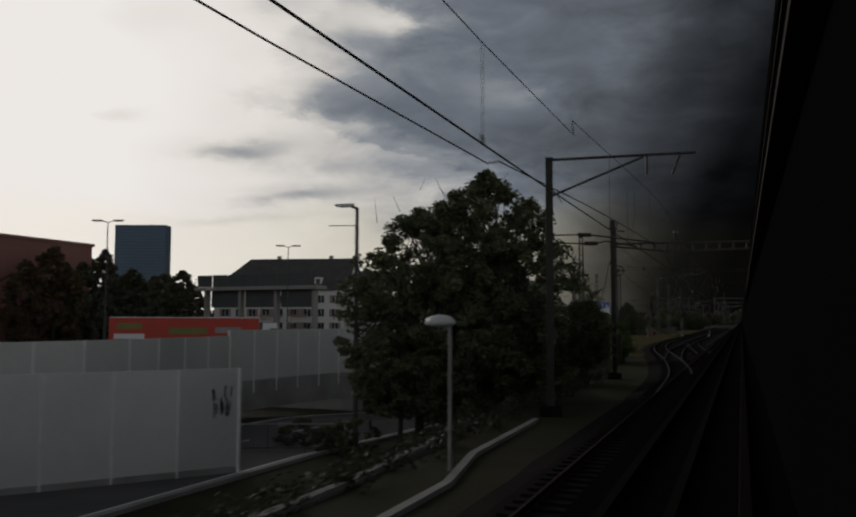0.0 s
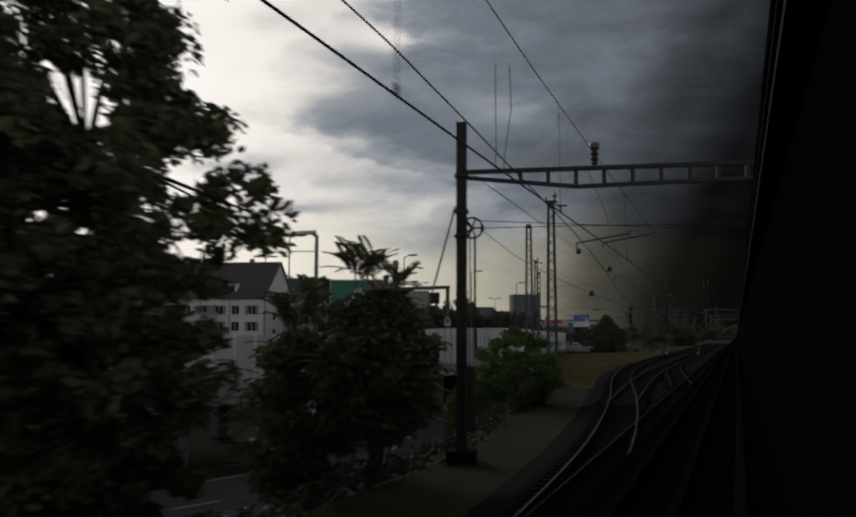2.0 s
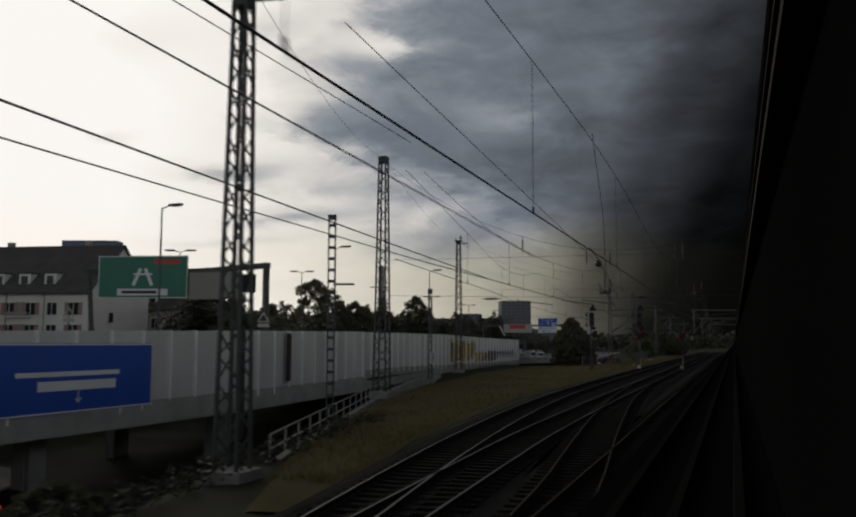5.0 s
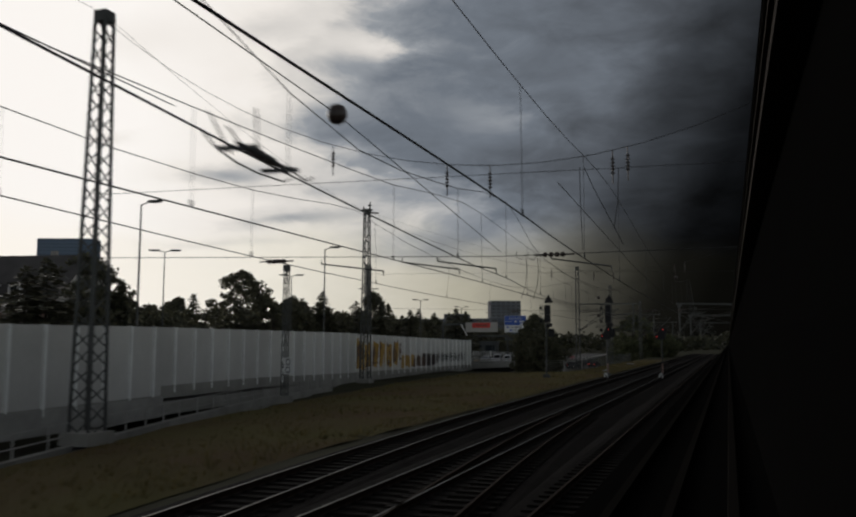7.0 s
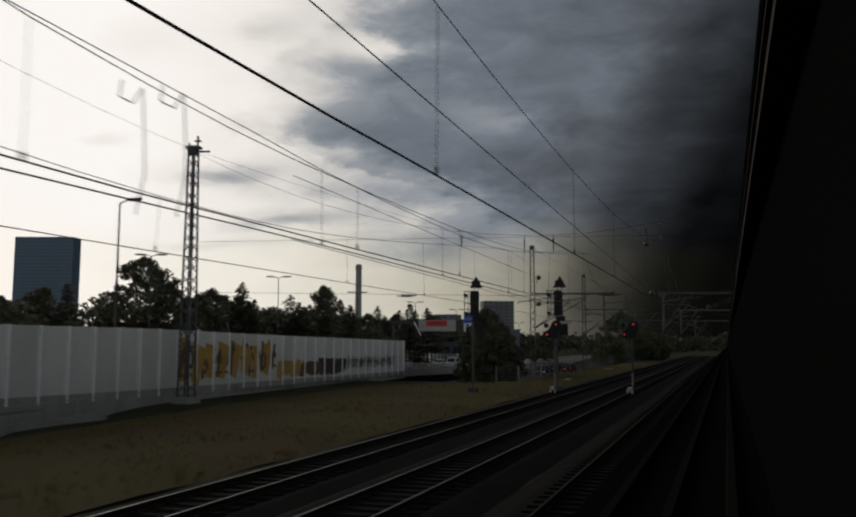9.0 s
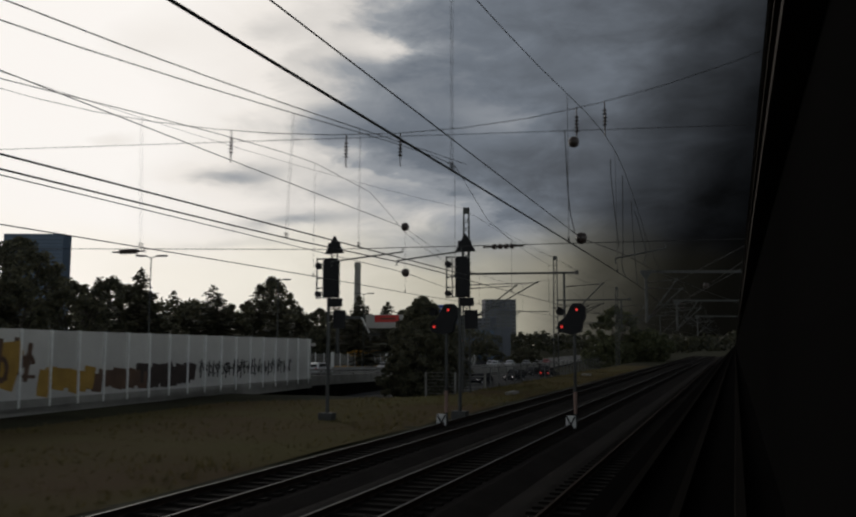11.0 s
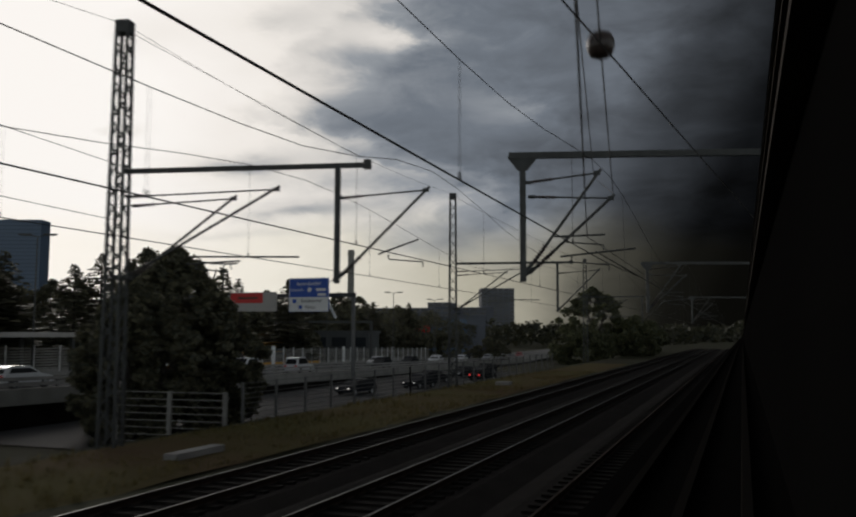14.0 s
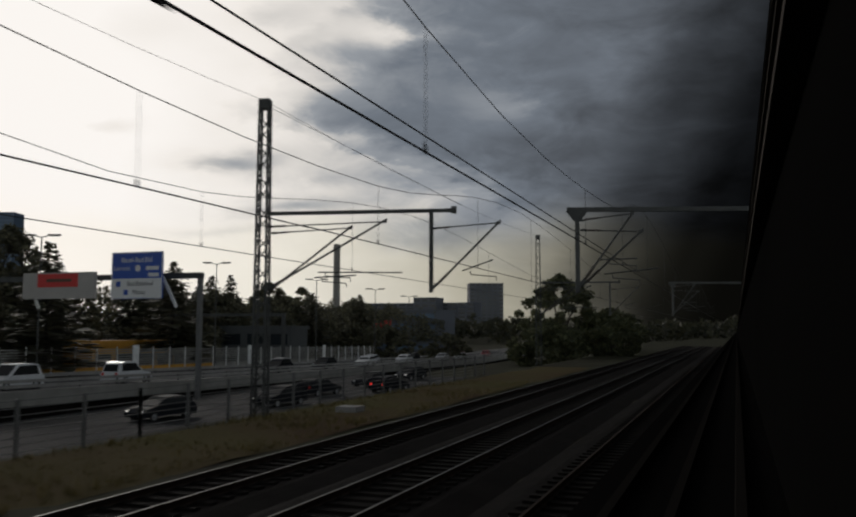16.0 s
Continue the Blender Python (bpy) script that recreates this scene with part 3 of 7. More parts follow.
def bracket(m, y, foot, tip, tube_z, steady=None):
    """A tubular bracket in the frame of m: raking strut from foot to tip, top tube with insulator, steady arm. Points are (reach, height above the rail)."""
    z0_ = m.location.z
    def p(r, z):
        return (r, y, z - z0_)
    (fr, fz), (tr_, tz) = foot, tip
    br = part("bracket_strut", Mesh().tube(p(fr, fz), p(tr_ + 0.12, tz + 0.12), 0.05), STEEL, m)
    part("top_tube", Mesh().tube(p(fr, tube_z), p(tr_, tz), 0.03), STEEL, br)
    k = 0.2 / max(0.5, tr_ - fr)
    part("insulator", sheds(Mesh(), p(fr + 0.2, tube_z + (tz - tube_z) * k), p(fr + 0.85, tube_z + (tz - tube_z) * k * 4.2), 0.075), PORCELAIN, br)
    part("tube_clamp", Mesh().box(p(fr + 0.08, tube_z), (0.22, 0.12, 0.10)), STEEL, br)
    part("tip_clamp", Mesh().box(p(tr_, tz), (0.20, 0.14, 0.12)), STEEL, br)
    d = Vector((tr_ - fr, 0, tz - fz)).normalized()
    a_ = Vector(p(fr, fz)) + d * 0.35
    part("insulator", sheds(Mesh(), a_, a_ + d * 0.75, 0.10, 7), PORCELAIN, br)
    part("foot_clamp", Mesh().beam(Vector(p(fr - 0.15, fz - 0.05)), a_, 0.12), STEEL, br)
    if steady:
        (s0, sz), (s1, s2) = steady
        part("steady_tube", Mesh().tube(p(s0, sz), p(s1, s2), 0.032), STEEL, br)
        part("steady_arm", Mesh().tube(p(s0 + 0.35, sz), p(s0 + 0.38, sz - 0.18), 0.022).tube(p(s0 + 0.38, sz - 0.18), p(s0 + 1.55, sz - 0.28), 0.022).tube(p(s0 + 1.55, sz - 0.28), p(s0 + 1.55, sz - 0.46), 0.02), STEEL, br)


# mast with the plain cantilever beside the big tree
SKEW_FIRST = pose(0, 0, 0, 0, 0, 13.3)
m0 = h_mast((-7.6, 35.25), 10.55, 0.26)
m0.matrix_world = m0.matrix_world @ SKEW_FIRST
z0 = m0.location.z
part("arm", Mesh().tube((0, 0, 10.44 - z0), (6.1, 0, 10.65 - z0), 0.06), BROWNSTEEL, m0)
part("strut", Mesh().tube((0.1, 0, 8.88 - z0), (3.95, 0, 10.5 - z0), 0.05), BROWNSTEEL, m0)
up_tube = part("wire_bracket", Mesh().tube((0.1, 0.1, 7.2 - z0), (1.2, 0.1, 7.22 - z0), 0.03).tube((1.75, 0.1, 7.2 - z0), (4.65, 0.1, 6.83 - z0), 0.035), BROWNSTEEL, m0, "thin tubular wire bracket")
part("insulator", Mesh().tube((1.2, 0.1, 7.22 - z0), (1.75, 0.1, 7.2 - z0), 0.09, n=10), PORCELAIN, up_tube)
low_tube = part("wire_bracket", Mesh().tube((0.1, -0.1, 6.85 - z0), (1.45, -0.1, 6.82 - z0), 0.03).tube((2.0, -0.1, 6.83 - z0), (2.35, -0.1, 6.92 - z0), 0.03).tube((2.35, -0.1, 6.92 - z0), (3.6, -0.1, 6.68 - z0), 0.035), BROWNSTEEL, m0, "thin tubular wire bracket")
part("insulator", Mesh().tube((1.45, -0.1, 6.82 - z0), (2.0, -0.1, 6.83 - z0), 0.09, n=10), PORCELAIN, low_tube)
for x in (4.1, 5.45):
    part("insulator", Mesh().tube((x, 0, 10.55 - z0), (x - 0.3 * (x > 5), 0.1, 9.75 - z0), 0.06), PORCELAIN, m0)

# portal mast and its girder
m2 = h_mast((-8.25, 58.78), 10.5, 0.28)
m2.matrix_world = m2.matrix_world @ SKEW_FIRST
z0 = m2.location.z
gird = part("girder", Mesh().beam((0.1, 0, 8.84 - z0), (9.4, 0, 8.98 - z0), 0.18, 0.13), BROWNSTEEL, m2, "brown open-web steel girder")
part("lower_chord", Mesh().beam((0.1, 0, 8.66 - z0), (3.7, 0, 8.31 - z0), 0.16, 0.12), BROWNSTEEL, gird)
part("lower_chord", Mesh().beam((3.7, 0, 8.31 - z0), (9.4, 0, 8.5 - z0), 0.16, 0.12), BROWNSTEEL, gird)
for k in range(9):
    part("web_bar", Mesh().beam((1.9 + 0.88 * k, 0, 8.84 + 0.012 * k - z0), (1.9 + 0.88 * k, 0, (8.5 - 0.08 * k if k < 3 else 8.29 + 0.025 * (k - 2)) - z0), 0.13), BROWNSTEEL, gird)
ins = Mesh().turn([(0.05, 8.85), (0.05, 9.0), (0.14, 9.05), (0.07, 9.11), (0.14, 9.20), (0.07, 9.27), (0.14, 9.37), (0.07, 9.45), (0.16, 9.53), (0.16, 9.7)], (4.25, 0, -z0))
part("insulator", ins, PORCELAIN, m2)
wheel = Mesh()
ring = [(0.33 * math.cos(math.tau * k / 20), 0.33 * math.sin(math.tau * k / 20)) for k in range(21)]
for (a1, b1), (a2, b2) in zip(ring, ring[1:]):
    wheel.beam((0.36 + a1, -0.30, 6.98 + b1 - z0), (0.36 + a2, -0.30, 6.98 + b2 - z0), 0.09, 0.05)
for k in range(0, 20, 4):
    wheel.beam((0.36, -0.30, 6.98 - z0), (0.36 + ring[k][0], -0.30, 6.98 + ring[k][1] - z0), 0.045)
part("tension_wheel", wheel, BROWNSTEEL, m2, "spoked iron tensioning wheel")
part("weight", Mesh().tube((0.30, -0.42, 0.6 - z0), (0.30, -0.42, 2.6 - z0), 0.15), BROWNSTEEL, m2)
part("wheel_bracket", Mesh().beam((0.1, -0.12, 7.35 - z0), (0.36, -0.24, 6.98 - z0), 0.06).beam((0.1, -0.12, 6.6 - z0), (0.36, -0.24, 6.98 - z0), 0.06).beam((0.36, -0.34, 6.98 - z0), (0.36, -0.15, 6.98 - z0), 0.09), BROWNSTEEL, m2)
for z in (7.55, 6.75, 8.72):
    part("mast_clamp", Mesh().box((0, 0, z - z0), (0.44, 0.42, 0.09)), BROWNSTEEL, m2)
part("weight_rope", Mesh().tube((0.3, -0.42, 2.6 - z0), (0.3, -0.42, 6.75 - z0), 0.018).tube((0.45, -0.36, 3.4 - z0), (0.45, -0.36, 6.7 - z0), 0.035), WIRE, m2)
part("stay", Mesh().tube((-0.2, -0.1, 7.7 - z0), (-2.2, -1.9, -0.6 - z0), 0.03), STEEL, m2)

ma = lattice_mast((-13.9, 100.0), 14.3, 0.75, 0.42)
mast_head(ma, 14.3)
mb = lattice_mast((-23.9, 134.6), 17.2, 0.95, 0.5, base=-0.3)
mc = lattice_mast((-29.4, 160.1), 9.1, 0.36, 0.28, base=-0.5)
md = lattice_mast((-34.7, 186.1), 17.2, 0.85, 0.46, base=-0.4)
mast_head(md, 17.2)


def ladder_mast(at, top, base):
    """Two channels joined by batten plates."""
    x, y = at
    m = thing("catenary_mast", "slim battened steel catenary mast", "mast", "catenary masts", at=(x, y, base), turn=20)
    h = top - base
    for s in (-1, 1):
        part("channel", Mesh().box((s * 0.16, 0, h / 2), (0.06, 0.14, h)), STEEL, m)
    for k in range(int(h / 0.55)):
        part("batten", Mesh().box((0, 0, 0.3 + 0.55 * k), (0.3, 0.16, 0.14)), STEEL, m)
    part("cap", Mesh().box((0, 0, h - 0.1), (0.4, 0.2, 0.25)), STEEL, m)
    part("footing", Mesh().box((0, 0, 0.1), (0.8, 0.8, 0.5)), CONCRETE, m)
    part("arm", Mesh().box((0.6, 0, h - 3.4), (1.0, 0.08, 0.1)).box((-0.35, 0, h - 3.8), (0.5, 0.08, 0.08)), STEEL, m)


ladder_mast((-18.4, 115.3), 9.8, -0.9)


def skewed(m):
    m.matrix_world = m.matrix_world @ pose(0, 0, 0, 0, 0, SKEW)
    return m


def arm_mast(at, top, arm_z):
    """Lattice mast with a long arm, a drop post and brackets."""
    m = skewed(lattice_mast(at, top, 0.62, 0.42, "lattice catenary mast with a long arm over two tracks", base=-1.2))
    z = m.location.z
    a = part("arm", Mesh().beam((0.2, 0, arm_z - z), (9.1, 0, arm_z + 0.04 - z), 0.12, 0.17), STEEL, m, "long steel arm")
    part("end_plate", Mesh().box((9.1, 0, arm_z + 0.06 - z), (0.25, 0.2, 0.32)), STEEL, a)
    part("drop_post", Mesh().beam((8.05, 0, arm_z + 0.12 - z), (8.05, 0, 5.35 - z), 0.18), STEEL, a, "hanging post")
    part("bracket_foot", Mesh().box((0.3, 0, 5.6 - z), (0.5, 0.4, 0.15)), STEEL, a)
    bracket(m, 0.0, (0.3, 5.55), (5.85, 8.67), 8.5, ((2.7, 6.32), (6.7, 6.28)))
    bracket(m, 0.5, (0.3, 5.55), (4.1, 8.45), 8.25, ((2.4, 6.1), (4.4, 6.2)))
    bracket(m, 0.0, (8.1, 5.5), (11.15, 8.55), 8.32, ((9.5, 6.35), (10.9, 6.85)))
    return m


me_ = arm_mast((-20.9, 232.2), 15.0, 9.43)
mf = arm_mast((-21.0, 269.9), 14.65, 9.12)
mg = arm_mast((-21.2, 330.0), 14.6, 9.1)


def right_portal(y, z):
    """Arm reaching over from a mast beyond the train, with a drop post between the tracks."""
    o = Vector((-6.45 + 13.0 * math.cos(radians(SKEW)), y + 13.0 * math.sin(radians(SKEW)), 0))
    m = skewed(lattice_mast((o.x, o.y), 13.0, 0.6, 0.4, "lattice catenary mast beyond the train", base=-0.5))
    z0_ = m.location.z
    b = part("arm", Mesh().beam((-13.55, 0, z - z0_), (0, 0, z - 0.1 - z0_), 0.16, 0.20), STEEL, m, "long steel arm")
    part("drop_post", Mesh().beam((-13.1, 0, z - 0.1 - z0_), (-13.1, 0, 5.3 - z0_), 0.20), STEEL, b, "hanging post")
    g = [(-13.25, z - 0.5), (-12.95, z - 0.5), (-12.6, z - 0.05), (-13.6, z - 0.05)]
    part("gusset", Mesh().hexa([(r, -0.05, h - z0_) for r, h in g], [(r, 0.05, h - z0_) for r, h in g]), STEEL, b)
    bracket(m, 0.0, (-13.0, 5.6), (-10.72, 8.8), 8.52, ((-12.1, 6.75), (-10.5, 6.8)))
    bracket(m, 0.5, (-12.9, 5.6), (-10.26, 8.05), 8.14, ((-11.9, 6.15), (-9.5, 6.4)))


for y, z in ((234.4, 9.42), (272.6, 9.0), (332.5, 9.0)):
    right_portal(y, z)


# ---- wires ----
def wire_run(name, pts, r, label, group="overhead wires", sag=0.0, cuts=8):
    """A wire through points, sagging between them, as one strand."""
    line = [Vector(pts[0])]
    for p, q in zip(pts, pts[1:]):
        p, q = Vector(p), Vector(q)
        for k in range(1, cuts + 1):
            s = k / cuts
            line.append(p.lerp(q, s) - Vector((0, 0, 4 * sag * s * (1 - s))))
    mb_ = Mesh().sweep(line, [(-r, 0.0), (0.0, -r), (r, 0.0), (0.0, r)])
    return single(name, mb_, WIRE, label, "wire", group)


def smooth_line(knots, pace=2.5):
    """A smooth curve through knots (Catmull-Rom)."""
    k = [Vector(q) for q in knots]
    k = [k[0] * 2 - k[1], *k, k[-1] * 2 - k[-2]]
    line = []
    for p0, p1, p2, p3 in zip(k, k[1:], k[2:], k[3:]):
        n = max(1, int((p2 - p1).length / pace))
        for j in range(n):
            u = j / n
            line.append(((p1 * 2) + (p2 - p0) * u + (p0 * 2 - p1 * 5 + p2 * 4 - p3) * u * u + (p1 * 3 - p0 - p2 * 3 + p3) * u ** 3) * 0.5)
    return line + [k[-2]]


def strand(name, knots, r, label):
    """A wire that runs smoothly through knots."""
    return single(name, Mesh().sweep(smooth_line(knots), [(-r, 0.0), (0.0, -r), (r, 0.0), (0.0, r)]), WIRE, label, "wire", "overhead wires")


def catenary(con, heights, zc=5.80, gaps=9.0, r=0.014):
    """Contact wire through (y, x), messenger wire through (y, z) above it, and droppers between them."""
    strand("contact_wire", [(x, y, zc) for y, x in con], r, "dark bronze contact wire over the track")
    y0, y1 = heights[0][0], heights[-1][0]
    line = smooth_line([(along(con, y), y, z) for y, z in heights])
    w = single("messenger_wire", Mesh().sweep(line, [(-0.010, 0.0), (0.0, -0.010), (0.010, 0.0), (0.0, 0.010)]), WIRE, "thin sagging messenger wire with droppers", "wire", "overhead wires")
    n = int((y1 - y0) / gaps)
    for j in range(1, n):
        p = min(line, key=lambda q: abs(q.y - (y0 + (y1 - y0) * j / n)))
        d = Mesh().tube((along(con, p.y), p.y, zc), p, 0.006, n=4)
        d.box((along(con, p.y), p.y, zc + 0.05), (0.03, 0.05, 0.12))
        part("dropper", d, WIRE, w)


CON1 = [(-80, -3.0), (5, -3.0), (14, -3.0), (24, -2.95), (34, -2.88), (45, -2.92), (57, -2.95), (66, -3.07), (72, -3.14), (104, -3.17), (119, -3.22), (127, -3.42), (142, -3.56), (150, -3.48), (177, -3.31), (197, -3.32), (203, -3.48),
        (212, -3.66), (226, -3.76), (234, -3.8), (240, -3.6), (248, -3.55), (460, -3.55)]
MES1 = [(-60, 7.4), (10, 7.1), (16, 7.45), (35, 8.2), (46, 7.8), (70, 7.9), (99.5, 8.6), (114, 8.05), (124, 8.2), (135, 8.7), (150, 8.0), (165, 7.9), (178, 8.6), (191.5, 9.6), (204, 8.1), (212, 7.6), (222, 7.65), (234.4, 8.6), (245, 7.4), (252, 7.1),
        (262, 7.5), (272.8, 8.6), (302, 7.2), (331, 8.6), (365, 7.2), (400, 8.6)]
CON2 = [(98, -3.1), (104.2, -3.64), (112, -4.75), (115.5, -5.2), (120, -5.7), (130, -6.7), (135, -7.0), (144.7, -7.95), (151, -8.05), (172, -8.0), (191, -8.0)]
MES2 = [(99.5, 8.9), (109.5, 8.0), (114.5, 7.2), (120, 6.8), (128, 7.6), (135, 8.4), (145, 7.6), (155, 7.25), (172, 7.6), (191, 9.4)]
CON3 = [(100, -7.95), (107, -8.0), (116, -8.15), (126, -8.28), (137, -8.35), (145, -8.57), (154, -8.45), (170, -8.65), (181, -8.75), (187, -8.42), (196, -8.7), (206, -9.0), (214, -8.98), (226, -8.86), (243, -8.67), (250, -8.57), (275, -8.5), (460, -8.5)]
MES3 = [(100, 8.3), (107, 7.52), (116, 7.4), (128, 7.8), (134.3, 8.35), (145, 8.0), (151, 7.68), (158, 7.4), (172, 7.6), (191.5, 9.5), (196, 8.3), (200, 8.0), (206, 7.8), (214, 7.65), (224, 7.7), (232, 8.6), (243, 7.46), (255, 7.3), (270, 8.6), (300, 7.2), (330, 8.6), (365, 7.2), (400, 8.6)]
CON4 = [(99, -8.4), (108, -9.3), (114, -9.9), (125, -11.3), (134, -12.1), (149, -12.8), (185, -12.8), (201, -13.35), (214, -13.15), (234, -13.2), (460, -13.2)]
MES4 = [(100, 8.4), (108.6, 7.7), (117, 7.15), (126, 7.5), (134, 8.2), (139.5, 7.7), (160, 7.2), (190, 9.6), (199, 8.4), (204, 7.7), (213, 7.4), (220, 7.55), (232, 8.6), (247, 7.4), (254, 7.25), (270, 8.6), (300, 7.2), (330, 8.6), (365, 7.2), (400, 8.6)]
for con, heights, r in ((CON1, MES1, 0.016), (CON2, MES2, 0.014), (CON3, MES3, 0.014), (CON4, MES4, 0.012)):
    catenary(con, heights, r=r)
strand("contact_wire", [(-4.6, -60, 6.3), (-4.35, 7, 6.35), (-3.9, 14, 6.35), (-3.2, 22.5, 6.3), (-3.12, 37, 6.55), (-3.45, 46.7, 6.35), (-3.75, 53.9, 6.15), (-4.23, 61.0, 6.0), (-4.8, 68.3, 5.85), (-5.14, 72.1, 5.8), (-5.77, 78.2, 5.8), (-7.2, 96, 5.8), (-8.0, 107, 5.8)], 0.014, "dark bronze contact wire leading to the side track")
strand("messenger_wire", [(-4.4, 59.5, 9.0), (-4.9, 67.5, 8.6), (-5.2, 72.2, 7.75), (-5.6, 77.7, 7.3), (-7.2, 97, 8.4)], 0.010, "thin messenger wire leading to the side track")
# anchored wire that leaves the tensioning wheel and comes down to the side track
strand("anchor_wire", [(-7.62, 58.6, 6.98), (-7.62, 63.3, 6.5), (-7.6, 70.85, 6.17), (-7.7, 81.1, 5.94), (-7.95, 100, 5.80)], 0.012, "dark wire anchored at the tensioning wheel")
strand("anchor_wire", [(-8.1, 59.0, 8.9), (-7.6, 72.0, 8.2), (-7.23, 85.13, 7.63), (-7.25, 110.0, 7.0)], 0.010, "thin anchor wire above the track")


def cross_span(y, slope, left, right, bottom, middle, low, hangers, steadies, ladders):
    """A head span: sagging upper wire with hanging insulators, a level lower wire with steady arms."""
    def yy(x):
        return y + (x - left[0]) * slope
    def sagged(x):
        end = left if x < bottom[0] else right
        return bottom[1] + (end[1] - bottom[1]) * ((x - bottom[0]) / (end[0] - bottom[0])) ** 2
    line = []
    for k in range(21):
        x = left[0] + (right[0] - left[0]) * k / 20
        line.append((x, yy(x), sagged(x)))
    up_w = single("cross_span_wire", Mesh().sweep(line, [(-0.012, 0), (0, -0.012), (0.012, 0), (0, 0.012)]), WIRE, "sagging cross-span wire with hanging insulators", "wire", "cross-span wires")
    for x in hangers:
        z = sagged(x)
        prof = [(0.02, 0.0), (0.02, -0.22)]
        for j in range(5):
            prof += [(0.03, -0.25 - 0.12 * j), (0.085, -0.30 - 0.12 * j), (0.03, -0.33 - 0.12 * j)]
        prof += [(0.02, -0.95), (0.02, -1.15)]
        part("insulator", Mesh().turn(list(reversed(prof)), (x, yy(x), z), 8), PORCELAIN, up_w)
    if middle:
        single("cross_span_wire", Mesh().sweep([(x, yy(x), middle) for x in (left[0], -8.0, right[0])], [(-0.010, 0), (0, -0.010), (0.010, 0), (0, 0.010)]), WIRE, "thin level cross-span wire", "wire", "cross-span wires")
    lo = single("cross_span_wire", Mesh().sweep([(left[0], yy(left[0]), low + 0.35), ((left[0] + right[0]) / 2, yy((left[0] + right[0]) / 2), low), (right[0], yy(right[0]), low + 0.25)], [(-0.012, 0), (0, -0.012), (0.012, 0), (0, 0.012)]),
                WIRE, "level cross-span wire with steady arms", "wire", "cross-span wires")
    for xa, xe in steadies:
        part("steady_arm", Mesh().tube((xa, yy(xa), low + 0.02), (xa, yy(xa), low - 0.12), 0.02).tube((xa, yy(xa), low - 0.12), (xe, yy(xe), low - 0.42), 0.026).tube((xe, yy(xe), low - 0.42), (xe, yy(xe), low - 0.60), 0.02), STEEL, lo)
    for xm in ladders:
        ym = yy(xm)
        body = Mesh().tube((xm - 0.7, ym, low + 0.02), (xm + 0.7, ym, low + 0.02), 0.03)
        for j in range(4):
            body.tube((xm - 0.30 + 0.2 * j - 0.06, ym, low + 0.02), (xm - 0.30 + 0.2 * j + 0.06, ym, low + 0.02), 0.085, n=10)
        part("line_insulator", body, PORCELAIN, lo)


cross_span(134.4, 0.07, (-23.9, 16.9), (9.0, 16.5), (-6.9, 9.8), 9.5, 6.6, (-13.6, -9.25, -7.7, -3.5, -3.0), ((-9.6, -7.5), (-10.9, -8.8), (-5.6, -3.6), (-14.0, -11.6)), (-5.5, -15.8))
cross_span(186.4, 0.21, (-34.6, 16.9), (9.0, 17.0), (-11.2, 10.75), 10.65, 6.8, (-16.4, -12.35, -10.5, -4.7, -3.8), ((-8.46, -10.6), (-2.0, -3.55), (-10.4, -12.8)), (-7.1, -20.0))
cross_span(59.2, 0.23, (-7.9, 7.05), (6.0, 7.4), (-1.0, 7.1), None, 6.95, (), ((-3.1, -4.75), (-2.35, -3.95)), ())
for x, y in ((9.0, 136.7), (9.0, 195.5)):
        lattice_mast((x, y), 17.0, 0.85, 0.46, "tall lattice mast beyond the train", base=-0.5)


def ball(x, y, z, r=0.17):
    """A round insulator threaded on a wire."""
    prof = [(0.05, -r), (r * 0.75, -r * 0.8), (r, -r * 0.25), (r, r * 0.25), (r * 0.75, r * 0.8), (0.05, r)]
    single("wire_insulator", Mesh().turn(prof, (x, y, z), 14), PORCELAIN, "dark round insulator threaded on a wire", "insulator", "wire insulators", smooth=True)


for b in ((-6.2, 120.2, 7.5), (-8.72, 82.92, 8.55), (-12.95, 198.2, 6.59), (-12.9, 198.0, 8.51), (-4.23, 190.46, 6.77), (-7.7, 81.1, 5.94), (-7.23, 85.13, 7.63), (-4.6, 191.5, 9.98), (-1.51, 218.05, 7.1)):
    ball(*b)
wire_run("anchor_wire", [(-8.2, 59.0, 9.0), (-8.72, 82.92, 8.55), (-9.4, 120.0, 7.9)], 0.012, "thin anchor wire from the portal mast", cuts=3)
wire_run("anchor_wire", [(-13.0, 198.2, 6.6), (-20.7, 232.0, 7.6)], 0.012, "thin anchor wire between masts", cuts=3)
wire_run("anchor_wire", [(-13.0, 198.2, 8.5), (-20.7, 232.0, 9.6)], 0.012, "thin anchor wire between masts", cuts=3)
wire_run("anchor_wire", [(-12.5, 160, 6.8), (-13.0, 198.2, 6.6)], 0.012, "thin anchor wire above the track", cuts=3)
wire_run("anchor_wire", [(-12.5, 160, 8.8), (-13.0, 198.2, 8.5)], 0.012, "thin anchor wire above the track", cuts=3)
wire_run("anchor_wire", [(-3.5, 126.0, 7.2), (-3.8, 144.4, 7.0), (-4.23, 190.46, 6.77), (-3.43, 194.3, 6.65), (-2.98, 200.9, 6.6), (-2.5, 205.0, 6.6), (-1.86, 211.6, 6.6), (0.6, 233.0, 6.6)], 0.012, "thin anchor wire above the track", cuts=3)
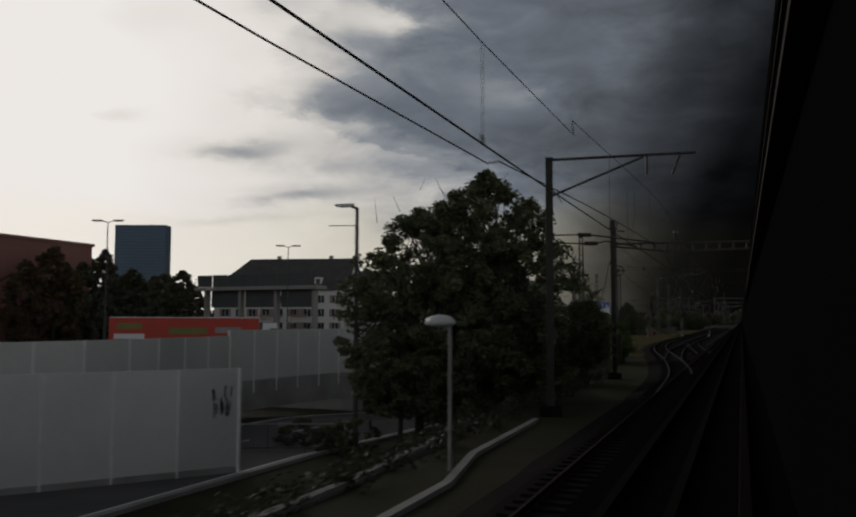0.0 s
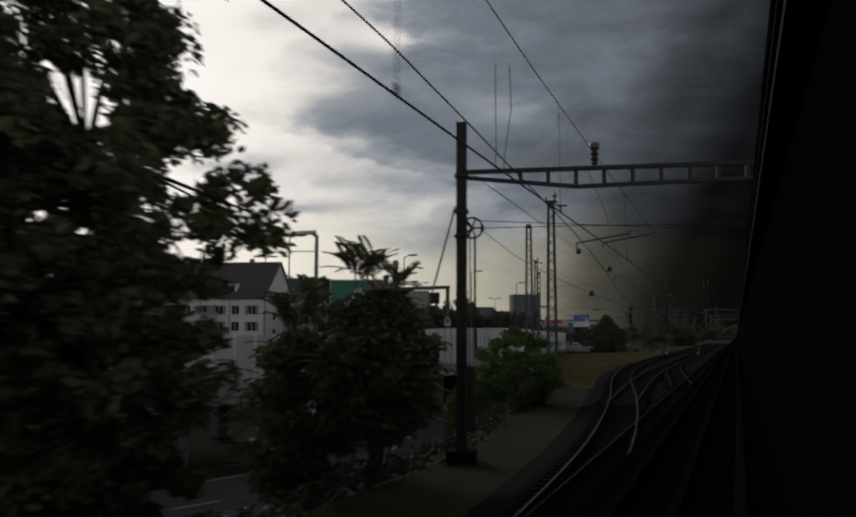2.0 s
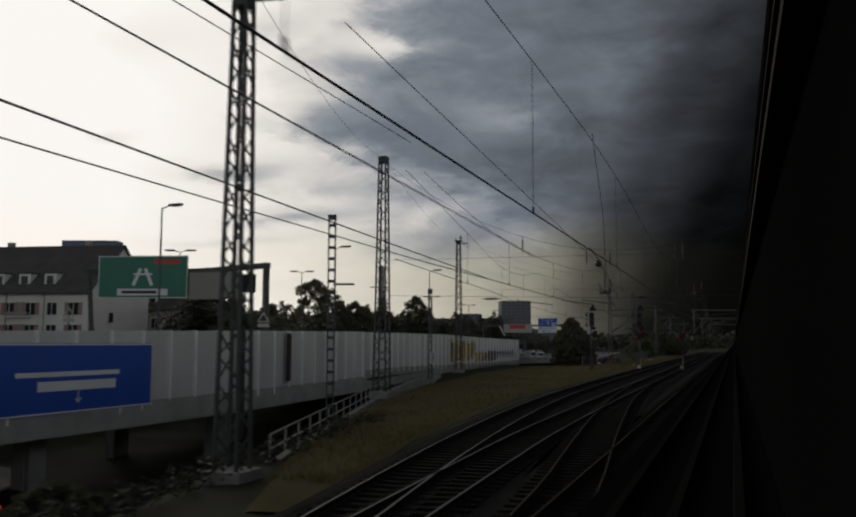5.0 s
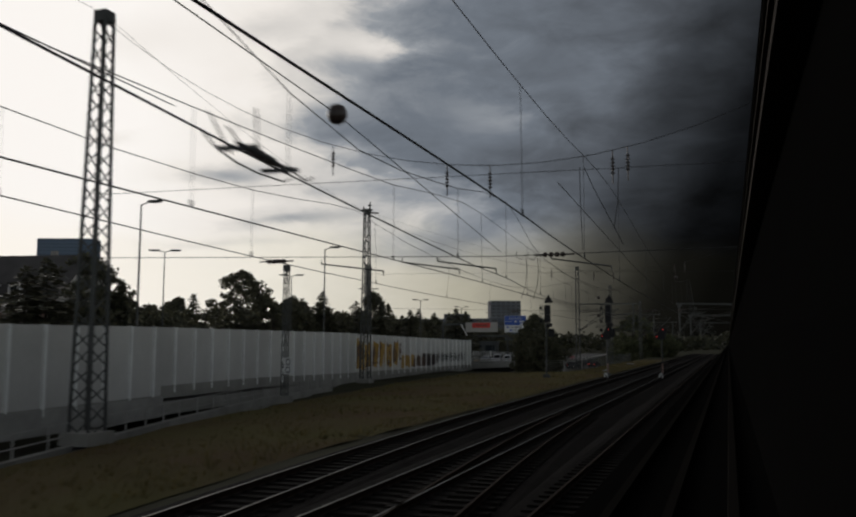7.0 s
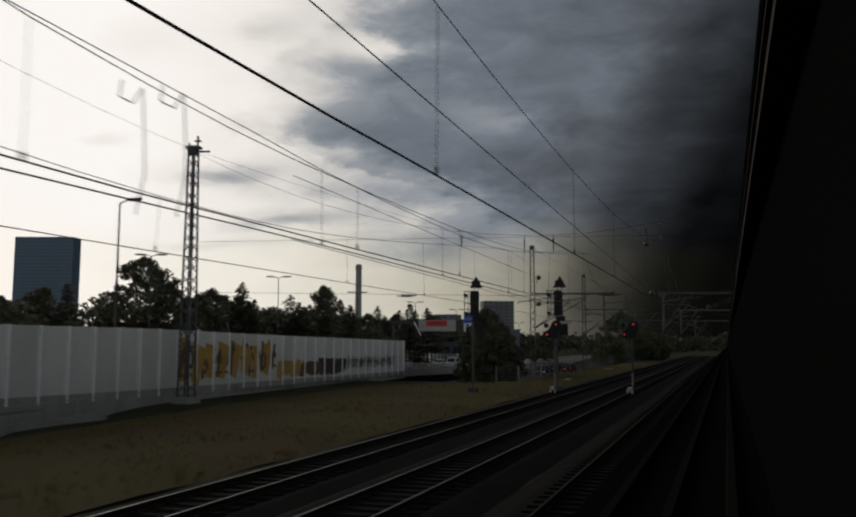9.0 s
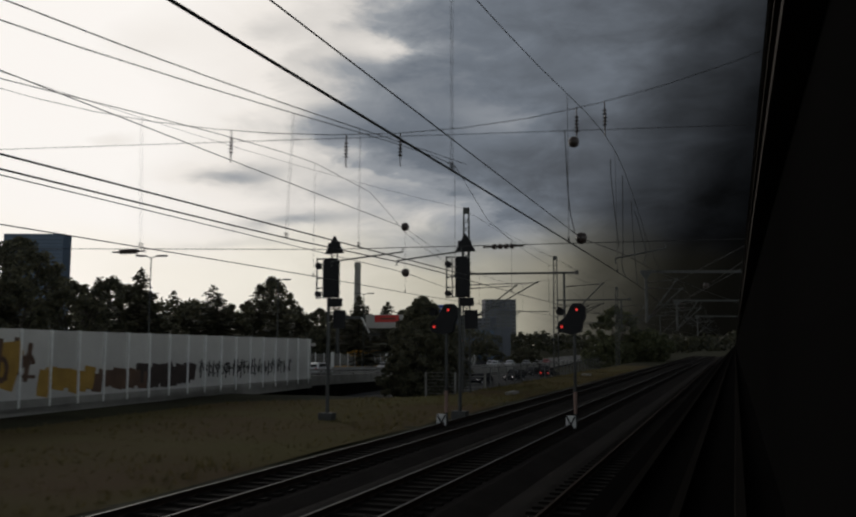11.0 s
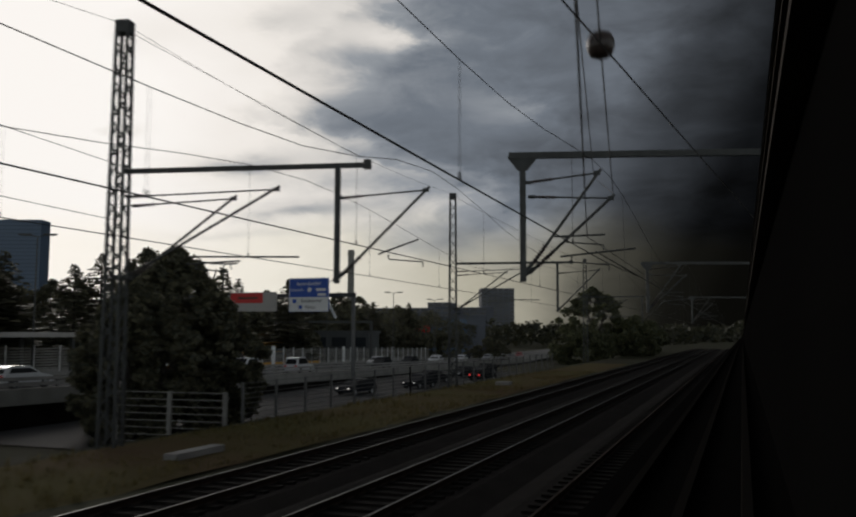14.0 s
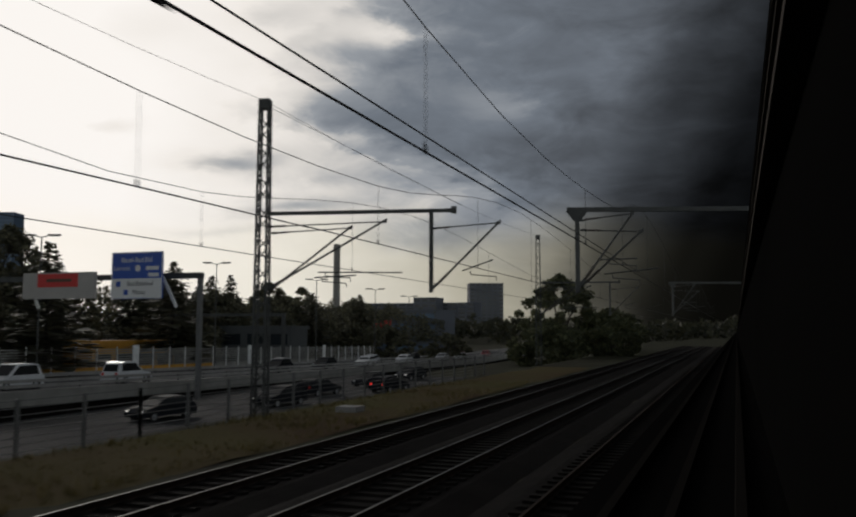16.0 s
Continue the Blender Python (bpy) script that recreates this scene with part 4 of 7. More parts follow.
wire_run("anchor_wire", [(-5.6, 90.0, 8.6), (-6.2, 120.2, 7.5), (-7.2, 135.0, 6.7)], 0.012, "thin anchor wire above the track", cuts=3)
wire_run("contact_wire", [(2.0, 195.3, 7.07), (-1.27, 215.0, 6.85), (-4.42, 234.0, 6.63), (-3.62, 272.8, 5.95)], 0.014, "contact wire crossing over to the neighbouring track", cuts=2)
wire_run("messenger_wire", [(2.0, 194.0, 7.6), (-1.37, 215.0, 8.02), (-4.22, 234.2, 8.54)], 0.010, "messenger wire crossing over to the neighbouring track", cuts=3)
wire_run("anchor_wire", [(1.7, 193.3, 7.1), (-1.51, 218.05, 7.1), (-2.9, 228.9, 7.1), (-4.2, 234.2, 8.5)], 0.010, "thin wire threaded through a round insulator", cuts=2)
wire_run("earth_wire", [(-13.4, 99.5, 14.4), (-23.9, 134.6, 17.1), (-34.7, 186.1, 17.1)], 0.010, "thin earth wire between mast tops", sag=0.9)
wire_run("earth_wire", [(-34.7, 186.1, 17.1), (-20.9, 232.2, 14.9), (-21.0, 269.9, 14.6), (-21.2, 330, 14.5)], 0.010, "thin earth wire between mast tops", sag=0.6)
wire_run("earth_wire", [(-20.7, 232.2, 14.6), (-12.0, 233.5, 9.6)], 0.010, "thin stay wire from mast top to arm", cuts=2)
wire_run("earth_wire", [(-20.8, 269.9, 14.3), (-11.6, 271.5, 9.3)], 0.010, "thin stay wire from mast top to arm", cuts=2)
# the looped jumper cables
for loop in ([(-4.6, 135.75, 9.6), (-4.58, 135.75, 8.0), (-4.53, 135.76, 6.75)], [(-4.46, 135.76, 9.6), (-4.1, 135.8, 8.75), (-3.49, 135.83, 7.5), (-3.2, 135.85, 6.9)],
             [(-3.31, 135.84, 9.5), (-3.35, 135.84, 8.4), (-3.49, 135.83, 7.5)], [(-4.6, 190.0, 10.0), (-4.53, 190.0, 8.11), (-4.46, 190.0, 7.43), (-4.34, 190.0, 6.87), (-4.24, 190.3, 6.78)],
             [(-3.4, 194.0, 9.3), (-3.44, 194.0, 6.74), (-3.49, 194.0, 6.33), (-3.45, 194.0, 6.05), (-3.34, 194.0, 5.81)], [(-3.46, 197.0, 8.9), (-3.43, 197.0, 7.92), (-3.37, 197.0, 6.84), (-3.31, 197.0, 5.81)],
             [(-3.62, 192.7, 9.6), (-3.62, 192.7, 9.05), (-3.52, 192.7, 7.87), (-3.41, 192.7, 6.74)],
             [(-7.3, 59.5, 12.6), (-7.3, 59.5, 10.5), (-7.28, 59.5, 9.6), (-7.35, 59.5, 8.95)], [(-6.85, 59.6, 12.6), (-6.8, 59.6, 11.0), (-7.0, 59.6, 9.7), (-7.07, 59.6, 9.0)], [(-3.46, 198.0, 8.7), (-3.33, 198.0, 8.3), (-3.2, 198.0, 7.66), (-3.08, 198.0, 7.25), (-3.06, 198.0, 7.0), (-3.14, 198.0, 6.75), (-3.2, 198.0, 6.64)]):
    single("jumper_cable", Mesh().path(loop, 0.014), WIRE, "thin hanging jumper cable between wires", "cable", "jumper cables")
for x, y in ((-9.6, 149.2), (-9.1, 149.7)):
    loop = [(x - 0.45, y, 8.3), (x - 0.5, y, 8.0), (x - 0.2, y, 7.85), (x, y, 8.1), (x + 0.06, y, 7.4), (x - 0.05, y + 0.2, 6.6), (x - 0.3, y + 0.3, 5.9)]
    single("jumper_cable", Mesh().path(loop, 0.013), WIRE, "hanging looped jumper cable", "cable", "jumper cables")


# section insulator hung on the wire that crosses over
si = thing("section_insulator", "dark section insulator with runner bars on a contact wire", "insulator", at=(-5.33, 116.3, 5.8), turn=8.5)
for g in (-0.16, 0.16):
    part("runner", Mesh().path([(g, -1.3, 0.10), (g, -0.9, -0.02), (g * 1.5, -0.2, -0.03), (g * 1.5, 0.5, -0.03), (g, 1.2, -0.01), (g, 1.5, 0.10)], 0.013), STEEL, si)
    part("horn", Mesh().path([(g, -0.5, 0.0), (g * 1.6, -0.75, 0.3), (g * 1.8, -0.85, 0.42)], 0.012), STEEL, si)
part("insulator_rod", Mesh().tube((0, -0.7, 0.08), (0, 0.7, 0.08), 0.025, n=8).tube((0, -0.35, 0.08), (0, -0.2, 0.08), 0.065, n=10).tube((0, -0.05, 0.08), (0, 0.1, 0.08), 0.065, n=10).tube((0, 0.25, 0.08), (0, 0.4, 0.08), 0.065, n=10), PORCELAIN, si)
for g in (-0.65, 0.65):
    part("cross_bar", Mesh().box((0, g, 0.03), (0.5, 0.06, 0.05)), STEEL, si)


# ---- far buildings ----
def tower():
    """Tall blue glass slab with floor lines."""
    t = thing("office_tower", "tall blue glass office tower on the skyline", "skyscraper", at=(-724, 882, -2))
    a, b = Vector((-31.5, -11.5, 0)), Vector((30, 11.5, 0))
    d = (b - a)
    nrm = Vector((-d.y, d.x, 0)).normalized() * 22
    low = [a, b, b + nrm, a + nrm]
    part("shaft", Mesh().hexa(low, [p + Vector((0, 0, 126)) for p in low]), TOWER_GLASS, t)
    out = Vector((d.y, -d.x, 0)).normalized()
    for k in range(31):
        z = 4 * k + 3
        q = out * 0.3
        low = [a + q + Vector((0, 0, z)), b + q + Vector((0, 0, z)), b + Vector((0, 0, z)), a + Vector((0, 0, z))]
        part("floor_band", Mesh().hexa(low, [p + Vector((0, 0, 0.7)) for p in low]), TOWER_LINE, t)
    part("parapet", Mesh().box((6, 16, 126.6), (8, 6, 1.4)), TOWER_LINE, t)


tower()


def block(name, at, size, turn, mat, label, floors, bays, category="building", band=GLASS):
    """A flat-roofed block with rows of windows on its long front and its near end."""
    w, d, h = size
    t = thing(name, label, category, at=at, turn=turn)
    part("wall", Mesh().box((0, 0, h / 2), (w, d, h)), mat, t)
    part("roof", Mesh().box((0, 0, h + 0.25), (w + 0.6, d + 0.6, 0.5)), mat, t)
    fh = h / floors
    for f in range(floors):
        for k in range(bays):
            x = -w / 2 + w * (k + 0.5) / bays
            part("window", Mesh().box((x, -d / 2 - 0.03, fh * (f + 0.55)), (w / bays * 0.7, 0.10, fh * 0.48)), band, t)
    return t


block("office_block", (-285, 1215, -2), (40, 30, 62), 24, FAR_GREY, "dark slab tower block far behind the railway", 14, 6)
block("office_block", (-342, 1112, -2), (158, 24, 35.5), 0, FAR_GREY, "long grey office block with window bands", 8, 16)
block("office_block", (-312, 1090, -2), (26, 24, 40.5), 0, FAR_GREY, "grey stair tower of an office block", 7, 3)

red = block("warehouse", (-116, 88.5, -3.6), (56, 20, 19.6), 90, RED_PLASTER, "dull red rendered hall beyond the road", 1, 0)
for k, (y_, z_) in enumerate(((8, 12.5), (12, 13.2), (-4, 12.0))):
    part("sprayed_mark", Mesh().beam((y_, -10.03, z_), (y_ + 3, -10.03, z_ + 1.4), 0.02, 0.5), GRAFFITI_BROWN, red)

chim = thing("factory_chimney", "slim pale factory chimney on the skyline", "chimney", at=(-492, 1230, -2))
part("shaft", Mesh().turn([(5.5, 0), (4.6, 60), (4.2, 116), (4.2, 119), (3.4, 119)], (0, 0, 0)), CONCRETE, chim, smooth=False)
part("rim", Mesh().turn([(4.7, 112), (4.9, 113), (4.9, 115), (4.7, 116)], (0, 0, 0)), CONCRETE, chim)


# ---- the apartment house ----
def house():
    """White house with a steep tiled roof, dormers, shutters and balconies."""
    h = thing("apartment_house", "white apartment house with a steep dark tiled roof", "house", at=(-84.3, 172.2, -3.6), turn=10.5)
    # local x runs back along the front, y into the house
    L, D, E, R, HIP = 31.4, 17.0, 14.1, 21.3, 5.5
    part("wall", Mesh().box((-L / 2, D / 2, E / 2), (L, D, E)), WHITE_PLASTER, h)
    for x in (0.0,):
        part("gable", Mesh().hexa([(x - 0.15, 0, E), (x + 0.15, 0, E), (x + 0.15, D, E), (x - 0.15, D, E)],
                                  [(x - 0.15, D / 2 - 0.05, R - 0.2), (x + 0.15, D / 2 - 0.05, R - 0.2), (x + 0.15, D / 2 + 0.05, R - 0.2), (x - 0.15, D / 2 + 0.05, R - 0.2)]), WHITE_PLASTER, h)
    roof = part("roof", Mesh().hexa([(-L - 0.5, -0.6, E - 0.35), (0.5, -0.6, E - 0.35), (0.5, D / 2, R), (HIP - L, D / 2, R)],
                                    [(-L - 0.5, -0.6, E - 0.1), (0.5, -0.6, E - 0.1), (0.5, D / 2, R + 0.28), (HIP - L, D / 2, R + 0.28)]), SLATE, h)
    part("roof", Mesh().hexa([(HIP - L, D / 2, R), (0.5, D / 2, R), (0.5, D + 0.6, E - 0.35), (-L - 0.5, D + 0.6, E - 0.35)],
                      [(HIP - L, D / 2, R + 0.28), (0.5, D / 2, R + 0.28), (0.5, D + 0.6, E - 0.1), (-L - 0.5, D + 0.6, E - 0.1)]), SLATE, h)
    part("roof_hip", Mesh().hexa([(-L - 0.6, -0.6, E - 0.35), (HIP - L, D / 2 - 0.05, R), (HIP - L, D / 2 + 0.05, R), (-L - 0.6, D + 0.6, E - 0.35)],
                      [(-L - 0.6, -0.6, E - 0.09), (HIP - L, D / 2 - 0.05, R + 0.29), (HIP - L, D / 2 + 0.05, R + 0.29), (-L - 0.6, D + 0.6, E - 0.09)]), SLATE, h)
    for k in range(6):
        x = -6.6 - 4.0 * k
        dm = part("dormer", Mesh().box((x, 2.2, E + 1.7), (1.7, 2.6, 1.9)), FRAME_WHITE, roof)
        part("dormer_window", Mesh().box((x, 0.88, E + 1.75), (1.0, 0.08, 1.15)), GLASS, roof)
        part("dormer_roof", Mesh().box((x, 2.2, E + 2.75), (1.95, 3.0, 0.2)), SLATE, roof)
    for x in (-6, -19):
        part("chimney", Mesh().box((x, D / 2 + 0.8, R + 0.5), (0.9, 0.7, 1.0)), GREY_PLASTER, roof)
    for f in range(4):
        z = 2.4 + 3.1 * f
        for k in range(9):
            x = -2.2 - 3.3 * k
            w = part("window", Mesh().box((x, -0.03, z), (1.4, 0.1, 1.7)), GLASS, h)
            part("window_frame", Mesh().box((x, -0.07, z), (0.08, 0.1, 1.7)).box((x, -0.07, z + 0.88), (1.55, 0.1, 0.08)).box((x, -0.09, z - 0.9), (1.6, 0.2, 0.08)), FRAME_WHITE, w)
            if k % 3 != 1:
                for s in (-1, 1):
                    part("shutter", Mesh().box((x + s * 1.03, -0.05, z), (0.6, 0.08, 1.75)), SHUTTER, w)
        for x, wide in ((-10.4, 3.4), (-17.2, 5.4)):
            bal = part("balcony", Mesh().box((x, -0.5, z - 1.15), (wide, 1.0, 0.14)), WHITE_PLASTER, h)
            part("parapet", Mesh().box((x, -0.97, z - 0.75), (wide, 0.06, 0.62)), SHUTTER if f % 2 == 0 else GREY_PLASTER, bal)
            # flat grey sheet; the shade of a recessed loggia is in its colour
            part("recess", Mesh().box((x, -0.012, z + 0.1), (wide - 0.3, 0.03, 1.7)), GREY_PLASTER, bal)
    for x in (-6.7, -12.6, -19.6):
        part("downpipe", Mesh().box((x, -0.09, E / 2), (0.13, 0.13, E - 0.6)), GREY_PLASTER, h)
    # end wall windows
    for f in range(3):
        part("window", Mesh().box((0.05, D * 0.35, 4.2 + 3.2 * f), (0.1, 1.0, 1.4)), GLASS, h)
    return h


first = house()
# a second house of the same row, farther along
copy_thing(first, pose(-88, 199.5, -5.0, 0, 0, 10.5))


# ---- trees ----
def leaf_cloud(mb_, rng, centre, radius, count, size, flat=0.75):
    """Leaves scattered in a clump: bent diamonds at all angles."""
    for _ in range(count):
        d = Vector((rng.gauss(0, 1), rng.gauss(0, 1), rng.gauss(0, 1)))
        d = d.normalized() * radius * (rng.random() ** 0.45)
        d.z *= flat
        c = Vector(centre) + d
        a = Vector((rng.gauss(0, 1), rng.gauss(0, 1), rng.gauss(0, 0.6))).normalized()
        b = a.cross(Vector((rng.gauss(0, 1), rng.gauss(0, 1), rng.gauss(0, 1)))).normalized()
        s = size * rng.uniform(0.6, 1.3)
        n = len(mb_.v)
        mb_.v += [tuple(c - a * s), tuple(c + b * s * 0.5), tuple(c + a * s), tuple(c - b * s * 0.5)]
        mb_.f.append((n, n + 1, n + 2, n + 3))


def broadleaf(at, height, radius, seed, leaf=0.22, clumps=90, per=90, mat=None, label="dark leafy tree", low=0.15, group="trees", name="tree", lean=(0, 0), base=None, squash=1.0, bare=0, clump=(0.08, 0.19)):
    """Trunk, forking limbs and a ragged crown of leaf clumps."""
    rng = random.Random(seed)
    x, y = at
    z0 = (land(x, y) if base is None else base) - 0.1
    t = thing(name, label, name, group, at=(x, y, z0))
    wood, crown = Mesh(), Mesh()
    r0 = max(0.05, height * 0.022)
    fork = height * (0.18 + low * 0.5)
    wood.tube((0, 0, 0), (0.1, 0.05, fork), r0, r0 * 0.75, 8)
    limbs = []
    for k in range(7):
        ang = math.tau * (k + rng.uniform(-0.25, 0.25)) / 7
        reach = radius * rng.uniform(0.45, 0.75)
        tip = Vector((math.cos(ang) * reach + lean[0], math.sin(ang) * reach * squash + lean[1], height * rng.uniform(0.45, 0.9)))
        wood.tube((0.1, 0.05, fork), tip, r0 * 0.5, r0 * 0.16, 6)
        limbs.append(tip)
    for k in range(clumps):
        # clumps on an uneven shell, thinner towards the top
        ang = rng.uniform(0, math.tau)
        s = rng.random()
        zc = height * (low + (0.97 - low) * s)
        wide = math.sin(min(1.0, (s * 0.92 + 0.10)) * math.pi) ** 0.6
        rr = radius * wide * (0.35 + 0.65 * rng.random() ** 0.5) * (1 + 0.28 * noise.noise((ang * 1.3 + seed, s * 3, seed)))
        c = Vector((math.cos(ang) * rr + lean[0] * s, math.sin(ang) * rr * squash + lean[1] * s, zc))
        cr = radius * rng.uniform(*clump)
        leaf_cloud(crown, rng, c, cr, per, leaf)
        if k % 3 == 0:
            near = min(limbs, key=lambda q: (q - c).length)
            wood.tube(near.lerp(Vector((0, 0, fork)), 0.3), c, r0 * 0.16, r0 * 0.05, 5)
    for k in range(bare):
        c = Vector((rng.uniform(-1, 1) * radius * 0.9, rng.uniform(-0.6, 0.6) * radius, height * rng.uniform(0.7, 0.95)))
        wood.tube(c, c + Vector((rng.uniform(-0.9, 0.9), rng.uniform(-0.5, 0.5), rng.uniform(0.6, 1.4))), 0.02, 0.008, 4)
    part("trunk", wood, BARK, t)
    part("crown", crown, mat or LEAF, t)
    return t


def conifer(at, height, radius, seed, label="dark conifer behind the road", base=None):
    """Straight trunk with drooping whorls of needle sprays."""
    rng = random.Random(seed)
    x, y = at
    z0 = (land(x, y) if base is None else base) - 0.1
    t = thing("conifer", label, "tree", "conifers", at=(x, y, z0))
    part("trunk", Mesh().tube((0, 0, 0), (0, 0, height * 0.98), height * 0.018, 0.03, 7), BARK, t)
    crown = Mesh()
    rows = int(height * 2.2)
    for j in range(rows):
        s = j / rows
        z = height * (0.08 + 0.9 * s)
        reach = radius * (1 - s) ** 0.8 * rng.uniform(0.75, 1.15) + 0.12
        for k in range(9):
            a = math.tau * (k + rng.random()) / 9
            d = Vector((math.cos(a), math.sin(a), 0))
            tip = d * reach * rng.uniform(0.7, 1.1) + Vector((0, 0, z + rng.uniform(-0.3, 0.45)))
            side = Vector((-d.y, d.x, 0))
            for m in range(4):
                c = Vector((0, 0, z + 0.25)).lerp(tip, 0.3 + 0.23 * m)
                w = 0.20 + reach * 0.14
                n = len(crown.v)
                e = d * reach * 0.28 + Vector((0, 0, rng.uniform(-0.25, 0.1)))
                u = side * w + Vector((0, 0, rng.uniform(-0.15, 0.15)))
                crown.v += [tuple(c - e * 0.4), tuple(c + u), tuple(c + e), tuple(c - u * rng.uniform(0.6, 1))]
                crown.f.append((n, n + 1, n + 2, n + 3))
    part("crown", crown, NEEDLE, t)
    return t


broadleaf((-13.7, 46.4), 15.8, 5.1, 5, leaf=0.13, clumps=330, per=130, clump=(0.06, 0.145), squash=0.78, label="large dark broadleaf tree beside the embankment", low=0.24, bare=16)
broadleaf((-14.2, 43.6), 7.8, 3.5, 10, leaf=0.13, clumps=190, per=150, label="dense dark bushy tree on the slope", low=0.20)
broadleaf((-17.4, 42.4), 7.2, 2.7, 8, leaf=0.13, clumps=150, per=150, label="dark bushy tree below a larger one", low=0.27)
broadleaf((-16.6, 43.2), 13.3, 4.4, 6, leaf=0.13, clumps=290, per=110, clump=(0.07, 0.15), label="dark broadleaf tree beside a larger one", low=0.2, bare=5)
broadleaf((-15.0, 45.2), 13.6, 3.6, 9, leaf=0.13, clumps=150, per=120, clump=(0.08, 0.16), label="dark broadleaf tree between two others", low=0.1)
broadleaf((-13.5, 46.8), 12.0, 2.5, 13, leaf=0.13, clumps=230, per=130, label="dense dark tree under a larger one", low=0.05)
broadleaf((-12.7, 46.7), 11.0, 2.2, 17, leaf=0.13, clumps=230, per=130, clump=(0.08, 0.17), label="dark leafy tree on the flank of a larger one", low=0.04)
broadleaf((-11.6, 46.1), 6.8, 2.3, 7, leaf=0.15, clumps=130, per=130, label="dark bushy tree on the embankment slope", low=0.02)


def sumac(at, height, radius, seed, label):
    """A dense leafy dome on thin stems, with long feathered fronds arching out of the top."""
    rng = random.Random(seed)
    x, y = at
    z0 = land(x, y) - 0.1
    t = thing("sumac_tree", label, "tree", "trees", at=(x, y, z0))
    wood, crown = Mesh(), Mesh()

    def frond(start, d, length, width):
        side = Vector((-d.y, d.x, 0)).normalized()
        wood.tube(start, start + d * length * 0.5 - Vector((0, 0, 0.08)), 0.014, 0.006, 4)
        for m in range(11):
            s = (m + 1) / 11
            c = start + d * length * s - Vector((0, 0, 0.32 * s * s))
            for g in (-1, 1):
                e = (side * g + d * 0.55).normalized() * width * (1.15 - 0.8 * abs(s - 0.45)) - Vector((0, 0, 0.06))
                n = len(crown.v)
                crown.v += [tuple(c), tuple(c + e * 0.5 + d * 0.04), tuple(c + e), tuple(c + e * 0.5 - d * 0.04)]
                crown.f.append((n, n + 1, n + 2, n + 3))

    for k in range(7):
        a = math.tau * (k + rng.uniform(-0.3, 0.3)) / 7
        top = Vector((math.cos(a) * rng.uniform(0.2, 0.55) * radius, math.sin(a) * rng.uniform(0.2, 0.5) * radius, height * rng.uniform(0.74, 0.87)))
        wood.tube((0.1 * math.cos(a), 0.1 * math.sin(a), 0), top, 0.05, 0.02, 5)
        for j in range(9):
            fa = rng.uniform(0, math.tau)
            d = Vector((math.cos(fa), math.sin(fa), rng.uniform(0.25, 1.7))).normalized()
            frond(top - Vector((0, 0, rng.random() * 0.5)), d, rng.uniform(0.8, 1.3), 0.25)
    for k in range(90):
        a, u = rng.uniform(0, math.tau), rng.uniform(-0.9, 0.95)
        rr = radius * math.sqrt(1 - u * u) * rng.uniform(0.8, 1.05)
        start = Vector((math.cos(a) * rr, math.sin(a) * rr, height * (0.44 + 0.27 * u)))
        frond(start, Vector((math.cos(a), math.sin(a), rng.uniform(-0.2, 0.7))).normalized(), rng.uniform(0.6, 1.0), 0.22)
    for k in range(150):
        a, u = rng.uniform(0, math.tau), rng.uniform(-1, 0.95)
        rr = radius * math.sqrt(1 - u * u) * rng.random() ** 0.4
        leaf_cloud(crown, rng, (math.cos(a) * rr, math.sin(a) * rr, height * (0.44 + 0.27 * u)), 0.5, 75, 0.12)
    part("trunk", wood, BARK, t)
    part("crown", crown, LEAF, t)


sumac((-9.75, 55.5), 7.5, 1.65, 11, "sumac tree with long feathered leaves beside the track")
sumac((-12.5, 56.2), 9.3, 1.8, 12, "broader sumac with feathered leaves lower on the slope")
for k, (x, y, h, r, pale) in enumerate(((-12.2, 81.0, 4.5, 2.7, 1), (-14.6, 82.4, 4.2, 2.5, 1), (-13.6, 87.5, 2.4, 1.5, 0), (-15.6, 95.0, 2.0, 1.4, 0))):
    broadleaf((x, y), h, r, 30 + k, leaf=0.085, clumps=200, per=170, mat=LEAF_PALE if pale else LEAF, low=0.04, name="shrub", group="shrubs",
              label="bright green shrub on the embankment slope" if pale else "dark shrub on the embankment slope")
weeds = Mesh()
wr = random.Random(55)
for k in range(1500):
    y = wr.uniform(12, 118)
    e = along([(-60, -10.4), (60, -10.8), (85, -14.0), (118, -19.0)], y)
    x = e + wr.uniform(-2.6, 2.4)
    leaf_cloud(weeds, wr, (x, y, land(x, y) + wr.uniform(0.1, 0.5)), wr.uniform(0.25, 0.5), 26, 0.08)
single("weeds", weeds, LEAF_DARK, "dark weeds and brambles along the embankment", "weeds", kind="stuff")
tufts = Mesh()
